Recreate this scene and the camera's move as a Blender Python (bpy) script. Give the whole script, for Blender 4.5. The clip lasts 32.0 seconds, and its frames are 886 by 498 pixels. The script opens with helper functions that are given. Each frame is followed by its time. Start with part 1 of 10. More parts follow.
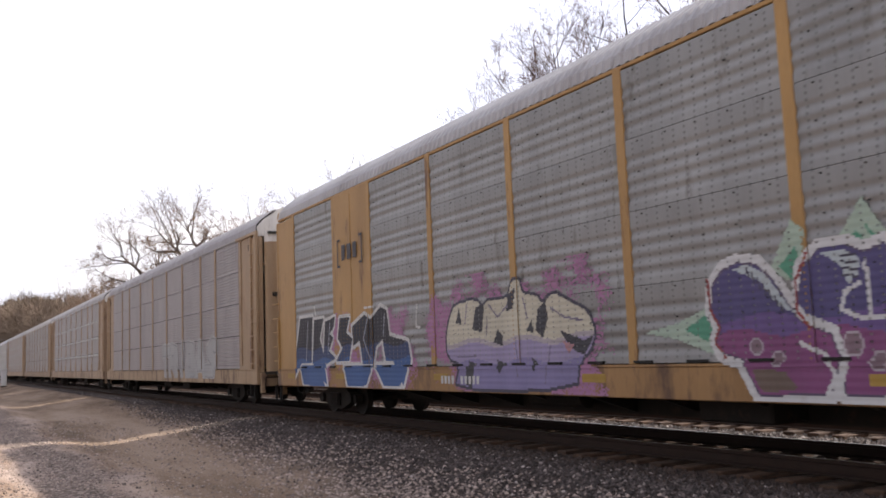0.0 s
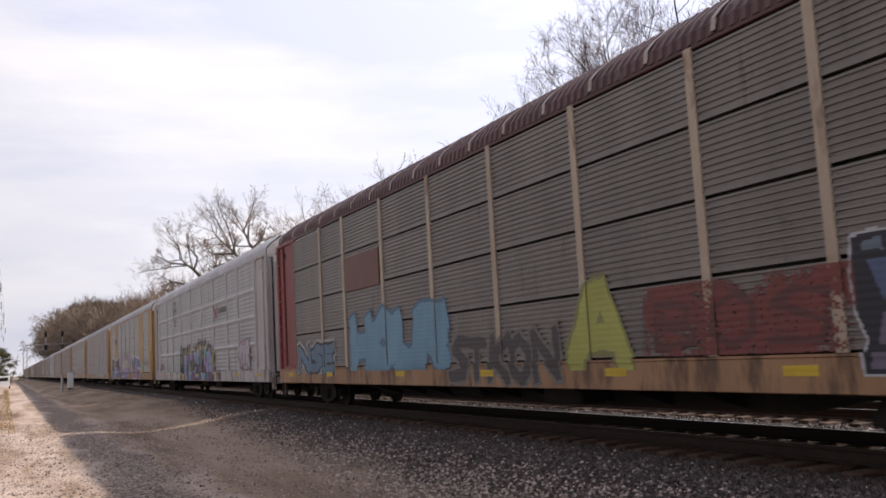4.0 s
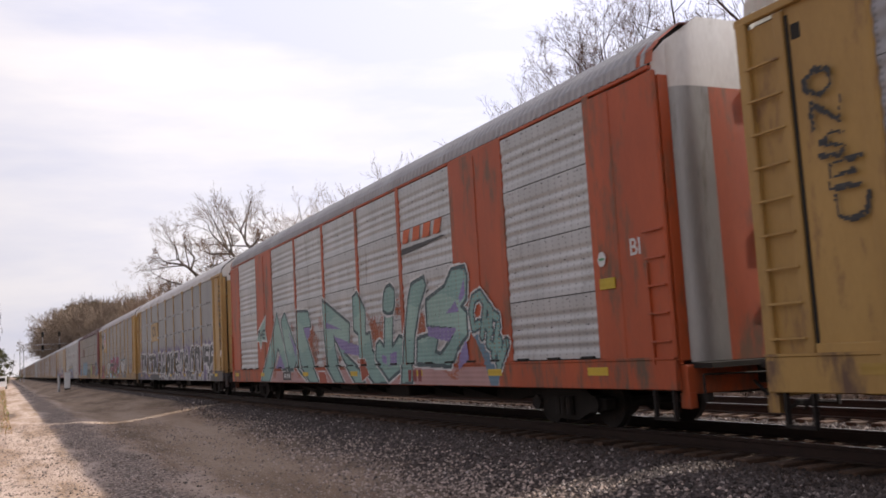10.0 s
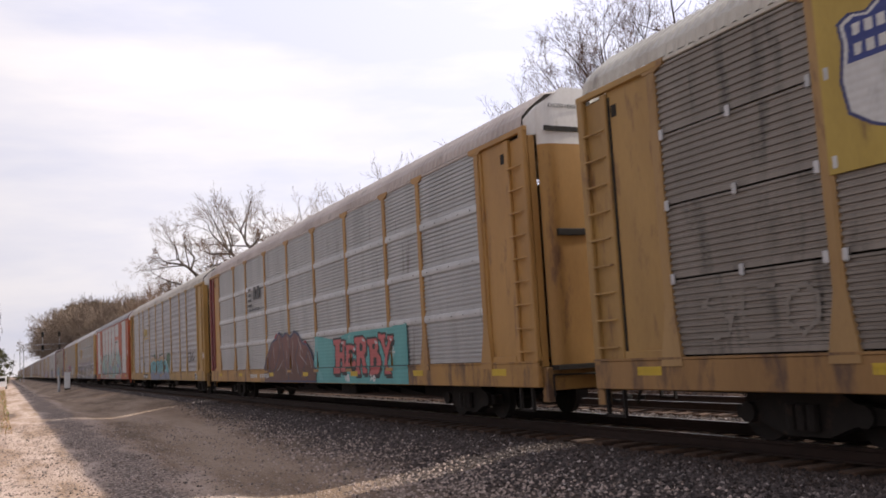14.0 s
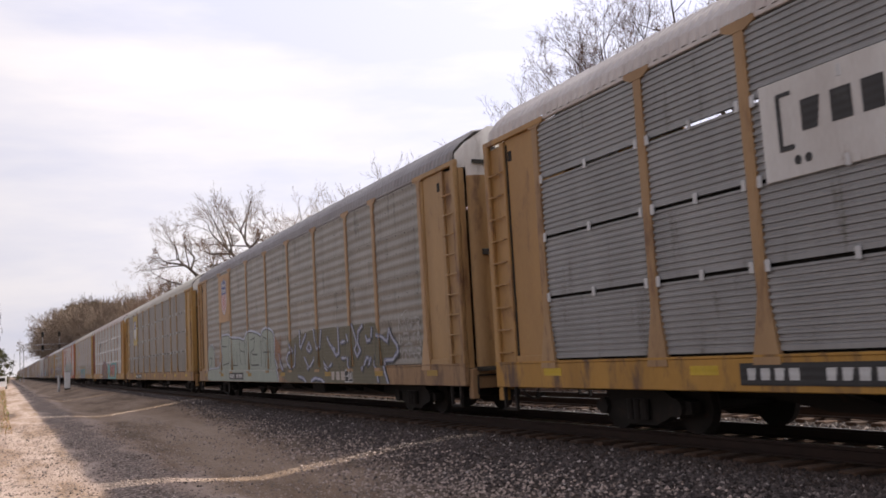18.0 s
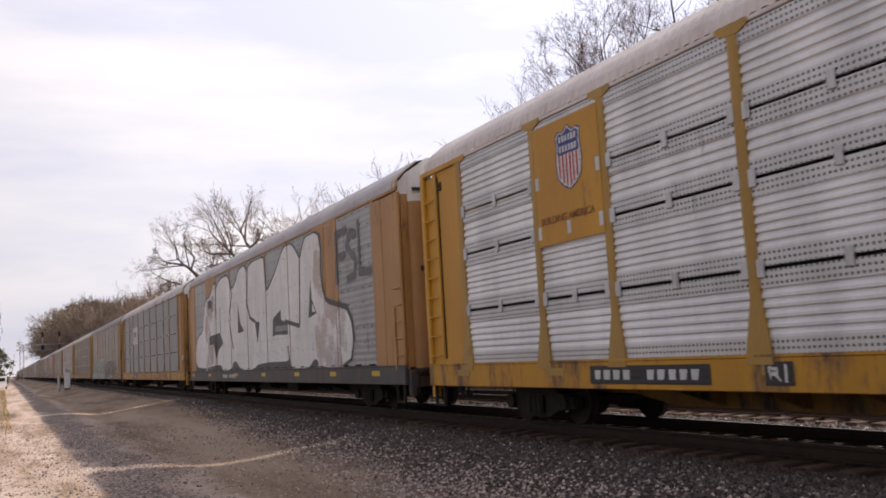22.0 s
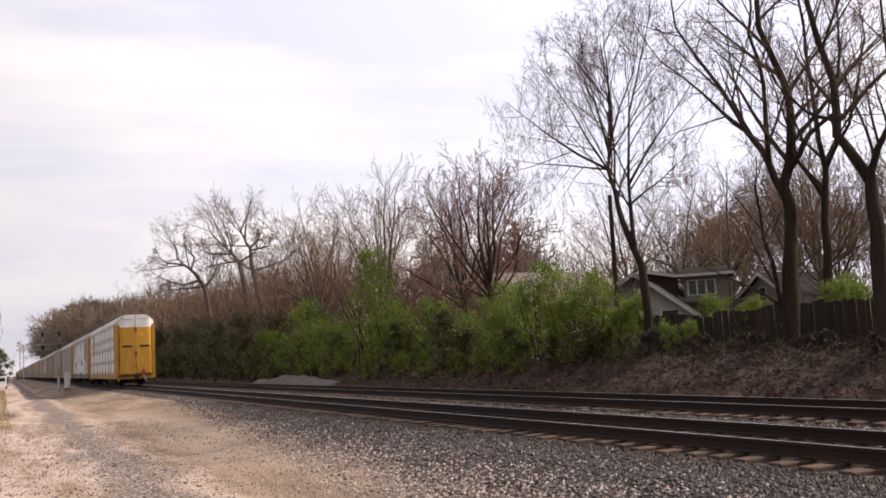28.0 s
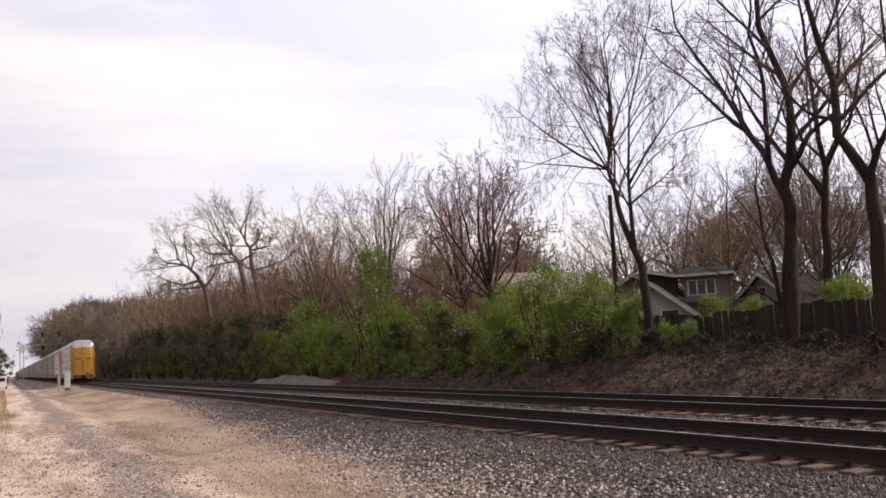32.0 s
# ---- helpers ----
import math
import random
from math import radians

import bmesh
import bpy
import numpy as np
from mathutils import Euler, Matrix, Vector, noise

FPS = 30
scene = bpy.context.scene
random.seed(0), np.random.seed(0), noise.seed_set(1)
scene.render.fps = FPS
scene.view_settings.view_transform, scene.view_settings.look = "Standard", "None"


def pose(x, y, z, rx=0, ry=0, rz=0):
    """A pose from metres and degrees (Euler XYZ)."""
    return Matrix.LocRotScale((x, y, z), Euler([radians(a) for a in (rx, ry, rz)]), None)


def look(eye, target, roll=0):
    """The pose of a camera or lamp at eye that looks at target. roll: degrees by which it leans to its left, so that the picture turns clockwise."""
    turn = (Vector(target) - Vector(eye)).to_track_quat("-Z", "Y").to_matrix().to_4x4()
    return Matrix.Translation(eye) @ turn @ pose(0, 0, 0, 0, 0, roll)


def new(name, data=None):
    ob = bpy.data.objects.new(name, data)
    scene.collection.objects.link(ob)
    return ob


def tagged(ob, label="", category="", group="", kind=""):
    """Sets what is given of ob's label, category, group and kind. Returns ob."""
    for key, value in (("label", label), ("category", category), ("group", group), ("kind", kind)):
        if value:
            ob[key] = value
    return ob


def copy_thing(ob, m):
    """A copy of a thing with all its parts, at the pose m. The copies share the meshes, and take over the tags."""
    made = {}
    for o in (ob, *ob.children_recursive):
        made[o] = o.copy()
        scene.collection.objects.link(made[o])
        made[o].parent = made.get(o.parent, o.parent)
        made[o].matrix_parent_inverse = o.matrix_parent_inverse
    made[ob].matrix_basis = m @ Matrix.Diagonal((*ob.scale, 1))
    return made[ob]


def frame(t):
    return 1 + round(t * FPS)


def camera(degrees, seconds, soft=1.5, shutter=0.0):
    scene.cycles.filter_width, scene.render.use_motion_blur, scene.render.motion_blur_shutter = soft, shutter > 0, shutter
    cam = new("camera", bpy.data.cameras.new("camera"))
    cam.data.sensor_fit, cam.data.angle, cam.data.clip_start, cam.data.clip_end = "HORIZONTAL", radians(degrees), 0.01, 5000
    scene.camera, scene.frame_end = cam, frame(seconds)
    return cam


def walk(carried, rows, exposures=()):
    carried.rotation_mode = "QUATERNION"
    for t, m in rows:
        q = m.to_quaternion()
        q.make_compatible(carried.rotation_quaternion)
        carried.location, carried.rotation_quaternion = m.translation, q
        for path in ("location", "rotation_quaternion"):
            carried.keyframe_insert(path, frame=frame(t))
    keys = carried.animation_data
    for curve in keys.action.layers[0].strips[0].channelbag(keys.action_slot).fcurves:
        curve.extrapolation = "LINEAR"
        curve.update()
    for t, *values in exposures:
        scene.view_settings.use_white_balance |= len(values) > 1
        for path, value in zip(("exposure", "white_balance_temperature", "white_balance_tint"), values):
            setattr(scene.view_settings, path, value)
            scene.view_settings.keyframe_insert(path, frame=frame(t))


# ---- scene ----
# camera: stands beside the track, settles during the first seconds
DIST, EYE_Z = 9.494, 1.338
YAW, PITCH, ROLL = 25.584, 6.398, -3.256
cam = camera(51.52, 32.0, soft=1.7, shutter=0.08)


def aim(dyaw=0.0, dpitch=0.0, droll=0.0):
    a, b = radians(YAW + dyaw), radians(PITCH + dpitch)
    way = Vector((math.sin(a) * math.cos(b), math.cos(a) * math.cos(b), math.sin(b)))
    eye = Vector((0, 0, EYE_Z))
    return look(eye, eye + way * 10, ROLL + droll)


walk(cam, [(0.0, aim(3.17, 0.1, 1.03)), (0.1, aim(1.75, 0.07, 0.7)), (0.2, aim(0.25, 0.04, 0.35)), (0.3, aim(-0.5, 0.02, 0.15)),
           (0.5, aim(-0.88, 0.03, 0.1)), (0.8, aim(-1.28, 0.0, 0.05)), (1.0, aim(-1.34, -0.02, 0.05)), (1.5, aim(-0.36, 0.05, 0.05)),
           (2.0, aim(0.03, 0.05, 0.06)), (2.5, aim(-0.06, 0.06, 0.05)), (4.5, aim(-0.18, 0.03, 0.1)), (5.0, aim(-0.1, 0.0, 0.06)),
           (5.5, aim()), (32.0, aim())],
     exposures=[(0.0, 0.4, 6450, 10), (0.15, 0.3, 6400, 10), (0.4, 0.05, 6250, 10), (1.0, -0.17, 6180, 10), (2.0, -0.12, 6080, 10), (2.5, -0.1, 6150, 10), (4.5, 0.0, 6450, 11), (6.0, 0.0, 6540, 12), (25.0, 0.0, 6560, 12), (28.0, 0.0, 6700, 12), (32.0, 0.0, 6700, 12)])

# thin bright overcast with a high sun over the far side of the line
SUN_EL, SUN_AZ = radians(41), radians(99.5)      # azimuth clockwise from +Y
world = bpy.data.worlds.new("sky")
scene.world = world
world.use_nodes = True
wn, wl = world.node_tree.nodes, world.node_tree.links
wn.clear()
w_out = wn.new("ShaderNodeOutputWorld")
w_bg = wn.new("ShaderNodeBackground")
w_sky = wn.new("ShaderNodeTexSky")
w_sky.sky_type = "NISHITA"
w_sky.sun_disc = False
w_sky.sun_elevation, w_sky.sun_rotation = SUN_EL, SUN_AZ
w_sky.dust_density, w_sky.air_density = 2.0, 1.0
w_co = wn.new("ShaderNodeTexCoord")
w_map = wn.new("ShaderNodeMapping")
w_map.inputs["Scale"].default_value = (1.0, 1.0, 4.5)
w_map.inputs["Rotation"].default_value = (0.0, 0.12, 0.0)
w_noise = wn.new("ShaderNodeTexNoise")
w_noise.inputs["Scale"].default_value = 1.9
w_noise.inputs["Detail"].default_value = 7.0
w_noise.inputs["Roughness"].default_value = 0.52
w_ramp = wn.new("ShaderNodeValToRGB")
w_ramp.color_ramp.elements[0].position, w_ramp.color_ramp.elements[0].color = 0.38, (0.0, 0.0, 0.0, 1)
w_ramp.color_ramp.elements[1].position, w_ramp.color_ramp.elements[1].color = 0.6, (1, 1, 1, 1)
w_mix = wn.new("ShaderNodeMixRGB")
# the veil thins out overhead
w_sep = wn.new("ShaderNodeSeparateXYZ")
w_thin = wn.new("ShaderNodeMapRange")
w_thin.interpolation_type = "SMOOTHSTEP"
w_thin.inputs["From Min"].default_value, w_thin.inputs["From Max"].default_value = 0.36, 0.95
w_thin.inputs["To Min"].default_value, w_thin.inputs["To Max"].default_value = 0.88, 0.3
wl.new(w_co.outputs["Generated"], w_sep.inputs[0])
wl.new(w_sep.outputs["Z"], w_thin.inputs["Value"])
wl.new(w_thin.outputs[0], w_mix.inputs["Fac"])
w_tone = wn.new("ShaderNodeMixRGB")
w_tone.inputs["Color1"].default_value, w_tone.inputs["Color2"].default_value = (9.2, 9.25, 10.9, 1), (12.7, 12.0, 12.0, 1)
w_bg.inputs["Strength"].default_value = 0.09
wl.new(w_co.outputs["Generated"], w_map.inputs["Vector"])
wl.new(w_map.outputs["Vector"], w_noise.inputs["Vector"])
wl.new(w_noise.outputs["Fac"], w_ramp.inputs["Fac"])
wl.new(w_ramp.outputs["Color"], w_tone.inputs["Fac"])
wl.new(w_tone.outputs["Color"], w_mix.inputs["Color2"])
wl.new(w_sky.outputs["Color"], w_mix.inputs["Color1"])
# the veil of cloud is brighter on the sun's side of the sky than opposite to it
w_dot = wn.new("ShaderNodeVectorMath")
w_dot.operation = "DOT_PRODUCT"
w_dot.inputs[1].default_value = (math.sin(SUN_AZ) * math.cos(SUN_EL), math.cos(SUN_AZ) * math.cos(SUN_EL), math.sin(SUN_EL))
w_rng = wn.new("ShaderNodeMapRange")
w_rng.interpolation_type = "SMOOTHSTEP"
w_rng.inputs["From Min"].default_value, w_rng.inputs["From Max"].default_value = -0.95, 0.9
w_rng.inputs["To Min"].default_value, w_rng.inputs["To Max"].default_value = 0.42, 1.4
w_mul = wn.new("ShaderNodeMixRGB")
w_mul.blend_type = "MULTIPLY"
w_mul.inputs["Fac"].default_value = 1.0
wl.new(w_co.outputs["Generated"], w_dot.inputs[0])
wl.new(w_dot.outputs["Value"], w_rng.inputs["Value"])
wl.new(w_mix.outputs["Color"], w_mul.inputs["Color1"])
wl.new(w_rng.outputs[0], w_mul.inputs["Color2"])
wl.new(w_mul.outputs["Color"], w_bg.inputs["Color"])
wl.new(w_bg.outputs["Background"], w_out.inputs["Surface"])

sun = new("sun", bpy.data.lights.new("sun", "SUN"))
sun.data.energy, sun.data.angle, sun.data.color = 4.8, radians(0.8), (1.0, 0.92, 0.81)
sun_way = Vector((math.sin(SUN_AZ) * math.cos(SUN_EL), math.cos(SUN_AZ) * math.cos(SUN_EL), math.sin(SUN_EL)))
sun.matrix_world = look(sun_way * 60, (0, 0, 0))


# ---- materials ----
def surface(name, c1, c2, scale=3.0, rough=0.7, metal=0.0, bump=0.2, fine=40.0, streak=(1, 1, 1), dirt=None, dirt_amount=0.0,
            spread=0.0, bump_size=0.01, detail=5.0, wave=0.0, dots=0.0, leafy=0.0, hole=0.55, column=1.0):
    """Two colours mixed by coarse and fine noise, with optional dirt patches, horizontal ribs and small holes."""
    m = bpy.data.materials.new(name)
    m.use_nodes = True
    n, l = m.node_tree.nodes, m.node_tree.links
    b = n["Principled BSDF"]
    co = n.new("ShaderNodeTexCoord")
    info = n.new("ShaderNodeObjectInfo")
    shift = n.new("ShaderNodeVectorMath")
    shift.operation = "MULTIPLY_ADD"
    shift.inputs[1].default_value = streak
    times = n.new("ShaderNodeVectorMath")
    times.operation = "SCALE"
    times.inputs[0].default_value = (37.0, 53.0, 19.0)
    l.new(info.outputs["Random"], times.inputs["Scale"])
    l.new(co.outputs["Object"], shift.inputs[0])
    l.new(times.outputs[0], shift.inputs[2])
    big = n.new("ShaderNodeTexNoise")
    big.inputs["Scale"].default_value, big.inputs["Detail"].default_value, big.inputs["Roughness"].default_value = scale, detail, 0.6
    small = n.new("ShaderNodeTexNoise")
    small.inputs["Scale"].default_value, small.inputs["Detail"].default_value = fine, 3.0
    l.new(shift.outputs[0], big.inputs["Vector"])
    l.new(shift.outputs[0], small.inputs["Vector"])
    blend = n.new("ShaderNodeMath")
    blend.operation = "MULTIPLY_ADD"
    blend.inputs[1].default_value = 0.45
    l.new(small.outputs["Fac"], blend.inputs[0])
    half = n.new("ShaderNodeMath")
    half.operation = "MULTIPLY_ADD"
    half.inputs[1].default_value, half.inputs[2].default_value = 1.6, -0.55
    l.new(big.outputs["Fac"], half.inputs[0])
    l.new(half.outputs[0], blend.inputs[2])
    blend.use_clamp = True
    mix = n.new("ShaderNodeMixRGB")
    mix.inputs["Color1"].default_value, mix.inputs["Color2"].default_value = (*c1, 1), (*c2, 1)
    l.new(blend.outputs[0], mix.inputs["Fac"])
    color = mix.outputs["Color"]
    if dirt is not None:
        spots = n.new("ShaderNodeTexNoise")
        spots.inputs["Scale"].default_value, spots.inputs["Detail"].default_value, spots.inputs["Roughness"].default_value = scale * 2.3, 6.0, 0.7
        l.new(shift.outputs[0], spots.inputs["Vector"])
        ramp = n.new("ShaderNodeValToRGB")
        lo = 0.68 - 0.3 * dirt_amount
        ramp.color_ramp.elements[0].position, ramp.color_ramp.elements[1].position = lo, lo + 0.14
        l.new(spots.outputs["Fac"], ramp.inputs["Fac"])
        mix2 = n.new("ShaderNodeMixRGB")
        mix2.inputs["Color2"].default_value = (*dirt, 1)
        l.new(ramp.outputs["Color"], mix2.inputs["Fac"])
        l.new(color, mix2.inputs["Color1"])
        color = mix2.outputs["Color"]
    if dots > 0:
        sep = n.new("ShaderNodeSeparateXYZ")
        l.new(co.outputs["Object"], sep.inputs[0])
        terms = []
        for axis in ("Y", "Z"):
            part_of = n.new("ShaderNodeMath")
            part_of.operation = "PINGPONG"
            part_of.inputs[1].default_value = dots / 2 * (column if axis == "Y" else 1.0)
            l.new(sep.outputs[axis], part_of.inputs[0])
            sq = n.new("ShaderNodeMath")
            sq.operation = "POWER"
            sq.inputs[1].default_value = 2.0
            l.new(part_of.outputs[0], sq.inputs[0])
            terms.append(sq)
        add = n.new("ShaderNodeMath")
        l.new(terms[0].outputs[0], add.inputs[0])
        l.new(terms[1].outputs[0], add.inputs[1])
        less = n.new("ShaderNodeMath")
        less.operation = "LESS_THAN"
        less.inputs[1].default_value = (dots * 0.25) ** 2
        l.new(add.outputs[0], less.inputs[0])
        mix3 = n.new("ShaderNodeMixRGB")
        mix3.inputs["Color2"].default_value = (*(v * hole for v in c1), 1)
        l.new(less.outputs[0], mix3.inputs["Fac"])
        l.new(color, mix3.inputs["Color1"])
        color = mix3.outputs["Color"]
    if spread > 0 or leafy > 0:
        hsv = n.new("ShaderNodeHueSaturation")
        rng = n.new("ShaderNodeMapRange")
        amount = max(spread, leafy)
        rng.inputs["To Min"].default_value, rng.inputs["To Max"].default_value = 1 - amount, 1 + amount
        if leafy > 0:
            geo = n.new("ShaderNodeNewGeometry")
            l.new(geo.outputs["Random Per Island"], rng.inputs["Value"])
        else:
            l.new(info.outputs["Random"], rng.inputs["Value"])
        l.new(rng.outputs[0], hsv.inputs["Value"])
        l.new(color, hsv.inputs["Color"])
        color = hsv.outputs["Color"]
    l.new(color, b.inputs["Base Color"])
    b.inputs["Roughness"].default_value, b.inputs["Metallic"].default_value = rough, metal
    if bump > 0:
        bp = n.new("ShaderNodeBump")
        bp.inputs["Strength"].default_value, bp.inputs["Distance"].default_value = bump, bump_size
        height = small.outputs["Fac"]
        if wave > 0:
            wv = n.new("ShaderNodeTexWave")
            wv.bands_direction = "Z"
            wv.inputs["Scale"].default_value = 0.314 / wave
            l.new(co.outputs["Object"], wv.inputs["Vector"])
            height = wv.outputs["Fac"]
        l.new(height, bp.inputs["Height"])
        l.new(bp.outputs["Normal"], b.inputs["Normal"])
    return m


def paint(name, c, wear=0.5, rough=0.55, rust=(0.13, 0.06, 0.03)):
    """Weathered rail-car paint: sun-faded, with rusty and sooty patches."""
    dark = tuple(v * k for v, k in zip(c, (0.58, 0.54, 0.52)))
    return surface(name, dark, tuple(v * 0.98 for v in c), 0.9, rough, 0.0, 0.12, 30, (1, 1, 0.3), rust, 0.12 + wear * 0.6)


def galvanised(name, v, tint=(1.0, 1.0, 1.02), wear=0.3, dots=0.0, wave=0.0, hole=0.84, column=2.6):
    c1 = tuple(v * 0.62 * k for k in tint)
    c2 = tuple(v * 1.0 * k for k in tint)
    return surface(name, c1, c2, 0.8, 0.45, 0.35, 0.25, 24, (1.6, 1.6, 0.3), tuple(v * 0.34 * k for k in (1.05, 0.95, 0.85)), wear, dots=dots, hole=hole, column=column, wave=wave, bump_size=0.02 if wave else 0.01)


MATS = {}


def M(key, make=None):
    if key not in MATS:
        MATS[key] = make()
    return MATS[key]


BLACK = surface("dark_steel", (0.008, 0.006, 0.005), (0.02, 0.014, 0.011), 2.0, 0.85, 0.2, 0.3, 25, dirt=(0.04, 0.022, 0.014), dirt_amount=0.4)
# near-black: shade of gaps and openings as colour; also hoses, wires, tyres
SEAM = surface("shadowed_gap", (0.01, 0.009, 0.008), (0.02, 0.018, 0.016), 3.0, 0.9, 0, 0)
RAIL_SIDE = surface("rusted_rail", (0.016, 0.008, 0.0055), (0.036, 0.017, 0.011), 5.0, 0.85, 0.2, 0.2, 50)
RAIL_TOP = surface("polished_rail_head", (0.30, 0.28, 0.27), (0.45, 0.43, 0.42), 4.0, 0.32, 0.9, 0.05, 50)
TIE = surface("creosoted_timber", (0.024, 0.014, 0.009), (0.12, 0.064, 0.037), 2.5, 0.9, 0, 0.5, 60, (1, 6, 6), (0.03, 0.02, 0.016), 0.5, spread=0.25)
GRAVEL = surface("crushed_stone", (0.09, 0.075, 0.065), (0.25, 0.205, 0.18), 1.3, 0.95, 0, 0.9, 26, dirt=(0.1, 0.085, 0.075), dirt_amount=0.35, bump_size=0.05)
STONE = surface("loose_ballast", (0.6, 0.6, 0.6), (1.0, 1.0, 1.0), 9.0, 0.75, 0, 0.3, 60)


def mixed_stones(m, stops):
    """Each stone takes its own tone, from sooty to freshly broken."""
    n, l = m.node_tree.nodes, m.node_tree.links
    geo, ramp, mul = n.new("ShaderNodeNewGeometry"), n.new("ShaderNodeValToRGB"), n.new("ShaderNodeMixRGB")
    mul.blend_type = "MULTIPLY"
    mul.inputs["Fac"].default_value = 1.0
    while len(ramp.color_ramp.elements) < len(stops):
        ramp.color_ramp.elements.new(0.5)
    for e, (p, c) in zip(ramp.color_ramp.elements, stops):
        e.position, e.color = p, (*c, 1)
    b = n["Principled BSDF"].inputs["Base Color"]
    l.new(geo.outputs["Random Per Island"], ramp.inputs["Fac"])
    l.new(b.links[0].from_socket, mul.inputs["Color1"])
    l.new(ramp.outputs["Color"], mul.inputs["Color2"])
    l.new(mul.outputs["Color"], b)


mixed_stones(STONE, [(0.0, (0.035, 0.026, 0.024)), (0.45, (0.078, 0.058, 0.054)), (0.8, (0.14, 0.107, 0.098)), (0.95, (0.25, 0.2, 0.18)), (0.99, (0.55, 0.47, 0.43))])
SOOTY = surface("sooty_ballast", (0.02, 0.012, 0.009), (0.065, 0.042, 0.033), 9.0, 0.8, 0, 0.3, 60, leafy=0.6)
PEBBLE = surface("lane_pebble", (0.17, 0.125, 0.1), (0.5, 0.4, 0.35), 9.0, 0.85, 0, 0.3, 60, leafy=0.6)


def ground_material():
    m = bpy.data.materials.new("ground_cover")
    m.use_nodes = True
    n, l = m.node_tree.nodes, m.node_tree.links
    b = n["Principled BSDF"]
    co = n.new("ShaderNodeTexCoord")
    sep = n.new("ShaderNodeSeparateXYZ")
    l.new(co.outputs["Object"], sep.inputs[0])

    def tex(scale, detail=5.0, rough=0.6, kind="ShaderNodeTexNoise", squash=None):
        t = n.new(kind)
        t.inputs["Scale"].default_value = scale
        if kind == "ShaderNodeTexNoise":
            t.inputs["Detail"].default_value, t.inputs["Roughness"].default_value = detail, rough
        if squash:
            mp = n.new("ShaderNodeMapping")
            mp.inputs["Scale"].default_value = squash
            l.new(co.outputs["Object"], mp.inputs["Vector"])
            l.new(mp.outputs["Vector"], t.inputs["Vector"])
        else:
            l.new(co.outputs["Object"], t.inputs["Vector"])
        return t

    def ramp(source, stops):
        r = n.new("ShaderNodeValToRGB")
        while len(r.color_ramp.elements) < len(stops):
            r.color_ramp.elements.new(0.5)
        for e, (p, c) in zip(r.color_ramp.elements, stops):
            e.position, e.color = p, (*c, 1)
        l.new(source, r.inputs["Fac"])
        return r.outputs["Color"]

    def mix(fac, a, c):
        x = n.new("ShaderNodeMixRGB")
        l.new(fac, x.inputs["Fac"])
        l.new(a, x.inputs["Color1"])
        l.new(c, x.inputs["Color2"])
        return x.outputs["Color"]

    def step(source, lo, hi):
        x = n.new("ShaderNodeMapRange")
        x.interpolation_type = "SMOOTHSTEP"
        x.inputs["From Min"].default_value, x.inputs["From Max"].default_value = lo, hi
        l.new(source, x.inputs["Value"])
        return x.outputs[0]

    grain = tex(34.0, 4.0, 0.7)
    cells = tex(22.0, kind="ShaderNodeTexVoronoi")
    patch = tex(0.35, 6.0, 0.62)
    clump = tex(2.2, 6.0, 0.7)
    ruts = tex(0.5, 6.0, 0.65, squash=(1.4, 0.22, 1.0))
    wob = n.new("ShaderNodeMath")
    wob.operation = "MULTIPLY_ADD"
    wob.inputs[1].default_value = 2.6
    l.new(patch.outputs["Fac"], wob.inputs[0])
    l.new(sep.outputs["X"], wob.inputs[2])       # wandering edge between the zones
    road = ramp(ruts.outputs["Fac"], [(0.32, (0.15, 0.105, 0.085)), (0.43, (0.34, 0.235, 0.165)), (0.5, (0.46, 0.345, 0.28)), (0.6, (0.58, 0.45, 0.38)), (0.7, (0.36, 0.25, 0.17))])
    road = mix(step(grain.outputs["Fac"], 0.56, 0.74), road, ramp(cells.outputs["Color"], [(0.2, (0.75, 0.65, 0.6)), (0.7, (0.3, 0.24, 0.21))]))
    road = mix(step(clump.outputs["Fac"], 0.56, 0.7), road, ramp(grain.outputs["Fac"], [(0.35, (0.09, 0.065, 0.052)), (0.7, (0.3, 0.225, 0.18))]))
    strip = n.new("ShaderNodeMath")
    strip.operation = "SUBTRACT"
    l.new(step(wob.outputs[0], 2.5, 3.1), strip.inputs[0])
    l.new(step(wob.outputs[0], 3.6, 4.4), strip.inputs[1])
    road = mix(strip.outputs[0], road, ramp(cells.outputs["Color"], [(0.2, (0.09, 0.07, 0.06)), (0.6, (0.24, 0.18, 0.15)), (0.85, (0.45, 0.36, 0.31))]))
    tan = ramp(ruts.outputs["Fac"], [(0.36, (0.17, 0.115, 0.075)), (0.5, (0.3, 0.21, 0.145)), (0.64, (0.4, 0.295, 0.22))])
    road = mix(step(wob.outputs[0], 3.9, 4.8), road, mix(step(grain.outputs["Fac"], 0.5, 0.7), tan, ramp(cells.outputs["Color"], [(0.2, (0.12, 0.09, 0.075)), (0.7, (0.42, 0.33, 0.28))])))
    stone = ramp(cells.outputs["Color"], [(0.15, (0.026, 0.02, 0.018)), (0.5, (0.05, 0.038, 0.034)), (0.85, (0.11, 0.085, 0.076))])
    stone = mix(step(patch.outputs["Fac"], 0.5, 0.68), stone, ramp(grain.outputs["Fac"], [(0.35, (0.075, 0.054, 0.042)), (0.7, (0.2, 0.15, 0.115))]))
    bank = ramp(grain.outputs["Fac"], [(0.32, (0.018, 0.01, 0.007)), (0.5, (0.055, 0.033, 0.024)), (0.7, (0.15, 0.094, 0.068))])
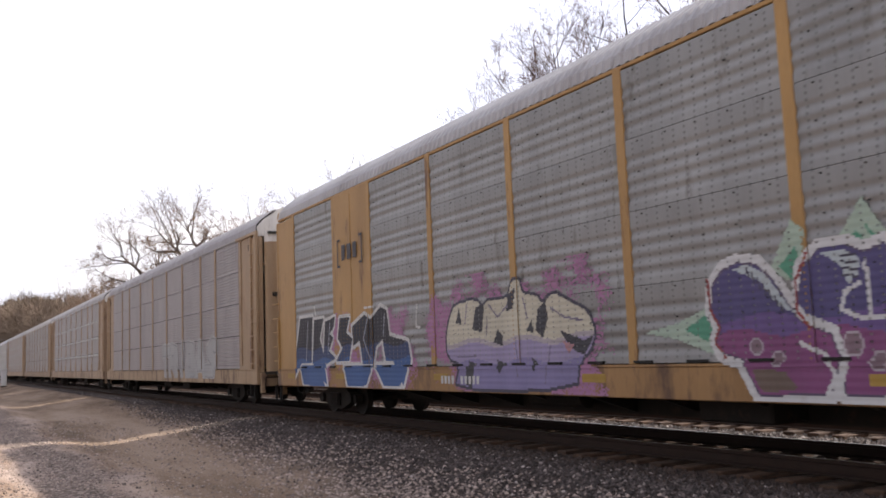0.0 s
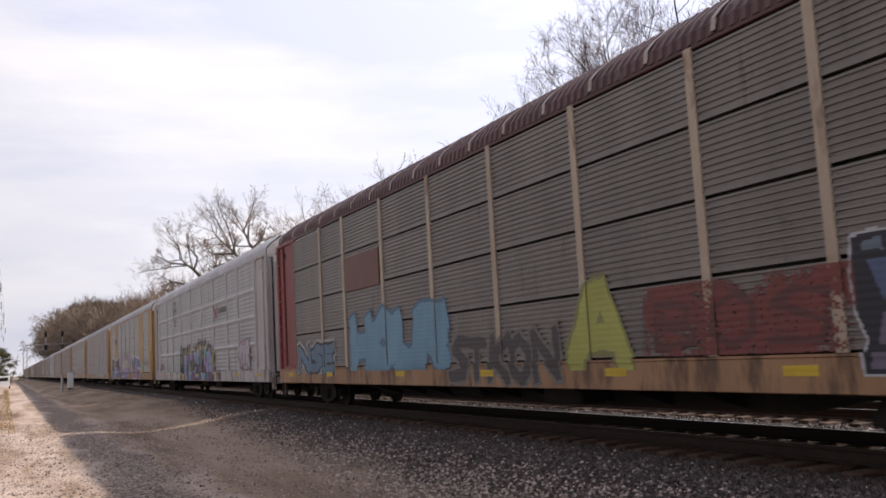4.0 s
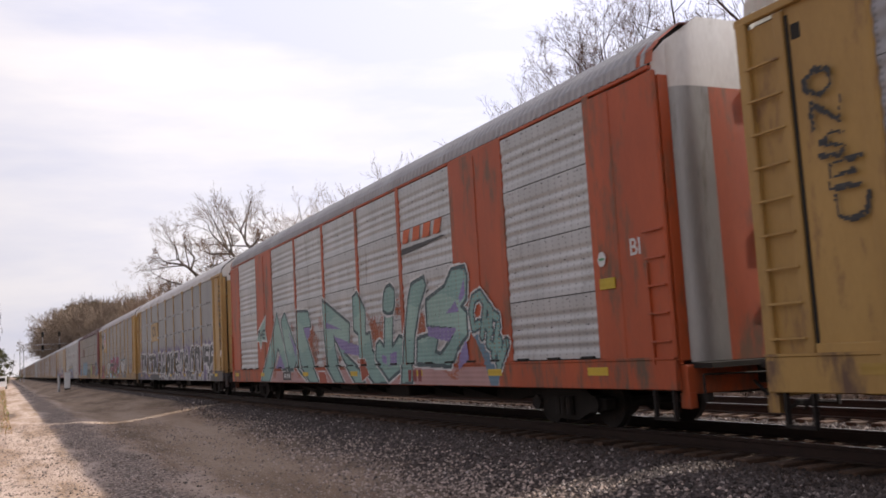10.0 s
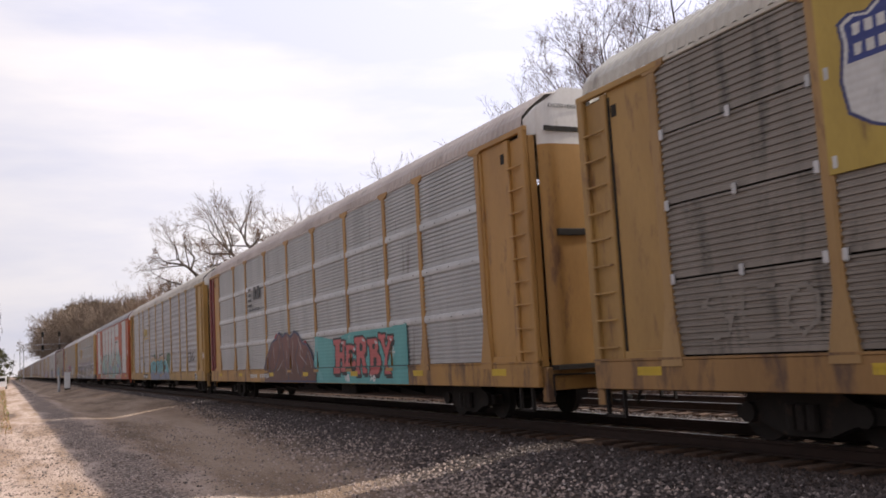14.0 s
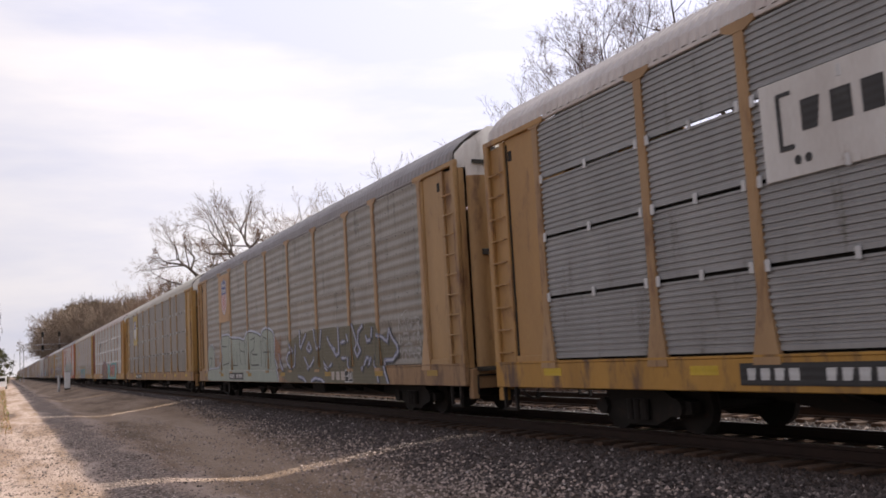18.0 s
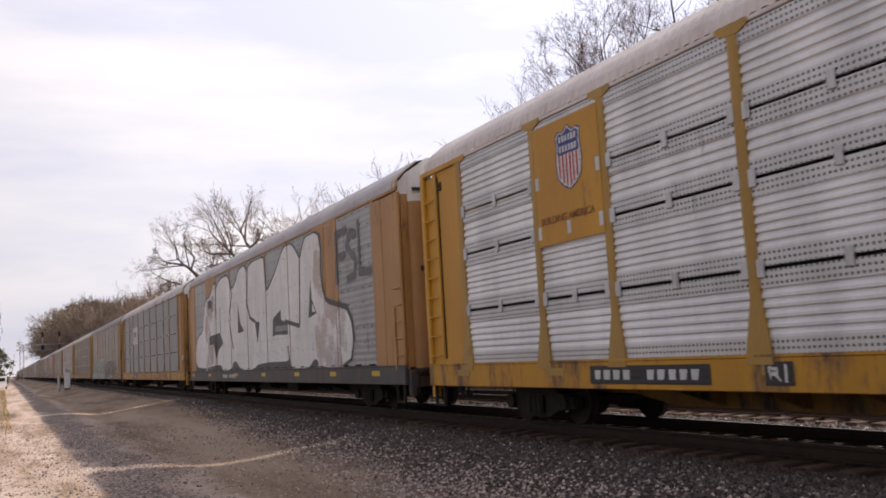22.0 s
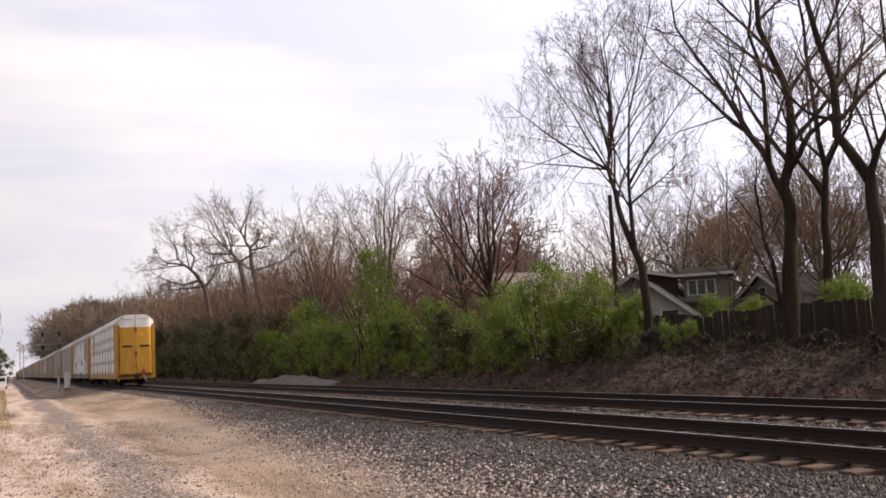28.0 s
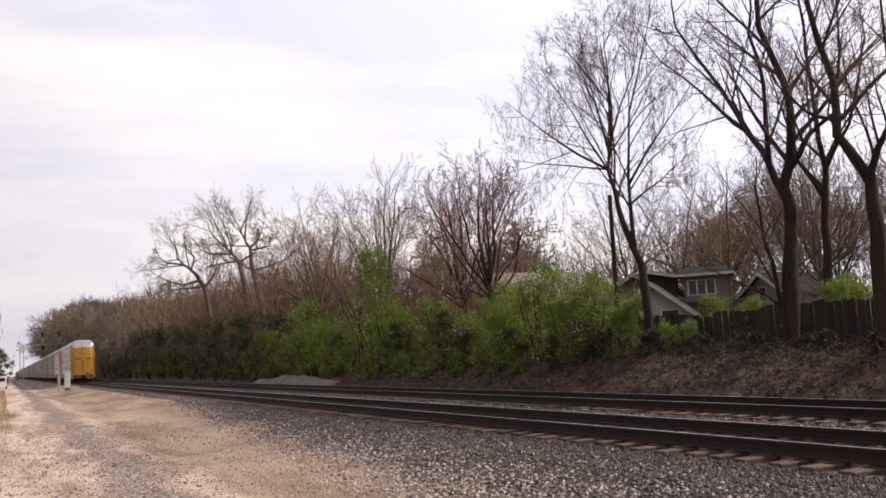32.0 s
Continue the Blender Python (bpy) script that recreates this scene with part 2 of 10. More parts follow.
    bank = mix(step(clump.outputs["Fac"], 0.5, 0.66), bank, ramp(grain.outputs["Fac"], [(0.35, (0.055, 0.034, 0.025)), (0.7, (0.21, 0.138, 0.1))]))
    grass = ramp(grain.outputs["Fac"], [(0.35, (0.035, 0.05, 0.016)), (0.68, (0.1, 0.13, 0.045))])
    grass = mix(step(patch.outputs["Fac"], 0.42, 0.6), bank, grass)
    # the ballast's foot draws in towards the rails with distance, where the dirt lane widens
    draw = n.new("ShaderNodeMapRange")
    draw.inputs["From Min"].default_value, draw.inputs["From Max"].default_value = 12.0, 46.0
    draw.inputs["To Min"].default_value, draw.inputs["To Max"].default_value = 0.0, 2.5
    l.new(sep.outputs["Y"], draw.inputs["Value"])
    foot = n.new("ShaderNodeMath")
    foot.operation = "SUBTRACT"
    l.new(wob.outputs[0], foot.inputs[0])
    l.new(draw.outputs[0], foot.inputs[1])
    c = mix(step(foot.outputs[0], 5.3, 7.4), road, stone)
    c = mix(step(wob.outputs[0], 17.0, 18.0), c, bank)
    c = mix(step(wob.outputs[0], 21.5, 24.0), c, grass)
    # unseen pale lane added on the left to bounce sun onto the cars
    left = n.new("ShaderNodeMath")
    left.operation = "MULTIPLY"
    left.inputs[1].default_value = -1.0
    l.new(wob.outputs[0], left.inputs[0])
    c = mix(step(left.outputs[0], 9.0, 12.0), c, grass)
    l.new(c, b.inputs["Base Color"])
    b.inputs["Roughness"].default_value = 0.95
    b.inputs["Specular IOR Level"].default_value = 0.25
    bp = n.new("ShaderNodeBump")
    bp.inputs["Strength"].default_value, bp.inputs["Distance"].default_value = 0.8, 0.05
    l.new(cells.outputs["Distance"], bp.inputs["Height"])
    l.new(bp.outputs["Normal"], b.inputs["Normal"])
    return m


# ---- geometry helpers ----
class Geo:
    """Collects vertices, faces and material indices for one mesh."""

    def __init__(self):
        self.v, self.f, self.m = [], [], []

    def add(self, verts, faces, mi=0):
        o = len(self.v)
        self.v += [tuple(p) for p in verts]
        self.f += [tuple(i + o for i in q) for q in faces]
        self.m += [mi] * len(faces)
        return self

    def box(self, x0, x1, y0, y1, z0, z1, mi=0, c=0.0):
        if c <= 0:
            vs = [(x, y, z) for z in (z0, z1) for x, y in ((x0, y0), (x1, y0), (x1, y1), (x0, y1))]
            return self.add(vs, [(3, 2, 1, 0), (4, 5, 6, 7), (0, 1, 5, 4), (1, 2, 6, 5), (2, 3, 7, 6), (3, 0, 4, 7)], mi)
        ring = [(x0 + c, y0), (x1 - c, y0), (x1, y0 + c), (x1, y1 - c), (x1 - c, y1), (x0 + c, y1), (x0, y1 - c), (x0, y0 + c)]
        cx, cy = (x0 + x1) / 2, (y0 + y1) / 2
        kx, ky = 1 - 2 * c / max(x1 - x0, 1e-6), 1 - 2 * c / max(y1 - y0, 1e-6)
        tight = [(cx + (x - cx) * kx, cy + (y - cy) * ky) for x, y in ring]
        vs = [(*p, z0) for p in tight] + [(*p, z0 + c) for p in ring] + [(*p, z1 - c) for p in ring] + [(*p, z1) for p in tight]
        fs = [tuple(range(7, -1, -1)), tuple(range(24, 32))]
        for k in range(3):
            for i in range(8):
                j = (i + 1) % 8
                fs.append((k * 8 + i, k * 8 + j, k * 8 + 8 + j, k * 8 + 8 + i))
        return self.add(vs, fs, mi)

    def extrude_y(self, outline, y0, y1, mi=0):
        """outline: (x, z) points, counter-clockwise seen from -y."""
        k = len(outline)
        vs = [(x, y0, z) for x, z in outline] + [(x, y1, z) for x, z in outline]
        fs = [tuple(range(k)), tuple(range(2 * k - 1, k - 1, -1))] + [((i + 1) % k, i, k + i, k + (i + 1) % k) for i in range(k)]
        return self.add(vs, fs, mi)

    def extrude_x(self, outline, x0, x1, mi=0):
        k = len(outline)
        vs = [(x0, y, z) for y, z in outline] + [(x1, y, z) for y, z in outline]
        fs = [tuple(range(k - 1, -1, -1)), tuple(range(k, 2 * k))] + [(i, (i + 1) % k, k + (i + 1) % k, k + i) for i in range(k)]
        return self.add(vs, fs, mi)

    def tube(self, a, b, r0, r1=None, n=8, mi=0, caps=True):
        a, b = Vector(a), Vector(b)
        r1 = r0 if r1 is None else r1
        d = (b - a).normalized()
        s = d.cross(Vector((0, 0, 1)) if abs(d.z) < 0.9 else Vector((1, 0, 0))).normalized()
        t = d.cross(s)
        ring = [(math.cos(2 * math.pi * i / n), math.sin(2 * math.pi * i / n)) for i in range(n)]
        vs = [a + (s * x + t * y) * r0 for x, y in ring] + [b + (s * x + t * y) * r1 for x, y in ring]
        fs = [(i, (i + 1) % n, n + (i + 1) % n, n + i) for i in range(n)]
        if caps:
            fs += [tuple(range(n - 1, -1, -1)), tuple(range(n, 2 * n))]
        return self.add(vs, fs, mi)

    def mesh(self, name, *mats, smooth=False):
        me = bpy.data.meshes.new(name)
        me.from_pydata(self.v, [], self.f)
        for m in mats:
            me.materials.append(m)
        if len(mats) > 1:
            me.polygons.foreach_set("material_index", self.m)
        if smooth:
            me.polygons.foreach_set("use_smooth", [True] * len(me.polygons))
        me.update()
        return me


def part(name, me, parent, at=(0, 0, 0), label="", turn=None):
    """Links a mesh as one part under a thing or under another part."""
    ob = new(name, me)
    ob.parent = parent
    ob.location = at
    if turn:
        ob.rotation_euler = turn
    if label:
        ob["label"] = label
    return ob


def thing(name, at, label, category, group="", kind="", data=None):
    ob = new(name, data)
    ob.location = at
    return tagged(ob, label, category, group, kind)


SHARED = {}


def shared(key, make):
    if key not in SHARED:
        SHARED[key] = make()
    return SHARED[key]


# ---- ground ----
TRACK_1, TRACK_2 = DIST, DIST + 4.283


def ground_height(x, y):
    def ss(a, b, v):
        t = min(1, max(0, (v - a) / (b - a)))
        return t * t * (3 - 2 * t)
    z = -0.56
    z += 0.315 * ss(4.6, 7.7, x)
    near = 1 - ss(38, 75, y)
    rise = (0.99 * near + 0.35 * (1 - near)) * ss(16.0, 19.5, x)
    z += rise - 0.12 * ss(15.4, 16.0, x) * (1 - ss(16.0, 17.5, x))
    z += 0.5 * ss(21, 40, x) * near
    z += 0.25 * ss(-1.5, -9, x) - 0.12 * ss(2.4, 3.8, x) * (1 - ss(3.8, 5.2, x))
    if x < 7.2 or x > 16:
        z += 0.05 * noise.noise((x * 0.5, y * 0.35, 0)) + 0.025 * noise.noise((x * 1.6, y * 1.1, 3))
        if x > 16:
            z += 0.16 * noise.noise((x * 0.7, y * 0.6, 9)) + 0.1 * noise.noise((x * 2.1, y * 2.1, 5))
    return z


def make_ground():
    xs = [-3000, -900, -300, -120, -60, -35, -22, -15, -10] + [-7 + i * 0.5 for i in range(28)] + [7 + i * 0.35 for i in range(48)] + [24, 26, 29, 33, 40, 55, 80, 140, 300, 900, 3000]
    ys = [-800, -200, -80, -40, -20, -10, -5] + [i * 0.6 for i in range(100)] + [60 + i * 2.5 for i in range(32)] + [145, 165, 190, 230, 300, 400, 600, 1000, 1800, 3500]
    g = Geo()
    g.v = [(x, y, ground_height(x, y)) for y in ys for x in xs]
    w = len(xs)
    g.f = [(j * w + i, j * w + i + 1, (j + 1) * w + i + 1, (j + 1) * w + i) for j in range(len(ys) - 1) for i in range(w - 1)]
    g.m = [0] * len(g.f)
    return thing("ground", (0, 0, 0), "dusty gravel lane and stony earth beside the railway", "ground", kind="structure", data=g.mesh("ground", ground_material(), smooth=True))


ground = make_ground()


# ---- tracks ----
def rail_mesh(length):
    prof = [(-0.07, -0.18), (0.07, -0.18), (0.07, -0.165), (0.012, -0.145), (0.01, -0.05), (0.036, -0.04), (0.036, -0.006), (0.03, 0.0),
            (-0.03, 0.0), (-0.036, -0.006), (-0.036, -0.04), (-0.01, -0.05), (-0.012, -0.145), (-0.07, -0.165)]
    g = Geo().extrude_y(prof, 0, length)
    k = len(prof)
    g.m[2 + 7] = 1
    return g.mesh("rail", RAIL_SIDE, RAIL_TOP)


def tie_mesh():
    return Geo().box(-1.3, 1.3, -0.115, 0.115, -0.16, 0.0, c=0.012).mesh("tie", TIE)


def make_track(name, x, label):
    t = thing(name, (x, 0, 0), label, "railway track", kind="structure")
    rail = shared("rail", lambda: rail_mesh(1240.0))
    tie = shared("tie", tie_mesh)
    plate = shared("plate", lambda: Geo().box(-0.18, 0.18, -0.09, 0.09, 0.0, 0.014).mesh("tie_plate", RAIL_SIDE))
    for side in (-1, 1):
        part("rail", rail, t, (side * 0.752, -40, 0))
    rnd = random.Random(name)
    for i in range(150):
        y = 2.0 + i * 0.533 + rnd.uniform(-0.03, 0.03)
        o = part("tie", tie, t, (rnd.uniform(-0.09, 0.09), y, -0.185 + rnd.uniform(-0.012, 0.006)), turn=(0, 0, rnd.uniform(-0.02, 0.02)))
        if i < 60:
            for side in (-1, 1):
                part("tie_plate", plate, o, (side * 0.752, 0, -0.006))
    g = Geo()
    for i in range(420):
        y = 82 + i * 0.54
        g.box(-1.3, 1.3, y - 0.115, y + 0.115, -0.34, -0.19)
    o = part("far_ties", g.mesh("far_ties", TIE), t)
    tagged(o, kind="stuff")
    return t


make_track("railway_track_1", TRACK_1, "two rusty steel rails on dark creosoted timber ties")
make_track("railway_track_2", TRACK_2, "second pair of rusty rails on dark timber ties")


def make_ballast():
    """Loose stones on the shoulders and between the ties."""
    rnd = random.Random(7)
    g = Geo()
    base = [(1, 0, 0), (0, 1, 0), (-1, 0, 0), (0, -1, 0), (0, 0, 1), (0, 0, -1)]
    tri = [(0, 1, 4), (1, 2, 4), (2, 3, 4), (3, 0, 4), (1, 0, 5), (2, 1, 5), (3, 2, 5), (0, 3, 5)]

    def stone(x, y, r, kind=0):
        z = ground_height(x, y) + r * 0.25
        a = rnd.uniform(0, 6.3)
        ca, sa = math.cos(a), math.sin(a)
        pts = []
        for bx, by, bz in base:
            px, py, pz = bx * rnd.uniform(0.6, 1.25), by * rnd.uniform(0.6, 1.25), bz * rnd.uniform(0.5, 0.95)
            px += rnd.uniform(-0.25, 0.25)
            py += rnd.uniform(-0.25, 0.25)
            pts.append((x + r * (px * ca - py * sa), y + r * (px * sa + py * ca), z + r * pz))
        g.add(pts, tri, kind)

    for _ in range(64000):
        y = 5 + 40 * rnd.random() ** 1.8
        u = rnd.random()
        if u < 0.72:
            x = rnd.uniform(4.4, 8.2)
            foot = 5.6 + min(2.5, max(0.0, (y - 12) * 0.0735))
            if x < foot and rnd.random() > (x - foot + 1.4) / 1.5:
                continue
        elif u < 0.9:
            x = rnd.uniform(TRACK_1 + 0.9, TRACK_2 - 0.9)
        else:
            x = rnd.uniform(TRACK_2 + 0.85, 16.3)
        stone(x, y, rnd.uniform(0.014, 0.037) * (1.3 if x > 8 else 1), 1 if rnd.random() < (7.0 - x) / 2.0 else 2 if rnd.random() < (x - 7.2) / 0.9 and x < 8.3 else 0)
    for _ in range(14000):
        y = 40 + 75 * rnd.random() ** 1.2
        x = rnd.choice((rnd.uniform(7.3, 8.3), rnd.uniform(TRACK_1 + 0.9, TRACK_2 - 0.9)))
        stone(x, y, rnd.uniform(0.03, 0.065))
    for _ in range(14000):
        stone(rnd.uniform(-2.0, 5.0), 9 + 30 * rnd.random() ** 1.5, rnd.uniform(0.008, 0.03), 1 if rnd.random() < 0.9 else 0)
    thing("ballast_stones", (0, 0, 0), "loose grey-brown crushed stone beside and between the tracks", "ballast", kind="stuff", data=g.mesh("ballast", STONE, PEBBLE, SOOTY))


make_ballast()


# ---- autorack cars ----
CAR_LEN, PITCH_LEN = 27.2, 28.6
SLACK = {10: -0.05, 9: 0.05, 8: 0.2, 7: 0.25, 6: 0.2, 5: 0.1, 4: -0.15, 3: -0.4, 2: -0.27, 1: -0.22}   # uneven draft gear along the train
POSTS = [1.8, 4.6, 6.6, 9.4, 12.2, 15.0, 17.8, 20.6, 22.6, 25.4]
ROWS = [1.11, 2.12, 3.11, 4.08, 5.05]
SIDE, PANEL_X = 1.525, 1.49


def panel_mesh(w, h, style, mat, band, top=False):
    """One side screen: ribbed sheet with a folded rim; its outer ridges lie at x = 0."""
    def make():
        g = Geo()
        y0, y1 = -w / 2, w / 2
        depth = {"broad": 0.03, "fine": 0.022, "band": 0.022, "slat": 0.011, "dotted": 0.017, "flat": 0.008, "wide": 0.018}[style]
        step = {"broad": 0.115, "fine": 0.085, "band": 0.085, "slat": 0.15, "dotted": 0.24, "flat": 0.16, "wide": 0.19}[style]
        banded = style in ("band", "slat") and not top
        rib_top = h - 0.165 if banded else h - {"broad": 0.2, "wide": 0.2}.get(style, 0.03)
        z = {"broad": 0.2, "wide": 0.08}.get(style, 0.03)
        n = max(2, int(round((rib_top - z) / step)))
        s = (rib_top - z) / n
        line = [(0.0, 0.0), (0.0, z)]
        for i in range(n):
            a = z + i * s
            if style in ("dotted", "wide", "slat", "flat"):
                line += [(depth * (0.5 - 0.5 * math.cos(q * math.pi / 4)), a + s * q / 8) for q in range(1, 9)]
            else:
                u1, u2, u3 = (0.28, 0.8, 0.86) if style == "broad" else (0.38, 0.5, 0.86)
                line += [(0.0, a + s * u1), (depth, a + s * u2), (depth, a + s * u3), (0.0, a + s * 0.98)]
        if banded:
            line += [(0.0, rib_top + 0.004), (-0.018, rib_top + 0.02), (-0.024, (rib_top + h) / 2), (-0.018, h - 0.02)]
        line += [(0.0, h)]
        line = [line[0]] + [q for p, q in zip(line[:-1], line[1:]) if q[1] - p[1] > 1e-5]
        g.add([(x, y, zz) for x, zz in line for y in (y0, y1)], [(2 * i, 2 * i + 2, 2 * i + 3, 2 * i + 1) for i in range(len(line) - 1)])
        for i in range(len(line) - 1):
            za = line[i][1]
            if (banded or style == "broad") and za >= rib_top - 0.004 or style == "broad" and line[i + 1][1] <= z + 0.001:
                g.m[i] = 1
        soft = len(line) - 1 if style in ("dotted", "wide", "slat", "flat") else 0
        g.add([(0.0, y0, 0), (0.05, y0, 0), (0.05, y0, h), (0.0, y0, h)], [(0, 1, 2, 3)])
        g.add([(0.0, y1, 0), (0.05, y1, 0), (0.05, y1, h), (0.0, y1, h)], [(3, 2, 1, 0)])
        g.add([(0.0, y0, h), (0.05, y0, h), (0.05, y1, h), (0.0, y1, h)], [(0, 1, 2, 3)])
        g.add([(0.0, y0, 0), (0.05, y0, 0), (0.05, y1, 0), (0.0, y1, 0)], [(3, 2, 1, 0)])
        # bolt heads along the joint and, on the perforated sheets, in the field
        count = max(3, int(round(w / 0.55)))
        bolt = 0.014 if style == "flat" else 0.009
        for k in range(count):
            yy = y0 + w * (k + 0.5) / count
            if banded:
                g.box(-0.034, 0.004, yy - 0.01, yy + 0.01, h - 0.096, h - 0.076, 2)
            elif style in ("dotted", "wide", "flat"):
                for zz in (h - 0.05, h * 0.52 + 0.05 * (k % 2)):
                    g.box(-0.012, 0.004, yy - bolt, yy + bolt, zz - bolt, zz + bolt, 2)
        me = g.mesh("side_screen", mat, band, BLACK)
        if soft:
            me.polygons.foreach_set("use_smooth", [i < soft for i in range(len(me.polygons))])
        return me
    return shared(("panel", round(w, 3), round(h, 3), style, mat.name, band.name, top), make)


def post_mesh(kind, mat):
    def make():
        g = Geo()
        x0, x1 = -SIDE, -PANEL_X + 0.03
        if kind == "flared":
            g.extrude_x([(-0.09, 1.75), (-0.085, 4.99), (0.085, 4.99), (0.09, 1.75)], x0 + 0.02, x1)
            g.add([(x0 + 0.02, -0.09, 1.75), (x0 + 0.02, 0.09, 1.75), (x0 - 0.015, 0.22, 0.98), (x0 - 0.015, -0.22, 0.98),
                   (x1, -0.09, 1.75), (x1, 0.09, 1.75), (x1, 0.22, 0.98), (x1, -0.22, 0.98)],
                  [(0, 1, 2, 3), (0, 3, 7, 4), (1, 5, 6, 2), (3, 2, 6, 7)])
            g.extrude_x([(-0.28, 5.05), (-0.28, 5.12), (0.28, 5.12), (0.28, 5.05), (0.12, 4.98), (-0.12, 4.98)], x0 + 0.015, x1)
            g.box(x0 + 0.016, x0 + 0.02, -0.05, 0.05, 1.8, 4.92)
        elif kind == "plain":
            g.box(x0 + 0.015, x1, -0.08, 0.08, 1.1, 5.1, c=0.01)
        else:
            g.box(x0 + 0.02, x1, -0.085, 0.085, 1.1, 5.1, c=0.008)
        return g.mesh("side_post", mat)
    return shared(("post", kind, mat.name), make)


ROOF_LINE = [(-1.47, 5.13), (-1.44, 5.31), (-1.3, 5.46), (-0.94, 5.74), (-0.62, 5.8), (0.62, 5.8), (0.94, 5.74), (1.3, 5.46), (1.44, 5.31), (1.47, 5.13)]


def roof_mesh(mat, rib_mat, back):
    def make():
        g = Geo()
        k = len(ROOF_LINE)
        rings = [(0.12 + back[0], 0.0)]
        n = 136
        s = (CAR_LEN - 0.3 - sum(back)) / n
        for i in range(n):
            a = 0.15 + back[0] + i * s
            rings += [(a, 0.0), (a + s * 0.16, 0.032), (a + s * 0.5, 0.032), (a + s * 0.66, 0.0)]
        rings += [(CAR_LEN - 0.12 - back[1], 0.0)]
        for y, o in rings:
            for x, z in ROOF_LINE:
                g.v.append((x * (1 + o / 1.4), y, z + (o if abs(x) < 1.35 else 0)))
        for j in range(len(rings) - 1):
            mi = 1 if j % 4 == 2 else 0
            for i in range(k - 1):
                g.f.append((j * k + i, j * k + i + 1, (j + 1) * k + i + 1, (j + 1) * k + i))
                g.m.append(mi)
        # dark lining under the roof, end frames
        for y in (0.12 + back[0], CAR_LEN - 0.12 - back[1]):
            inner = [(x * 0.93, z - 0.06) for x, z in ROOF_LINE]
            vs = [(x, y, z) for x, z in ROOF_LINE] + [(x, y, z) for x, z in inner]
            g.add(vs, [(i, i + 1, k + i + 1, k + i) for i in range(k - 1)], 2)
        return g.mesh("roof", mat, rib_mat, BLACK)
    return shared(("roof", mat.name, rib_mat.name, back), make)


def roof_seam_mesh():
    """A narrow worn cap that runs over the roof from eave to eave."""
    g = Geo()
    k = len(ROOF_LINE)
    for y in (-0.045, 0.045):
        g.v += [(x * 1.027, y, z + 0.04) for x, z in ROOF_LINE]
    for i in range(k - 1):
        g.f.append((i, i + 1, k + i + 1, k + i))
        g.m.append(0)
    return g.mesh("roof_seam", paint("worn_seam_paint", (0.5, 0.42, 0.4), 0.6))


def end_door_mesh(mat, cap, side, end_sign, deep, inner):
    """Half of the end closure: a crumpled sheet that bulges out past the corner posts; white top."""
    def make():
        g = Geo()
        xs = [0.012] + [0.1 + i * 0.1 for i in range(10)] + [1.08, 1.16, 1.22, 1.25]
        bulge = [0.34 - 0.05 * (x / 1.0) ** 3 if x < 1.05 else {1.08: 0.26, 1.16: 0.2, 1.22: 0.12, 1.25: 0.0}[x] for x in xs]
        zs = [1.02] + [1.15 + i * 0.14 for i in range(27)] + [4.93, 4.96, 4.97] + [5.05 + i * 0.12 for i in range(6)] + [5.79]

        def top(x):
            return 5.79 if x < 0.8 else 5.79 - (x - 0.8) * 0.72

        w = len(xs)
        for z in zs:
            for x, b in zip(xs, bulge):
                dent = 0.045 * noise.noise((x * 2.2 + side * 7, z * 2.6, 1)) + 0.024 * noise.noise((x * 5 + z * 3, z * 6 - x * 4, side)) if 0.05 < x < 1.2 else 0.0
                dent *= 0.7 if deep > 0.9 else 0.25
                if z > 4.95:
                    dent *= 0.35
                g.v.append((side * x, end_sign * (b + dent) * deep, min(z, top(x))))
        for j in range(len(zs) - 1):
            for i in range(w - 1):
                a, b2, c, d = j * w + i, j * w + i + 1, (j + 1) * w + i + 1, (j + 1) * w + i
                g.f.append((a, b2, c, d) if side * end_sign < 0 else (d, c, b2, a))
                g.m.append(1 if zs[j] >= 4.785 else (2 if xs[i] < 0.66 else 0))
        rows = [z for z in zs if z > 4.965]
        o = len(g.v)
        for z in rows:
            g.v += [(side * 1.25, 0.0, min(z, top(1.25))), (side * 1.455, end_sign * -0.14, min(z, 5.22))]
        for j in range(len(rows) - 1):
            a, b2, c, d = o + 2 * j, o + 2 * j + 1, o + 2 * j + 3, o + 2 * j + 2
            g.f.append((a, b2, c, d) if side * end_sign < 0 else (d, c, b2, a))
            g.m.append(1)
        return g.mesh("end_door", mat, cap, inner, smooth=True)
    return shared(("door", mat.name, inner.name, side, end_sign, deep), make)


def door_fittings(car, at, flip, band, deep):
    red = M("hinge", lambda: surface("dark_red_hinge", (0.1, 0.018, 0.014), (0.22, 0.045, 0.035), 6, 0.7))
    c = (-1 if flip else 1) * deep
    for z, hh in ((2.62, 0.42), (4.62, 0.36), (1.7, 0.14)):
        me = shared(("hinge", hh), lambda: Geo().box(-0.075, 0.075, -0.03, 0.03, -hh / 2, hh / 2, c=0.01).mesh("hinge", red))
        part("hinge", me, car, (at[0], at[1] - c * 0.35, z))
    if band:
        # near-black slabs paint the shade of slots recessed in door and cap
        me = shared("grab_bar", lambda: Geo().box(-0.4, 0.4, -0.02, 0.02, -0.06, 0.06, c=0.01).mesh("grab_bar", BLACK))
        top = shared("top_bar", lambda: Geo().box(-0.4, 0.4, -0.015, 0.015, -0.04, 0.04).mesh("top_bar", SEAM))
        for s in (-1, 1):
            part("grab_bar", me, car, (s * 0.68, at[1] - c * 0.345, 3.25))
            if deep < 0.9:
                part("top_bar", top, car, (s * 0.8, at[1] - c * 0.34, 5.05))


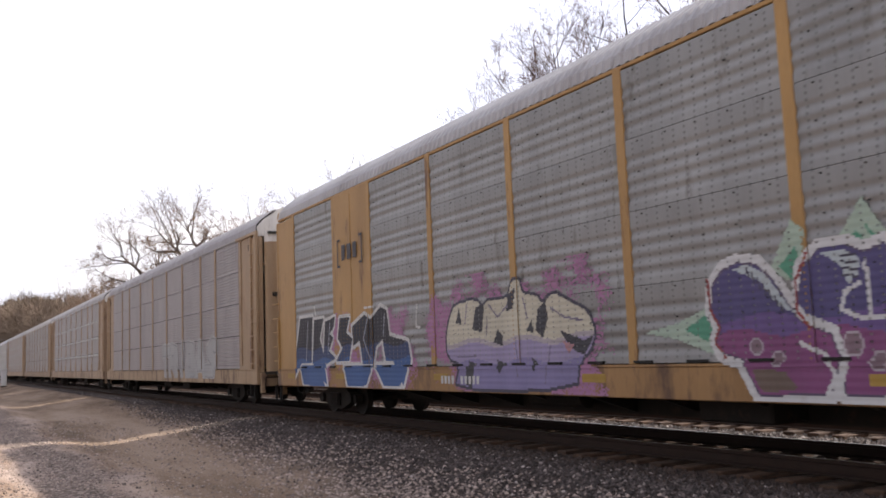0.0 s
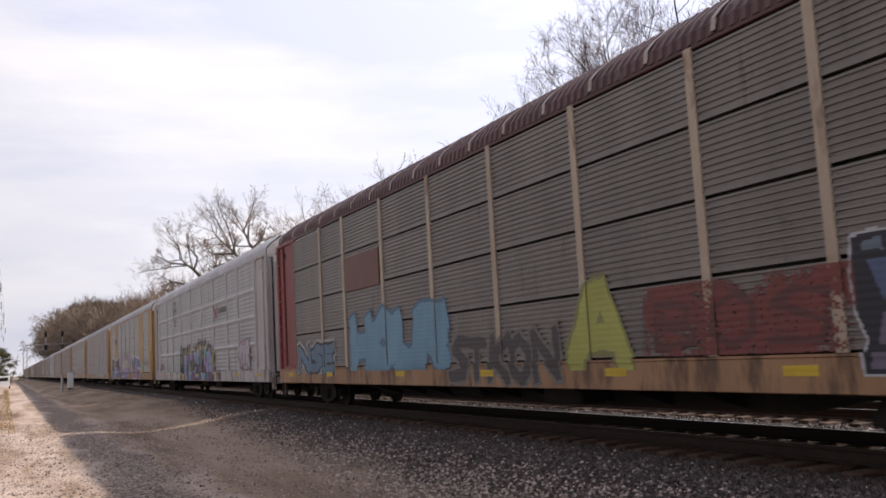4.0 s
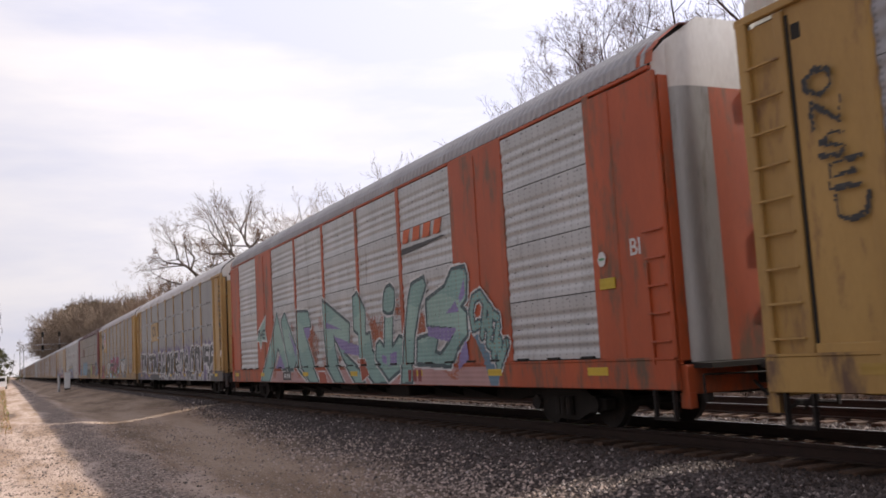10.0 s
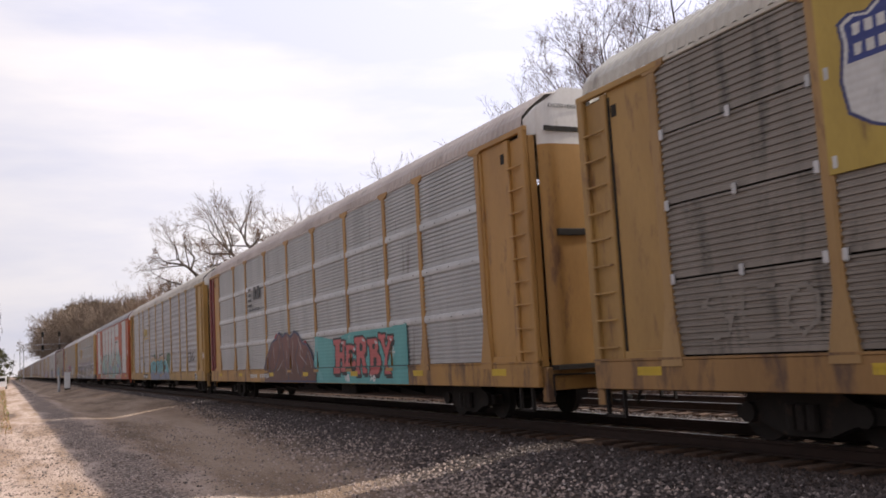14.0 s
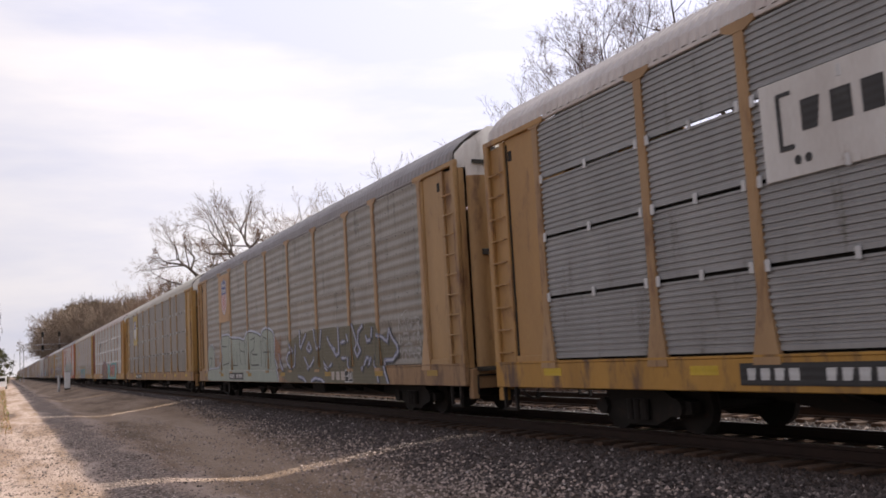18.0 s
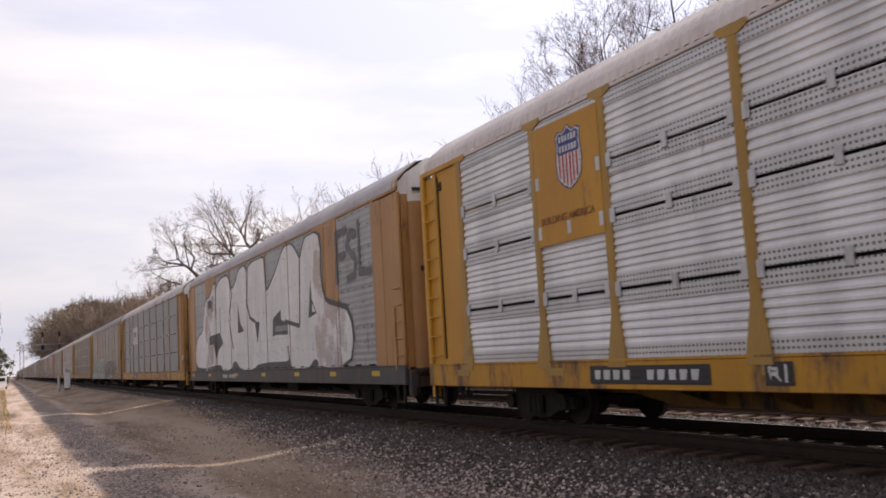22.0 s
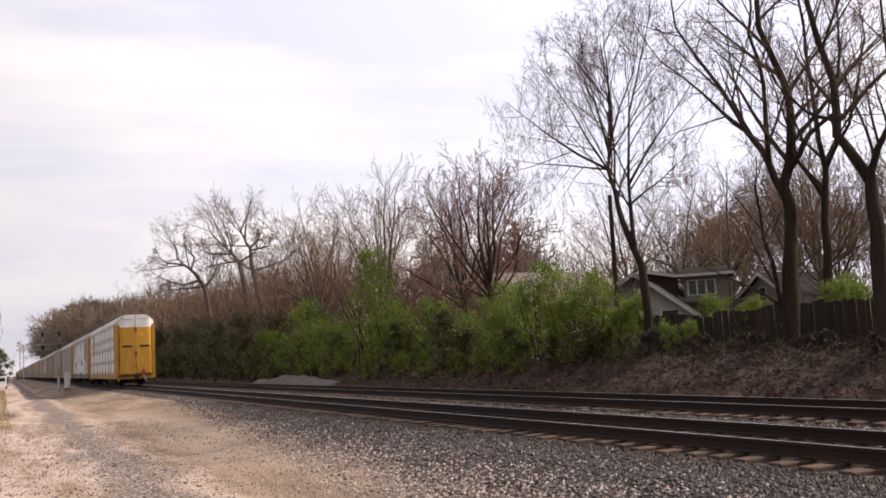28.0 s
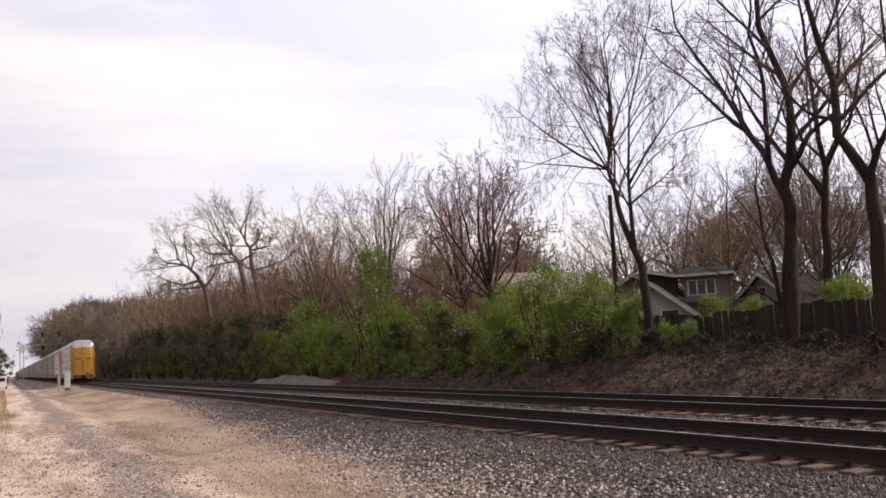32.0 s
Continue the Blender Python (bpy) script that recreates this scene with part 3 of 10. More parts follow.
def corner_mesh(mat, s):
    """Corner post: a folded channel at the car's end, as built at the rear end (y from 0 to 0.75)."""
    def make():
        g = Geo()
        if s:
            x = s * SIDE
            xa, xb = sorted((x, x - s * 0.1))
            g.box(xa, xb, 0.0, 0.16, 1.0, 5.06, c=0.02)
            xa, xb = sorted((x - s * 0.02, x - s * 0.16))
            g.box(xa, xb, 0.58, 0.72, 1.0, 5.0, c=0.015)
            xa, xb = sorted((x - s * 0.075, x - s * 0.12))
            g.box(xa, xb, 0.16, 0.58, 1.0, 4.96)
            xa, xb = sorted((x - s * 0.1, x - s * 0.22))
            g.box(xa, xb, -0.01, 0.05, 1.0, 4.95)
        return g.mesh("corner_post", mat)
    return shared(("corner", mat.name, s), make)


def rung_mesh(mat, w):
    return shared(("rung", mat.name, w), lambda: Geo().box(-0.018, 0.018, -w / 2, w / 2, -0.014, 0.014, c=0.005).mesh("rung", mat))


def end_plate_mesh(mat, s):
    """Solid sheet beside the corner post, with a folded foot and a small opening at the top."""
    def make():
        g = Geo()
        if s:
            x = s * (SIDE - 0.07)
            xa, xb = sorted((x, x - s * 0.03))
            g.box(xa, xb, 0.7, 1.72, 1.12, 5.03)
            xa, xb = sorted((x + s * 0.03, x - s * 0.01))
            g.box(xa, xb, 1.64, 1.89, 1.06, 5.03, c=0.008)
            xa, xb = sorted((x + s * 0.045, x))
            g.box(xa, xb, 0.74, 1.66, 1.06, 1.2, c=0.01)
            xa, xb = sorted((x + s * 0.06, x - s * 0.02))
            g.box(xa, xb, -0.02, 2.08, 5.02, 5.12, c=0.012)
            # the opening is a raised near-black patch, its shade given as colour
            xa, xb = sorted((x + s * 0.006, x))
            g.box(xa, xb, 0.8, 0.93, 4.62, 4.8, 1)
        return g.mesh("end_plate", mat, SEAM)
    return shared(("plate", mat.name, s), make)


def underframe_mesh(mat):
    def make():
        g = Geo()
        g.extrude_x([(0.3, 0.55), (5.4, 0.5), (6.4, 0.33), (CAR_LEN - 6.4, 0.33), (CAR_LEN - 5.4, 0.5), (CAR_LEN - 0.3, 0.55), (CAR_LEN - 0.3, 0.98), (0.3, 0.98)], -0.33, 0.33)
        g.box(-1.38, 1.38, 0.15, CAR_LEN - 0.15, 0.98, 1.05)
        for i in range(17):
            y = 1.2 + i * (CAR_LEN - 2.4) / 16
            low = 0.36 if 6.4 < y < CAR_LEN - 6.4 else 0.56
            g.extrude_y([(-1.4, 0.7), (-0.33, low), (0.33, low), (1.4, 0.7), (1.4, 0.98), (-1.4, 0.98)], y - 0.05, y + 0.05)
        g.box(-1.0, -0.5, 10.4, 11.6, 0.36, 0.72, c=0.03)
        g.tube((-0.75, 14.2, 0.58), (-0.75, 15.6, 0.58), 0.16, n=10)
        for y0, y1 in ((-0.42, 0.4), (CAR_LEN - 0.4, CAR_LEN + 0.42)):
            g.box(-0.2, 0.2, y0, y1, 0.68, 0.98, c=0.02)
            g.box(-1.3, 1.3, max(y0, -0.3), min(y1, CAR_LEN + 0.3), 0.94, 1.01)
        return g.mesh("underframe", mat)
    return shared(("underframe", mat.name), make)


def coupler_mesh(sign):
    def make():
        g = Geo()
        g.box(-0.09, 0.09, *sorted((0.0, sign * 0.3)), -0.1, 0.1, c=0.02)
        g.box(-0.16, 0.13, *sorted((sign * 0.3, sign * 0.6)), -0.15, 0.15, c=0.05)
        g.tube((0.35, 0, -0.02), (0.3, sign * 0.35, -0.3), 0.025, n=6)
        g.tube((0.3, sign * 0.35, -0.3), (0.12, sign * 0.55, -0.2), 0.025, n=6)
        return g.mesh("coupler", BLACK)
    return shared(("coupler", sign), make)


def hose_mesh(end):
    g = Geo()
    path = [(-0.42, 0.1, 0.72), (-0.46, 0.3, 0.6), (-0.44, 0.46, 0.42), (-0.36, 0.58, 0.36), (-0.24, 0.64, 0.42)]
    for a, b in zip(path[:-1], path[1:]):
        g.tube((a[0], end * a[1], a[2]), (b[0], end * b[1], b[2]), 0.024, n=6)
    g.box(-0.27, -0.17, *sorted((end * 0.6, end * 0.7)), 0.4, 0.47, c=0.01)
    return g.mesh("brake_hose", SEAM)


def stirrup_mesh(mat, s):
    def make():
        g = Geo()
        if s:
            xa, xb = sorted((s * SIDE, s * (SIDE - 0.06)))
            g.box(xa, xb, -0.02, 0.02, -0.36, 0.0)
            g.box(xa, xb, 0.38, 0.42, -0.36, 0.0)
            g.box(xa, xb, -0.02, 0.42, -0.4, -0.36)
        return g.mesh("step", mat)
    return shared(("stirrup", mat.name, s), make)


def sill_mesh(mat, side, back):
    def make():
        g = Geo()
        x = side * SIDE
        xa, xb = sorted((x, x - side * 0.1))
        g.box(xa, xb, back[0], CAR_LEN - back[1], 0.66, 1.07, c=0.012)
        xa, xb = sorted((x + side * 0.012, x - side * 0.12))
        g.box(xa, xb, back[0], CAR_LEN - back[1], 1.07, 1.1)
        return g.mesh("side_sill", mat)
    return shared(("sill", mat.name, side, back), make)


def side_frame_mesh():
    g = Geo()
    g.extrude_x([(-1.12, 0.46), (-1.12, 0.3), (-0.7, 0.26), (-0.32, 0.12), (0.32, 0.12), (0.7, 0.26), (1.12, 0.3), (1.12, 0.46), (0.72, 0.52), (0.36, 0.74), (-0.36, 0.74), (-0.72, 0.52)], -0.09, 0.09)
    for y in (-0.87, 0.87):
        g.tube((-0.16, y, 0.38), (0.09, y, 0.38), 0.13, n=10)
    for y in (-0.16, 0.0, 0.16):
        g.tube((-0.13, y, 0.2), (-0.13, y, 0.5), 0.075, n=8)
    return g.mesh("side_frame", BLACK)


def wheelset_mesh():
    g = Geo()
    r = 0.38
    g.tube((-0.95, 0, 0), (0.95, 0, 0), 0.08, n=8)
    for s in (-1, 1):
        x = s * 0.752
        g.tube((x - 0.06, 0, 0), (x + 0.06, 0, 0), r, n=24)
        g.tube((x - s * 0.07, 0, 0), (x - s * 0.045, 0, 0), r + 0.027, n=24)
        g.tube((x + s * 0.06, 0, 0), (x + s * 0.075, 0, 0), 0.15, n=10)
        for k in range(3):
            a = k * 2.094
            y, z = math.cos(a) * 0.24, math.sin(a) * 0.24
            g.box(*sorted((x + s * 0.055, x + s * 0.066)), y - 0.03, y + 0.03, z - 0.03, z + 0.03, 1)
    return g.mesh("wheelset", BLACK, RAIL_SIDE)


WHEELSETS = []


def bogie(car, y, k):
    b = part("bogie", shared("bolster", lambda: Geo().box(-1.05, 1.05, -0.22, 0.22, 0.34, 0.7, c=0.03).mesh("bolster", BLACK)), car, (0, y, 0))
    for s in (-1, 1):
        part("side_frame", shared("side_frame", side_frame_mesh), b, (s * 0.98, 0, 0), turn=(0, 0, 0 if s < 0 else math.pi))
    for dy in (-0.87, 0.87):
        WHEELSETS.append((part("wheelset", shared("wheelset", wheelset_mesh), b, (0, dy, 0.38)), k))


def make_car(k, spec):
    """A covered car-carrying wagon. Its base point is the track centre at its rear end."""
    body = M(("body", spec["body"]), lambda: paint("wagon_paint", spec["body"], spec.get("wear", 0.4)))
    post = M(("body", spec.get("posts", spec["body"])), lambda: paint("post_paint", spec.get("posts", spec["body"]), 0.5))
    endm = M(("body", spec.get("ends", spec["body"])), lambda: paint("end_paint", spec.get("ends", spec["body"]), 0.55))
    frontm = M(("body", spec.get("front", spec.get("ends", spec["body"]))), lambda: paint("front_post_paint", spec.get("front", spec["body"]), 0.4))
    sillm = M(("sill", spec.get("sill", spec["body"])), lambda: paint("sill_paint", spec.get("sill", spec["body"]), 0.85, 0.6, (0.11, 0.06, 0.035)))
    screen = M(("screen", spec["screen"], spec.get("tint"), spec.get("dots", 0)), lambda: galvanised("screen_metal", spec["screen"], spec.get("tint", (1, 1, 1.02)), spec.get("grime", 0.3), spec.get("dots", 0)))
    band = M(("band", spec.get("band", spec["screen"]), spec.get("band_dots", 0)), lambda: galvanised("plain_band_metal", spec.get("band", spec["screen"]), (1, 1, 1.02), 0.15, spec.get("band_dots", 0), 0.0, 0.12, 1.0))
    roofm = M(("roof", spec["roof"]), lambda: paint("roof_metal", spec["roof"], 0.2, 0.5, (0.2, 0.17, 0.15)))
    ribm = M(("roof", spec.get("rib", spec["roof"])), lambda: paint("roof_rib_metal", spec.get("rib", spec["roof"]), 0.2, 0.5))
    cap = M("door_cap", lambda: paint("white_cap_paint", (0.84, 0.83, 0.8), 0.3, 0.5, (0.4, 0.37, 0.33)))
    car = thing("autorack_car", (DIST, 0, 0), spec["label"], "railroad car", "autorack cars of the train")
    under = M(("under", spec["under"]), lambda: paint("grimy_underframe_paint", spec["under"], 0.9, 0.8, (0.03, 0.02, 0.014))) if "under" in spec else BLACK
    part("underframe", underframe_mesh(under), car)
    back = BACK if spec["kind"] == "flush" else (0.0, 0.0)
    part("coupler", coupler_mesh(-1), car, (0, -0.1, 0.83))
    part("coupler", coupler_mesh(1), car, (0, CAR_LEN + 0.1, 0.83))
    for end, y in ((-1, 0.0), (1, CAR_LEN)):
        part("end_sill", shared(("end_sill", sillm.name), lambda: Geo().box(-1.42, 1.42, -0.07, 0.07, 0.6, 0.99, c=0.015).box(-1.42, -1.3, -0.09, 0.09, 0.42, 0.62).mesh("end_sill", sillm)), car, (0, y + end * (0.03 - back[end > 0]), 0))
        part("brake_hose", shared(("hose", end), lambda: hose_mesh(end)), car, (0, y, 0))
        part("cut_lever", shared(("lever", end), lambda: Geo().tube((-1.3, 0, 0.86), (-0.2, end * 0.3, 0.84), 0.016, n=5).tube((-1.3, 0, 0.86), (-1.34, end * 0.06, 0.5), 0.018, n=5).mesh("cut_lever", BLACK)), car, (0, y + end * 0.12, 0))
    for s in (-1, 1):
        part("side_sill", sill_mesh(sillm, s, back), car)
    part("roof", roof_mesh(roofm, ribm, back), car, label=spec.get("roof_label", ""))
    for i in range(spec.get("seams", 0)):
        part("roof_seam", shared("roof_seam", lambda: roof_seam_mesh()), car, (0, 0.6 + i * (CAR_LEN - 1.2) / (spec["seams"] - 1), 0), "pale worn seam cap")
    part("top_rail", shared(("rail", spec["kind"], post.name, roofm.name), lambda: Geo().box(-SIDE + 0.03, -SIDE + 0.1, 0.1 + back[0], CAR_LEN - 0.1 - back[1], 5.065, 5.125, c=0.01).mesh("top_rail", post if spec["kind"] == "flush" else roofm)), car)
    # far wall in one piece: only its dark inside could ever show
    part("far_wall", shared(("far_wall", screen.name, back), lambda: Geo().box(PANEL_X - 0.06, PANEL_X, 0.1 + back[0], CAR_LEN - 0.1 - back[1], 1.08, 5.0).mesh("far_wall", screen)), car)
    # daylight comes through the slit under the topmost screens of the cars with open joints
    # near-black sheet added behind the screens for the shade inside the car
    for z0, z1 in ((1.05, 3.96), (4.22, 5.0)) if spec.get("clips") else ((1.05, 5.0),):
        part("inner_lining", shared(("inside_sheet", z0, z1, back), lambda: Geo().box(-PANEL_X + 0.1, -PANEL_X + 0.14, 0.2 + back[0], CAR_LEN - 0.2 - back[1], z0, z1).mesh("inner_lining", SEAM)), car)
    for end in (0, 1):
        flip = (0, 0, math.pi) if end else None
        at = (0, CAR_LEN, 0) if end else (0, 0, 0)
        hung = (0, CAR_LEN - back[1], 0) if end else (0, back[0], 0)
        if not end:
            door_fittings(car, hung, flip, spec.get("door_band", True), 1.0 if k == 0 else 0.55)
        elif spec["kind"] != "flush" and "front" not in spec:
            # solid near-black strip paints the shade of the gap beside the ladder
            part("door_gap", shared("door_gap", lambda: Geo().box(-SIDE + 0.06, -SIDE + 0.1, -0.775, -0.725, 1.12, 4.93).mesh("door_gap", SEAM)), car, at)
        for s in (-1, 1):
            if spec["kind"] != "flush":
                pm = frontm if end else endm
                cp = part("corner_post", corner_mesh(pm, s), car, at, turn=flip)
                for i in range(0 if k == 0 and not end else 9):
                    part("rung", rung_mesh(pm, 0.54), cp, (s * (SIDE - 0.012), 0.37, 1.264 + i * 0.4))
                part("end_plate", end_plate_mesh(endm, s), car, at, turn=flip)
            else:
                cp = part("corner_post", flush_end_mesh(endm, s, back[end]), car, at, turn=flip)
                for i in range(5):
                    part("rung", rung_mesh(endm, 0.42), cp, (s * (SIDE + 0.002), 0.41, 1.315 + i * 0.38))
            part("step", stirrup_mesh(BLACK, s), car, (0, 0.25 if not end else CAR_LEN - 0.65, 0.66))
            part("end_door", end_door_mesh(M(("door", spec["door"]), lambda: galvanised("grey_door_metal", spec["door"], (1, 0.98, 0.95), 0.5)) if "door" in spec and s < 0 else endm, cap, s, -1, 1.0 if k == 0 else 0.55, endm), car, hung, turn=flip)
    edges = POSTS
    solid = spec.get("solid", ())
    for i, y in enumerate(edges):
        if spec["kind"] == "flush":
            part("side_post", post_mesh("flush", post), car, (0, y, 0))
        elif 0 < i < 9 or spec["kind"] == "flared":
            part("side_post", post_mesh(spec["kind"], post), car, (0, y, 0))
    rows = spec.get("rows", ROWS)
    for i in range(9):
        a, b = edges[i] + 0.07, edges[i + 1] - 0.07
        for j in range(len(rows) - 1):
            gap = spec.get("gap", 0.028)
            z0, z1 = rows[j] + gap / 2, rows[j + 1] - gap / 2
            if i in solid:
                if j == 0:
                    part("solid_panel", shared(("solid", round(b - a, 2), body.name), lambda: Geo().box(0.0, 0.05, -(b - a) / 2, (b - a) / 2, 0, rows[-1] - rows[0] + 0.06, c=0.01).box(-0.012, 0, -0.04, 0.04, 0.05, 3.9).mesh("solid_panel", body)), car, (-PANEL_X - 0.015, (a + b) / 2, rows[0] - 0.02))
                continue
            part("side_screen", panel_mesh(b - a, z1 - z0, spec["style"], screen, band, j == len(rows) - 2), car, (-PANEL_X, (a + b) / 2, z0))
    if spec.get("clips"):
        big = 1.5 if k == 0 else 1.0
        clip = shared(("clip", big), lambda: Geo().box(-0.035, 0, -0.038 * big, 0.038 * big, -0.075 * big, 0.075 * big, c=0.012).mesh("clip", M("clip", lambda: galvanised("clip_metal", 0.6))))
        for i in range(9):
            for j in range(1, len(rows) - 1):
                ym = (edges[i] + edges[i + 1]) / 2
                part("clip", clip, car, (-PANEL_X, ym, rows[j]))
                for yy in (edges[i] + 0.13, edges[i + 1] - 0.13):
                    part("clip", clip, car, (-PANEL_X, yy, rows[j]))
    for y in (3.55, CAR_LEN - 3.55):
        bogie(car, y, k)
    return car


BACK = (0.16, 0.48)   # how far the rear and front ends of the smooth-sided cars stand back


def flush_end_mesh(mat, s, back):
    def make():
        g = Geo()
        if s:
            x = s * (SIDE - 0.02)
            xa, xb = sorted((x, x - s * 0.08))
            g.box(xa, xb, back, 0.62, 0.9, 5.04, c=0.03)
            g.box(*sorted((x - s * 0.012, x - s * 0.06)), 0.6, 1.24, 1.0, 5.02)
            g.box(xa, xb, 1.22, 1.74, 1.0, 5.03, c=0.012)
            g.box(*sorted((x - s * 0.08, x - s * 0.25)), back - 0.01, back + 0.04, 1.0, 4.96)
            g.box(*sorted((x + s * 0.035, x - s * 0.02)), 0.56, 0.62, 1.0, 2.4)
            # curved shoulder of the end frame
            prev = None
            for px, pz in ROOF_LINE[:5]:
                px = -px * s * 1.01
                if prev:
                    g.add([(prev[0], back, prev[1]), (prev[0], 0.62, prev[1] + 0.012), (px, 0.62, pz + 0.012), (px, back, pz)], [(0, 1, 2, 3)])
                prev = (px, pz + 0.01)
        return g.mesh("corner_post", mat)
    return shared(("flush_end", mat.name, s, back), make)


TAN, OCHRE, ORANGE = (0.47, 0.25, 0.085), (0.49, 0.3, 0.09), (0.46, 0.084, 0.021)
CARS = {
    0: dict(kind="flared", style="broad", body=(0.6, 0.305, 0.02), screen=0.82, posts=(0.46, 0.28, 0.06), band=0.68, band_dots=0.075, roof=(0.8, 0.74, 0.72), grime=0.1, gap=0.045, rows=[1.07, 2.1, 3.18, 4.01, 5.06], clips=1, wear=0.15, under=(0.22, 0.12, 0.015),
            label="bright yellow tri-level autorack with clean white ribbed screens"),
    1: dict(kind="flush", style="flat", dots=0.065, body=TAN, screen=0.36, roof=(0.56, 0.54, 0.56), solid=(7, 1), gap=0.012, sill=(0.07, 0.07, 0.078),
            label="tan autorack with huge white bubble-letter graffiti on grey panels"),
    2: dict(kind="flared", style="fine", body=(0.5, 0.27, 0.05), posts=(0.4, 0.25, 0.12), ends=(0.42, 0.24, 0.08), screen=0.33, gap=0.05, roof=(0.66, 0.62, 0.61), clips=1, label="yellow autorack with blue-grey ribbed screens and dark slits between rows"),
    3: dict(kind="flared", style="dotted", body=(0.5, 0.3, 0.12), posts=(0.46, 0.29, 0.15), ends=(0.42, 0.26, 0.11), screen=0.26, tint=(1.08, 0.98, 0.88), dots=0.07, roof=(0.34, 0.33, 0.35), gap=0.005, grime=0.4, sill=(0.36, 0.22, 0.11),
            label="tan autorack with brown-grey perforated screens and pale green graffiti"),
    4: dict(kind="flared", style="fine", body=(0.5, 0.3, 0.07), posts=(0.42, 0.26, 0.1), ends=(0.43, 0.26, 0.08), screen=0.25, tint=(1.1, 0.97, 0.86), roof=(0.66, 0.64, 0.58), clips=1, sill=(0.36, 0.2, 0.07), grime=0.5,
            label="yellow autorack with sooty brown ribbed screens and faded grey graffiti"),
    5: dict(kind="flared", style="band", front=(0.22, 0.05, 0.05), body=(0.48, 0.265, 0.075), screen=0.47, band=0.58, roof=(0.6, 0.53, 0.5), gap=0.006, label="tan autorack with grey ribbed screens and pale horizontal bands"),
    6: dict(kind="flared", style="dotted", body=(0.45, 0.275, 0.08), screen=0.33, tint=(1.02, 0.98, 1.03), dots=0.07, roof=(0.66, 0.62, 0.56), gap=0.01, label="olive yellow autorack with lavender-grey perforated screens and turquoise graffiti"),
    7: dict(kind="flush", style="wide", body=ORANGE, screen=0.5, dots=0.075, roof=(0.4, 0.4, 0.42), solid=(7, 1), gap=0.016, wear=0.7, door=0.4, door_band=False, label="orange-red autorack with grey screens and mint green graffiti"),
    8: dict(kind="flared", style="fine", body=(0.5, 0.32, 0.12), screen=0.33, roof=(0.7, 0.69, 0.7), clips=1, sill=(0.08, 0.08, 0.088), label="tan autorack with dark grey ribbed screens and black-and-white graffiti"),
    9: dict(kind="flared", style="dotted", body=OCHRE, screen=0.195, tint=(1.14, 0.98, 0.86), dots=0.07, roof=(0.58, 0.56, 0.58), gap=0.005, grime=0.45, front=(0.46, 0.34, 0.2), sill=(0.3, 0.19, 0.085), label="ochre autorack with grimy brown-grey screens, a shield emblem and graffiti"),
    10: dict(kind="plain", style="fine", body=(0.4, 0.25, 0.13), posts=(0.52, 0.43, 0.33), ends=(0.26, 0.045, 0.05), screen=0.21, gap=0.05, tint=(1.08, 0.97, 0.9), roof=(0.085, 0.026, 0.028), rib=(0.12, 0.045, 0.045), seams=20,
             sill=(0.4, 0.23, 0.12), roof_label="dark maroon roof", label="autorack with maroon ends and roof, brown-grey screens and cream posts"),
    11: dict(kind="flared", style="slat", body=(0.52, 0.5, 0.5), screen=0.37, band=0.47, dots=0.07, roof=(0.6, 0.6, 0.64), gap=0.006, wear=0.3, label="silver-white autorack with ribbed grey screens and colourful graffiti"),
    12: dict(kind="flush", style="wide", body=(0.47, 0.28, 0.1), screen=0.32, dots=0.075, roof=(0.52, 0.52, 0.55), solid=(7, 1), gap=0.007, sill=(0.38, 0.22, 0.09), label="tan autorack with grey panels and purple and blue graffiti"),
    13: dict(kind="plain", style="fine", body=(0.44, 0.31, 0.19), screen=0.36, tint=(1.05, 0.96, 1.0), roof=(0.45, 0.44, 0.47), label="tan autorack with lilac-grey screens and white graffiti"),
    14: dict(kind="flared", style="band", body=(0.46, 0.33, 0.22), screen=0.36, tint=(1.05, 0.97, 1.0), band=0.42, roof=(0.5, 0.49, 0.5), label="tan autorack with light grey banded screens"),
    15: dict(kind="flared", style="fine", body=(0.4, 0.28, 0.18), screen=0.33, tint=(1.06, 0.97, 0.98), roof=(0.55, 0.53, 0.52), label="tan autorack with grey ribbed screens"),
}

train = {}
for k in range(16):
    train[k] = make_car(k, CARS[k])
for k in range(16, 34):
    # the head of the train, far along the line, repeats the looks of the nearer cars
    train[k] = copy_thing(train[(13, 15, 14, 11, 13, 14, 15)[k % 7]], pose(DIST, 0, 0))
    train[k]["label"] = "weathered autorack in the far part of the train"


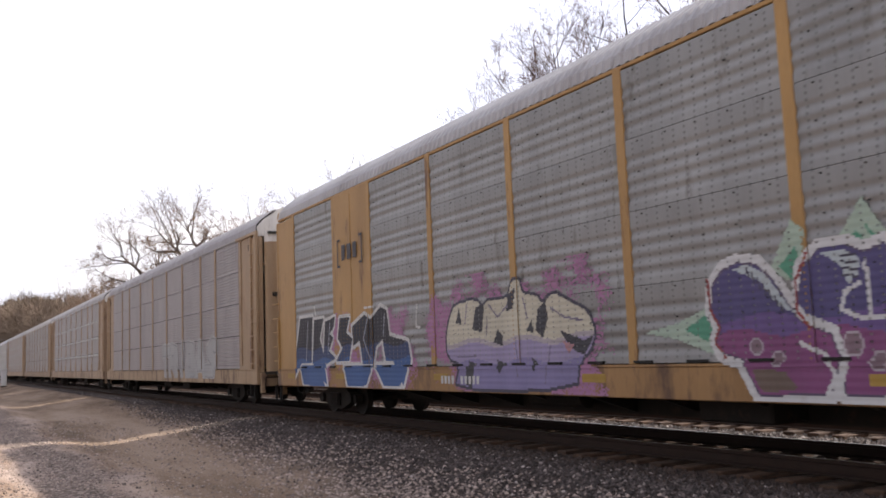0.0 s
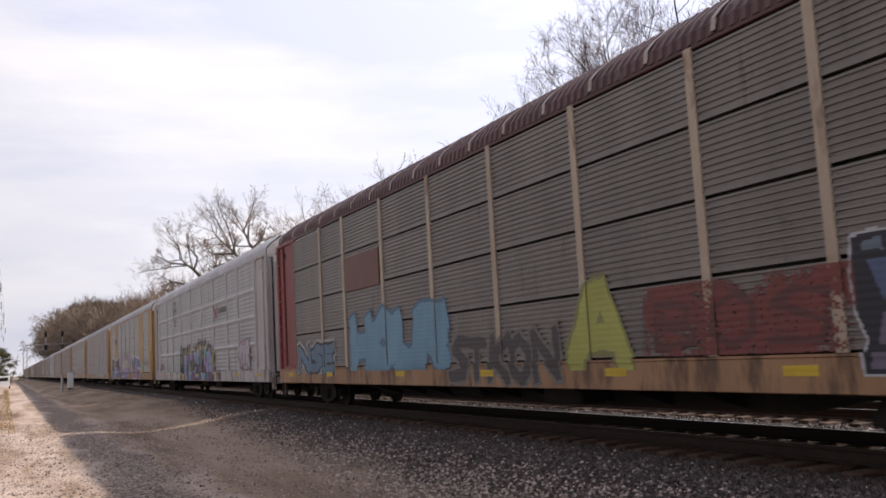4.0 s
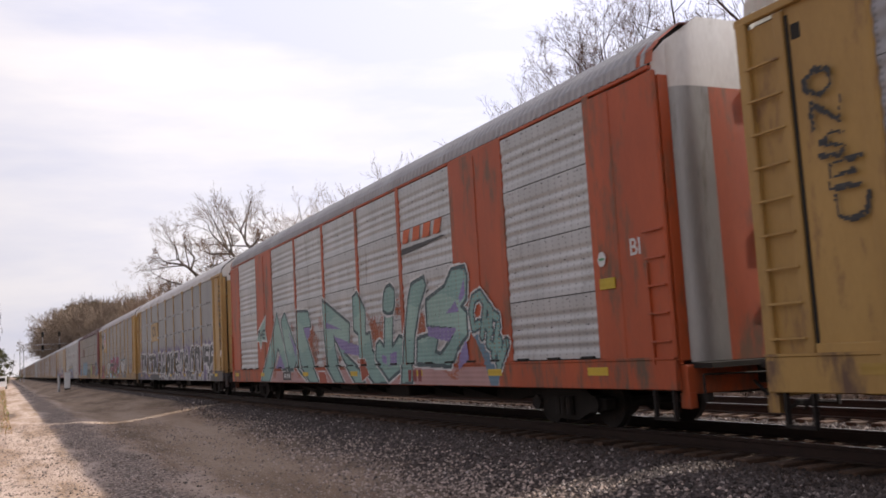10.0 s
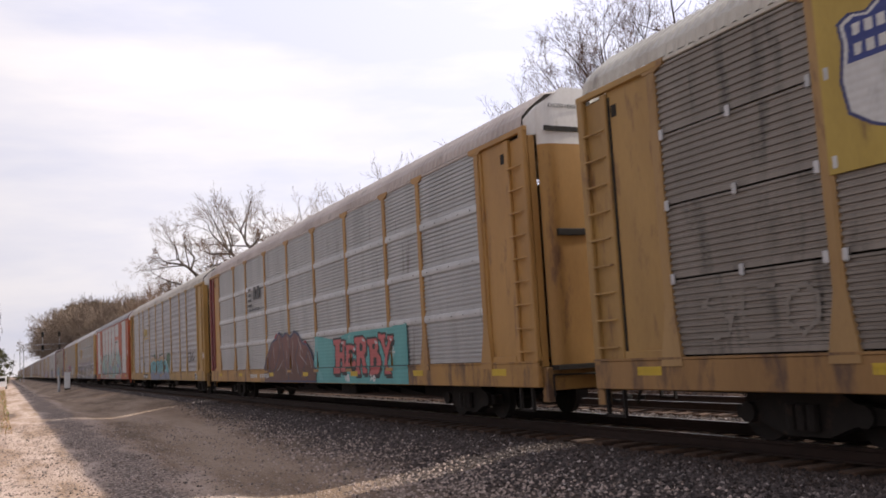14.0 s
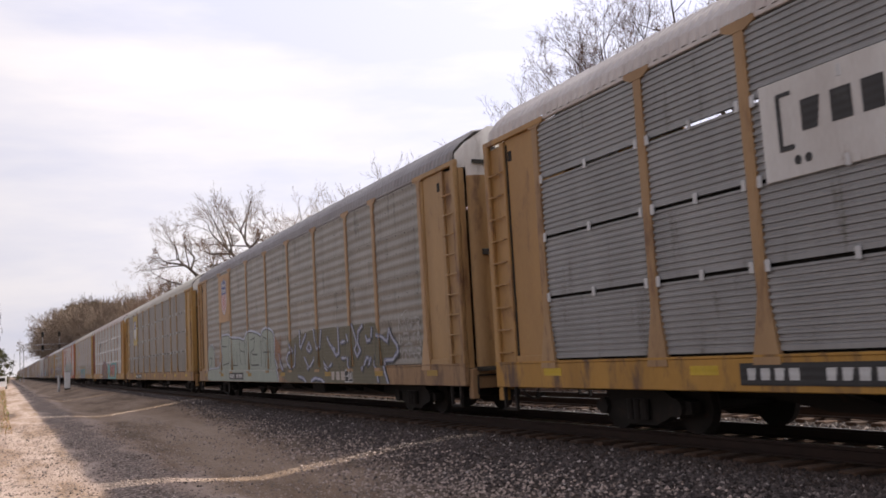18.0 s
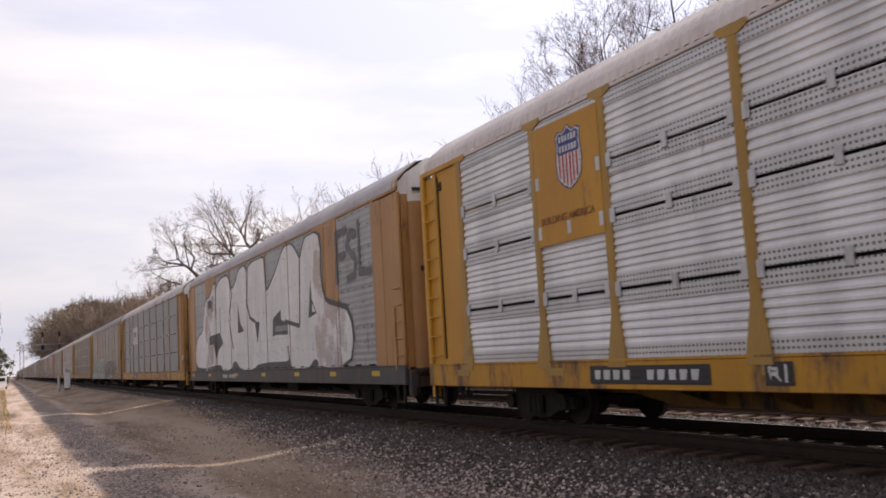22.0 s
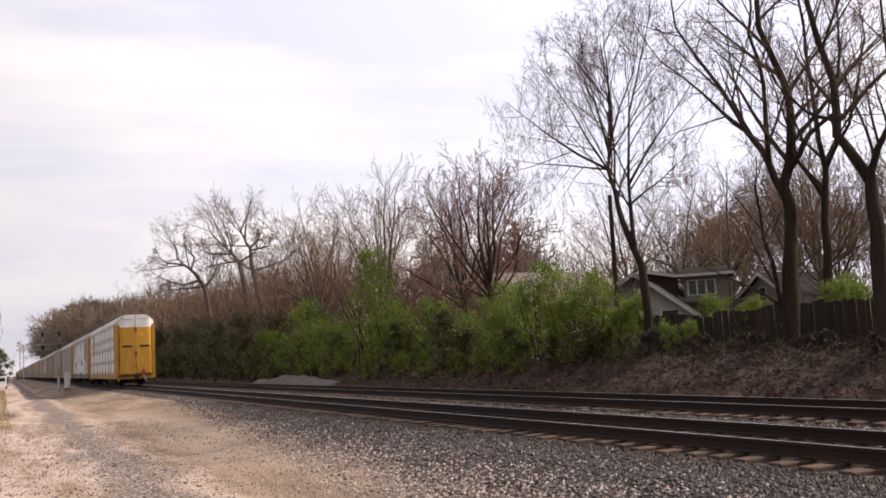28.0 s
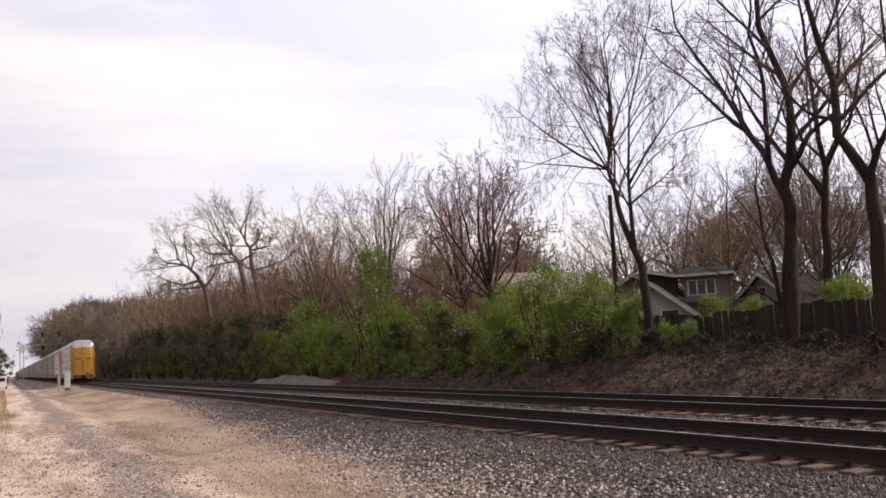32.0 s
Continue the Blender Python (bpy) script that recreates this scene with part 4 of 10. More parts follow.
# ---- painted lettering, emblems and spray paint on the cars ----
GLYPHS = {
    "A": [[(0, 0), (0.42, 1), (0.58, 1), (1, 0)], [(0.2, 0.36), (0.8, 0.36)]], "B": [[(0, 0), (0, 1), (0.8, 0.9), (0.8, 0.6), (0, 0.52), (0.95, 0.42), (0.95, 0.1), (0, 0)]],
    "C": [[(0.95, 0.85), (0.5, 1), (0.05, 0.7), (0.05, 0.3), (0.5, 0), (0.95, 0.15)]], "D": [[(0, 0), (0, 1), (0.7, 0.9), (0.95, 0.5), (0.7, 0.1), (0, 0)]],
    "E": [[(0.95, 1), (0, 1), (0, 0), (0.95, 0)], [(0, 0.5), (0.75, 0.52)]], "F": [[(0.95, 1), (0, 1), (0, 0)], [(0, 0.5), (0.75, 0.52)]],
    "G": [[(0.95, 0.85), (0.45, 1), (0.05, 0.6), (0.1, 0.15), (0.6, 0), (0.95, 0.2), (0.95, 0.45), (0.55, 0.45)]], "H": [[(0, 0), (0.05, 1)], [(0.95, 0), (0.95, 1)], [(0, 0.5), (0.95, 0.5)]],
    "I": [[(0.5, 0), (0.5, 0.72)], [(0.5, 0.92), (0.5, 1.0)]], "J": [[(0.75, 1), (0.8, 0.2), (0.45, 0), (0.05, 0.25)]], "K": [[(0, 0), (0, 1)], [(0.95, 1), (0.1, 0.5), (1, 0)]],
    "L": [[(0.05, 1), (0.05, 0.05), (0.95, 0)]], "M": [[(0, 0), (0.1, 1), (0.5, 0.35), (0.9, 1), (1, 0)]], "N": [[(0, 0), (0.05, 1), (0.95, 0.05), (1, 1)]],
    "O": [[(0.5, 1), (0.08, 0.75), (0.08, 0.25), (0.5, 0), (0.92, 0.25), (0.92, 0.75), (0.5, 1)]], "R": [[(0, 0), (0, 1), (0.85, 0.88), (0.8, 0.58), (0, 0.48)], [(0.35, 0.48), (1, 0)]],
    "S": [[(0.95, 0.9), (0.45, 1), (0.05, 0.75), (0.9, 0.38), (0.75, 0.05), (0.0, 0.05)]], "T": [[(0, 1), (1, 0.96)], [(0.5, 1), (0.5, 0)]], "U": [[(0.02, 1), (0.05, 0.2), (0.5, 0), (0.95, 0.2), (1, 1)]],
    "V": [[(0, 1), (0.5, 0), (1, 1)]], "X": [[(0, 0), (1, 1)], [(0, 1), (1, 0)]], "Y": [[(0, 1), (0.5, 0.48), (1, 1)], [(0.5, 0.5), (0.5, 0)]],
}


class Canvas:
    """A small raster on which shapes are laid; it becomes strips of paint on the car's side."""

    def __init__(self, w, h, res):
        self.w, self.h, self.res = w, h, res
        self.nu, self.nv = int(math.ceil(w / res)), int(math.ceil(h / res))
        u, v = np.meshgrid((np.arange(self.nu) + 0.5) * res, (np.arange(self.nv) + 0.5) * res)
        self.u, self.v = u, v
        self.c = np.zeros((self.nv, self.nu), dtype=np.int32)
        self.colors = [None]

    def ink(self, color):
        if color not in self.colors:
            self.colors.append(color)
        return self.colors.index(color)

    def near(self, lines, width, wobble=0.0, sharp=False):
        best = np.full(self.u.shape, 1e9)
        for line in lines:
            for (ax, ay), (bx, by) in zip(line[:-1], line[1:]):
                dx, dy = bx - ax, by - ay
                t = np.clip(((self.u - ax) * dx + (self.v - ay) * dy) / max(dx * dx + dy * dy, 1e-9), 0, 1)
                ox, oy = self.u - ax - t * dx, self.v - ay - t * dy
                if sharp:      # a slanted broad nib gives angular letters
                    d = 0.9 * np.maximum(np.abs(0.95 * ox + 0.31 * oy), 0.82 * np.abs(0.95 * oy - 0.31 * ox)) + 0.1 * np.hypot(ox, oy)
                else:
                    d = np.hypot(ox, oy)
                best = np.minimum(best, d)
        if wobble:
            best = best + wobble * np.sin(self.u * 9.1 + 2 * np.sin(self.v * 5.3)) * np.cos(self.v * 8.3)
        return best < width / 2

    def line(self, color, width, *lines):
        self.c[self.near(lines, width)] = self.ink(color)
        return self

    def rect(self, color, u0, v0, u1, v1):
        self.c[(self.u >= u0) & (self.u < u1) & (self.v >= v0) & (self.v < v1)] = self.ink(color)
        return self

    def poly(self, color, pts):
        inside = np.zeros(self.u.shape, dtype=bool)
        for (ax, ay), (bx, by) in zip(pts, pts[1:] + pts[:1]):
            cross = ((ay > self.v) != (by > self.v)) & (self.u < (bx - ax) * (self.v - ay) / ((by - ay) or 1e-9) + ax)
            inside ^= cross
        self.c[inside] = self.ink(color)
        return self

    def haze(self, color, u0, v0, u1, v1, amount, seed):
        """Patchy sprayed ground."""
        f = np.sin(self.u * 2.3 + seed) * np.cos(self.v * 3.1 + seed * 2) + 0.6 * np.sin(self.u * 7.7 + seed * 3 + 2 * self.v) * np.cos(self.v * 6.1 - self.u) + 0.25 * np.sin(self.u * 13 + 3 * np.sin(self.v * 5 + seed)) * np.sin(self.v * 15 + 2 * np.sin(self.u * 7))
        edge = np.minimum(np.minimum(self.u - u0, u1 - self.u), np.minimum(self.v - v0 + 0.3, v1 - self.v))
        thick = np.clip((f + np.minimum(edge * 2.5, 1.0) - 1.4 + amount) / 1.1 + 0.35, 0, 0.93)
        grain = np.random.RandomState(int(seed * 10)).rand(*f.shape)      # droplets thin out towards the edges
        self.c[(grain < thick) & (edge > 0)] = self.ink(color)
        return self

    def word(self, text, u0, v0, u1, v1, fills, outline, outer=None, fat=0.22, edge=0.07, seed=1, rise=0.0, shade=None, spikes=0):
        r = random.Random(seed)
        n = len(text)
        cell = (u1 - u0) / n
        shapes = []
        for i, ch in enumerate(text):
            h = (v1 - v0) * (1 + rise * i / max(n - 1, 1)) * r.uniform(0.9, 1.0)
            w = cell * r.uniform(0.74, 0.9)
            x, lean, low = u0 + i * cell + cell * 0.08, r.uniform(-0.1, 0.16) * cell, v0 + r.uniform(0, 0.06) * (v1 - v0)
            for g in GLYPHS.get(ch, GLYPHS["O"]):
                shapes.append([(x + gx * w + lean * gy + r.uniform(-0.03, 0.03) * cell, low + gy * h * 0.93 + r.uniform(-0.02, 0.02)) for gx, gy in g])
        if spikes:
            for s in range(spikes):
                x = u0 + (u1 - u0) * (s + r.random()) / spikes
                self.poly(outline, [(x - 0.12, v1 - 0.25), (x + r.uniform(-0.1, 0.1), v1 + r.uniform(0.1, 0.32)), (x + 0.12, v1 - 0.25)])
        if outer:
            self.c[self.near(shapes, fat + 4 * edge, 0.02, True)] = self.ink(outer)
        if shade:
            moved = [[(x + fat * 0.45, y - fat * 0.3) for x, y in s] for s in shapes]
            self.c[self.near(moved, fat + 2 * edge, 0.0, True)] = self.ink(shade)
        self.c[self.near(shapes, fat + 2 * edge, 0.015, fat > 0)] = self.ink(outline)
        body = self.near(shapes, fat, 0.015, True)
        last = -1e9
        for top, color in fills:
            lim = v0 + (v1 - v0) * top + 0.06 * np.sin(self.u * 6.0)
            self.c[body & (self.v >= last) & (self.v < lim)] = self.ink(color)
            last = lim
        return self


def outlined(cv, shapes, edge, width, layers):
    """Spray-can shapes: first their edges, then fills in level layers of (height, colour) from the bottom up."""
    for f in shapes:
        cv.line(edge, width, f + f[:1])
    keep = cv.c.copy()
    for f in shapes:
        cv.poly("fill", f)
    mask = cv.c == cv.ink("fill")
    cv.colors.remove("fill")
    cv.c = keep
    low = -9.0
    for top, color in layers:
        lim = top + 0.05 * np.sin(cv.u * 4.0) if top < 5 else 99.0
        cv.c[mask & (cv.v >= low) & (cv.v < lim)] = cv.ink(color)
        low = lim
    return cv


def shade_purple(cv, high, low):
    """Fades the dark blue letters to magenta at the foot."""
    cv.c[(cv.c == cv.ink(high)) & (cv.v < 0.76 + 0.05 * np.sin(cv.u * 5.0))] = cv.ink(low)
    cv.c[(cv.c == cv.ink(high)) & (cv.v < 0.92 + 0.05 * np.sin(cv.u * 4.0))] = cv.ink((0.16, 0.1, 0.29))


def rounded(pts, times=1):
    """Cuts the corners of a closed outline."""
    for _ in range(times):
        out = []
        for (ax, ay), (bx, by) in zip(pts, pts[1:] + pts[:1]):
            out += [(ax * 0.78 + bx * 0.22, ay * 0.78 + by * 0.22), (ax * 0.22 + bx * 0.78, ay * 0.22 + by * 0.78)]
        pts = out
    return pts


def spray(c):
    return M(("spray", c), lambda: surface("spray_paint", tuple(v * 0.66 for v in c), tuple(v * 0.98 for v in c), 1.3, 0.6, 0.0, 0.3, 22, (1, 1, 0.5), tuple(v * 0.55 + 0.03 for v in c), 0.3, wave=0.09, bump_size=0.008))


def side_x(spec, y, z):
    """How far out the near side of a car lies at that place."""
    kind = spec["kind"]
    if z < 1.115:
        return -SIDE - (0.018 if z > 1.05 else 0.005)
    near_post = min(abs(y - p) for p in POSTS)
    if kind == "flared" and 1.8 < y < 25.4:
        wide = 0.1 + max(0.0, 1.76 - z) * 0.17
        if near_post < wide:
            return -SIDE + 0.012 - 0.055 * max(0.0, min(1.0, (1.76 - z) / 0.66))
    elif near_post < 0.095:
        return -SIDE + (0.009 if kind == "plain" else 0.014)
    if y < 1.8 or y > 25.4:
        return -SIDE + (0.02 if kind != "flush" else 0.007)
    for b in spec.get("solid", ()):
        if POSTS[b] < y < POSTS[b + 1]:
            return -PANEL_X - 0.034
    return -PANEL_X - (0.026 if spec["style"] in ("band", "slat") else 0.006)


def lay_paint(k, name, label, y_left, z0, cv, flat_x=None):
    """Turns a canvas into strips that follow the car's side, from y_left backwards."""
    g = Geo()
    spec = CARS[k]
    mats = [spray(c) for c in cv.colors[1:]]
    for j in range(cv.nv):
        z = z0 + (j + 0.5) * cv.res
        row = cv.c[j].copy()
        if name == "graffiti" and spec["style"] in ("flat", "dotted", "wide") and z > 1.12 and j % 3 == 0:
            row[np.mod(np.arange(cv.nu) * cv.res, 0.18) < cv.res * 0.99] = 0
        if not row.any():
            continue
        i = 0
        while i < cv.nu:
            if row[i] == 0:
                i += 1
                continue
            x = flat_x if flat_x is not None else side_x(spec, y_left - (i + 0.5) * cv.res, z)
            e = i + 1
            while e < cv.nu and row[e] == row[i] and (flat_x is not None or abs(side_x(spec, y_left - (e + 0.5) * cv.res, z) - x) < 1e-4):
                e += 1
            ya, yb = y_left - i * cv.res, y_left - e * cv.res
            if flat_x is None and name != "graffiti":
                x -= 0.005
            g.add([(x, ya, z - cv.res / 2), (x, yb, z - cv.res / 2), (x, yb, z + cv.res / 2), (x, ya, z + cv.res / 2)], [(0, 1, 2, 3)], int(row[i]) - 1)
            i = e
    me = g.mesh(name, *mats)
    return part(name, me, train[k], label=label)


def mural(k, y_left, y_right, z0, z1, label, res=0.025):
    cv = Canvas(y_left - y_right, z1 - z0, res)
    return cv, lambda: lay_paint(k, "graffiti", label, y_left, z0, cv)


def bars(cv, color, u0, v0, u1, v1, n, slant=0.0, seed=1):
    """Unreadable or private lettering: plain upright bars."""
    r = random.Random(seed)
    step = (u1 - u0) / n
    for i in range(n):
        a = u0 + i * step
        cv.poly(color, [(a, v0), (a + step * r.uniform(0.5, 0.72), v0), (a + step * 0.68 + slant, v1), (a + slant, v1)])
    return cv


BLK, WHT, DIM = (0.025, 0.024, 0.026), (0.66, 0.66, 0.66), (0.42, 0.41, 0.4)


def plate(k, y_left, y_right, z0, z1, c, name="emblem_plate", label=""):
    x = -PANEL_X - 0.03
    m = M(("body", c), lambda: paint("plate_paint", c, 0.3))
    return part(name, Geo().box(x, x + 0.03, y_right - y_left, 0, z0, z1, c=0.005).mesh(name, m), train[k], (0, y_left, 0), label)


def shield(k, y_left, w, z0, h, striped=True):
    cv = Canvas(w, h, 0.0125)
    o = [(0.02, 0.88), (0.14, 0.93), (0.3, 0.9), (0.5, 1.0), (0.7, 0.9), (0.86, 0.93), (0.98, 0.88), (0.95, 0.72), (1.0, 0.45), (0.95, 0.2), (0.75, 0.08), (0.5, 0.0), (0.25, 0.08), (0.05, 0.2), (0.0, 0.45), (0.05, 0.72)]
    cv.poly((0.04, 0.05, 0.16), [(x * w, y * h) for x, y in o])
    cv.poly(WHT, [((0.5 + (x - 0.5) * 0.93) * w, (0.5 + (y - 0.5) * 0.95) * h) for x, y in o])
    inner = [((0.5 + (x - 0.5) * 0.85) * w, (0.5 + (y - 0.5) * 0.9) * h) for x, y in o]
    keep = cv.c.copy()
    cv.poly((0.04, 0.06, 0.24), inner)
    mask = cv.c != keep
    cv.c = keep
    if striped:
        red = cv.ink((0.42, 0.03, 0.04))
        cv.c[mask & (cv.v < h * 0.56) & (np.floor(cv.u / (w * 0.85) * 13 + 0.2).astype(int) % 2 == 0)] = red
    cv.c[mask & (cv.v >= h * 0.56)] = cv.ink((0.04, 0.06, 0.24))
    for row_v in (0.6, 0.75):
        bars(cv, WHT, w * 0.17, h * row_v, w * 0.85, h * (row_v + 0.09), 6)
    lay_paint(k, "emblem", "striped blue, white and red shield emblem" if striped else "blue and white shield emblem", y_left, z0, cv, -PANEL_X - 0.035)


def lettering(k, text, y, z, size, c, x=None, turn=(math.pi / 2, 0, -math.pi / 2), name="lettering", stretch=1.0):
    cu = bpy.data.curves.new(name, "FONT")
    cu.body, cu.size, cu.extrude, cu.offset = text, size, 0.002, size * 0.012
    cu.materials.append(spray(c))
    ob = part(name, cu, train[k], (-PANEL_X - 0.012 if x is None else x, y, z), turn=turn)
    ob.scale = (stretch, 1, 1)
    return ob


def sill_marks(k, y, w, dark=True, n=9, seed=3):
    """Reporting marks on the sill."""
    cv = Canvas(w, 0.26, 0.0125)
    if dark:
        cv.rect(BLK, 0, 0, w, 0.26)
    bars(cv, WHT, 0.12, 0.06, w * 0.4, 0.2, 4, seed=seed)
    bars(cv, WHT, w * 0.52, 0.06, w * 0.95, 0.2, n - 4, seed=seed + 1)
    lay_paint(k, "reporting_mark", "white marks on a black patch" if dark else "white marks", y, 0.74, cv)


# yellow reflective strips on every sill
strip_y, strip_d = spray((0.62, 0.42, 0.03)), spray((0.4, 0.25, 0.05))
for k in range(13):
    for i, y in enumerate((25.6, 22.0, 17.2, 13.0, 8.7, 4.9, 1.6)):
        me = shared(("strip", k % 3 == 0), lambda: Geo().box(-SIDE - 0.006, -SIDE, -0.26, 0.26, 0.86, 0.98).mesh("reflector", strip_y if k % 3 else strip_d))
        part("reflector", me, train[k], (0, y + 0.35 * math.sin(k * 2.1 + i), 0))

# flush-sided cars show a dashed slot above the sill; near-black bars paint its shade
for k in (1, 7, 12):
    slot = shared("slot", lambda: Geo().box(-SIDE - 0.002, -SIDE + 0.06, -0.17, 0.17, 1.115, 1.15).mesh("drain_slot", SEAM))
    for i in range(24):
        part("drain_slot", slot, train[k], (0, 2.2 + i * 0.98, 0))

PINK, NAVY, MAGENTA, LEAFG = (0.42, 0.2, 0.36), (0.09, 0.075, 0.21), (0.25, 0.075, 0.21), (0.1, 0.33, 0.22)
# car 12
cv, done = mural(12, 25.3, 18.3, 0.68, 2.75, "blue and black graffiti with white outline on a pink ground")
cv.haze(PINK, 0.3, 0.1, 6.9, 1.7, 0.5, 1.0)
strokes = [[(0.33, 1.68), (1.22, 1.67), (1.09, 0.54), (0.38, 0.55), (-0.16, 0.11), (-0.09, 0.63)], [(1.33, 1.59), (1.96, 1.6), (1.68, 1.13), (2.03, 0.6), (2.19, 0.01), (1.5, 0.39), (1.15, 0.54)], [(2.05, 1.52), (2.71, 1.6), (2.64, 1.38), (2.33, 1.22), (2.56, 1.13), (2.25, 0.82), (2.72, 0.65), (2.09, 0.52), (1.9, 0.68)], [(3.03, 1.54), (3.61, 1.55), (3.41, 1.21), (3.75, 1.06), (3.54, 0.57), (2.77, 0.58), (3.17, 0.87), (2.9, 1.09)],
           [(3.74, 1.33), (4.44, 1.56), (4.71, 1.44), (5.2, 1.68), (5.5, 1.59), (5.61, 1.06), (6.45, 0.92), (6.56, 0.55), (6.25, 0.06), (5.72, 0.56), (5.39, 0.56), (5.27, 1.01), (4.95, 0.86), (4.8, 0.51), (4.28, 0.51), (4.15, 1.01), (3.79, 0.89)], [(0.37, 0.5), (1.72, 0.49), (2.09, -0.06), (0.57, 0.04)], [(3.23, 0.48), (4.8, 0.47), (4.44, 0.04), (3.42, 0.02)], [(4.92, 0.47), (6.42, 0.46), (6.11, 0.06), (5.35, 0.05)]]
outlined(cv, strokes, WHT, 0.15, [(0.62, (0.05, 0.12, 0.32)), (0.9, (0.035, 0.06, 0.16)), (9, (0.02, 0.02, 0.035))])
cv.line((0.4, 0.42, 0.5), 0.035, [(0.89, 1.58), (0.72, 0.62)], [(2.35, 1.47), (2.2, 0.75)], [(4.6, 1.49), (4.35, 1.04), (4.69, 0.57)], [(5.39, 1.52), (5.31, 1.07)])
cv.line(WHT, 0.05, [(1.35, 1.9), (1.44, 1.7)], [(4.45, 1.7), (4.85, 1.69)], [(6.88, 1.61), (6.82, 1.2), (7.04, 1.16)])
done()
cv, done = mural(12, 18.3, 12.3, 0.68, 3.0, "cream and lilac outlined graffiti on a pink ground")
cv.haze(PINK, 0.1, 0.1, 5.8, 2.0, 0.6, 3.0)
body = [(1.04, 0.58), (1.02, 1.03), (1.28, 1.46), (1.57, 1.53), (2.11, 1.55), (2.3, 1.4), (2.51, 1.52), (3.09, 1.48), (3.28, 1.78), (3.48, 1.77), (3.5, 1.55), (3.97, 1.48), (4.04, 1.34), (4.38, 1.5), (4.76, 1.34), (5.18, 1.18), (5.33, 0.87), (5.17, 0.61), (4.98, 0.53), (4.87, 0.08), (1.33, 0.03), (1.54, 0.47)]
outlined(cv, [rounded(body)], (0.06, 0.055, 0.09), 0.1, [(0.5, (0.25, 0.22, 0.42)), (0.78, (0.36, 0.31, 0.5)), (0.86, (0.47, 0.42, 0.46)), (9, (0.62, 0.58, 0.47))])
for hole in ([(2.08, 1.42), (2.37, 1.46), (2.27, 0.99), (1.94, 1.05)], [(3.11, 1.54), (3.36, 1.67), (3.28, 1.34), (3.05, 1.29)], [(2.76, 1.02), (2.92, 0.91), (2.89, 0.75), (2.63, 0.81)], [(3.94, 1.29), (4.15, 1.38), (4.21, 1.14), (4.05, 0.83), (3.86, 0.96)], [(3.59, 0.97), (3.77, 1.12), (3.81, 0.92)], [(4.47, 0.94), (5.07, 0.77), (5.31, 0.85), (5.06, 0.56), (4.77, 0.66)],
             [(1.79, 0.52), (2.04, 0.47), (1.9, 0.04), (1.67, 0.14)], [(2.7, 0.52), (3.02, 0.46), (2.8, 0.3)], [(3.72, 0.56), (3.9, 0.45), (3.8, 0.3)], [(1.51, 1.45), (1.37, 1.18), (1.59, 1.15)]):
    cv.poly((0.045, 0.045, 0.06), hole)
cv.poly((0.48, 0.25, 0.28), [(4.52, 0.79), (4.83, 0.71), (4.69, 0.6)])
cv.line((0.2, 0.17, 0.26), 0.03, [(1.78, 1.49), (1.7, 1.17)], [(2.51, 1.44), (2.78, 1.22), (3.1, 1.4)], [(2.44, 1.24), (2.41, 0.93)], [(3.54, 1.49), (3.65, 1.17)], [(4.28, 1.28), (4.62, 1.12), (5.03, 1.06)], [(1.38, 0.58), (2.03, 0.6)], [(3.31, 0.85), (3.35, 0.26)], [(4.23, 0.72), (4.1, 0.17)])
done()
cv, done = mural(12, 11.9, 4.6, 0.68, 3.15, "large purple graffiti with white outline and green points")
for pts, core in (([(-0.05, 0.82), (0.57, 0.92), (1.16, 1.1), (1.15, 0.52), (0.55, 0.72)], [(0.68, 0.83), (1.06, 1.0), (1.16, 0.84), (1.06, 0.68)]),
                  ([(2.08, 1.45), (2.4, 1.95), (2.58, 1.82), (2.5, 1.4), (2.3, 1.3)], [(2.2, 1.46), (2.45, 1.66), (2.5, 1.45), (2.36, 1.3)]),
                  ([(2.95, 1.64), (3.28, 2.05), (3.55, 1.64)], [(3.14, 1.62), (3.3, 1.78), (3.44, 1.62)])):
    cv.poly((0.42, 0.53, 0.44), pts)
    cv.poly(LEAFG, core)
BUBBLE_1 = [(1.2, 1.34), (1.36, 1.5), (1.6, 1.56), (1.88, 1.52), (2.1, 1.32), (2.28, 1.04), (2.45, 0.84), (2.8, 0.7), (2.9, 0.42), (2.76, 0.1), (1.83, 0.06), (1.6, 0.46), (1.28, 0.54), (1.2, 0.68), (1.28, 0.84), (1.16, 1.02)]
BUBBLE_2 = [(2.42, 1.06), (2.52, 1.42), (2.74, 1.6), (3.06, 1.6), (3.24, 1.5), (3.5, 1.56), (3.62, 1.1), (3.56, 0.6), (3.4, 0.1), (2.95, 0.08), (2.9, 0.44), (2.78, 0.7), (2.48, 0.84)]
cv.poly((0.42, 0.53, 0.44), [(6.02, 1.32), (6.39, 1.23), (6.59, 1.05), (7.52, 0.82), (6.95, 0.71), (6.36, 0.48), (6.02, 0.2), (5.98, 0.53), (5.67, 0.64), (6.04, 0.88)]).poly(LEAFG, [(6.12, 1.2), (6.37, 1.12), (6.53, 0.96), (6.97, 0.85), (6.39, 0.71), (6.03, 0.47), (5.79, 0.64), (6.08, 0.88)])
for pts, core in (([(4.43, 1.47), (4.74, 1.9), (5.02, 1.46)], [(4.56, 1.48), (4.72, 1.7), (4.86, 1.46)]), ([(2.9, 1.56), (3.22, 1.9), (3.42, 1.51)], [(3.02, 1.56), (3.2, 1.73), (3.31, 1.54)])):
    cv.poly((0.42, 0.53, 0.44), pts).poly(LEAFG, core)
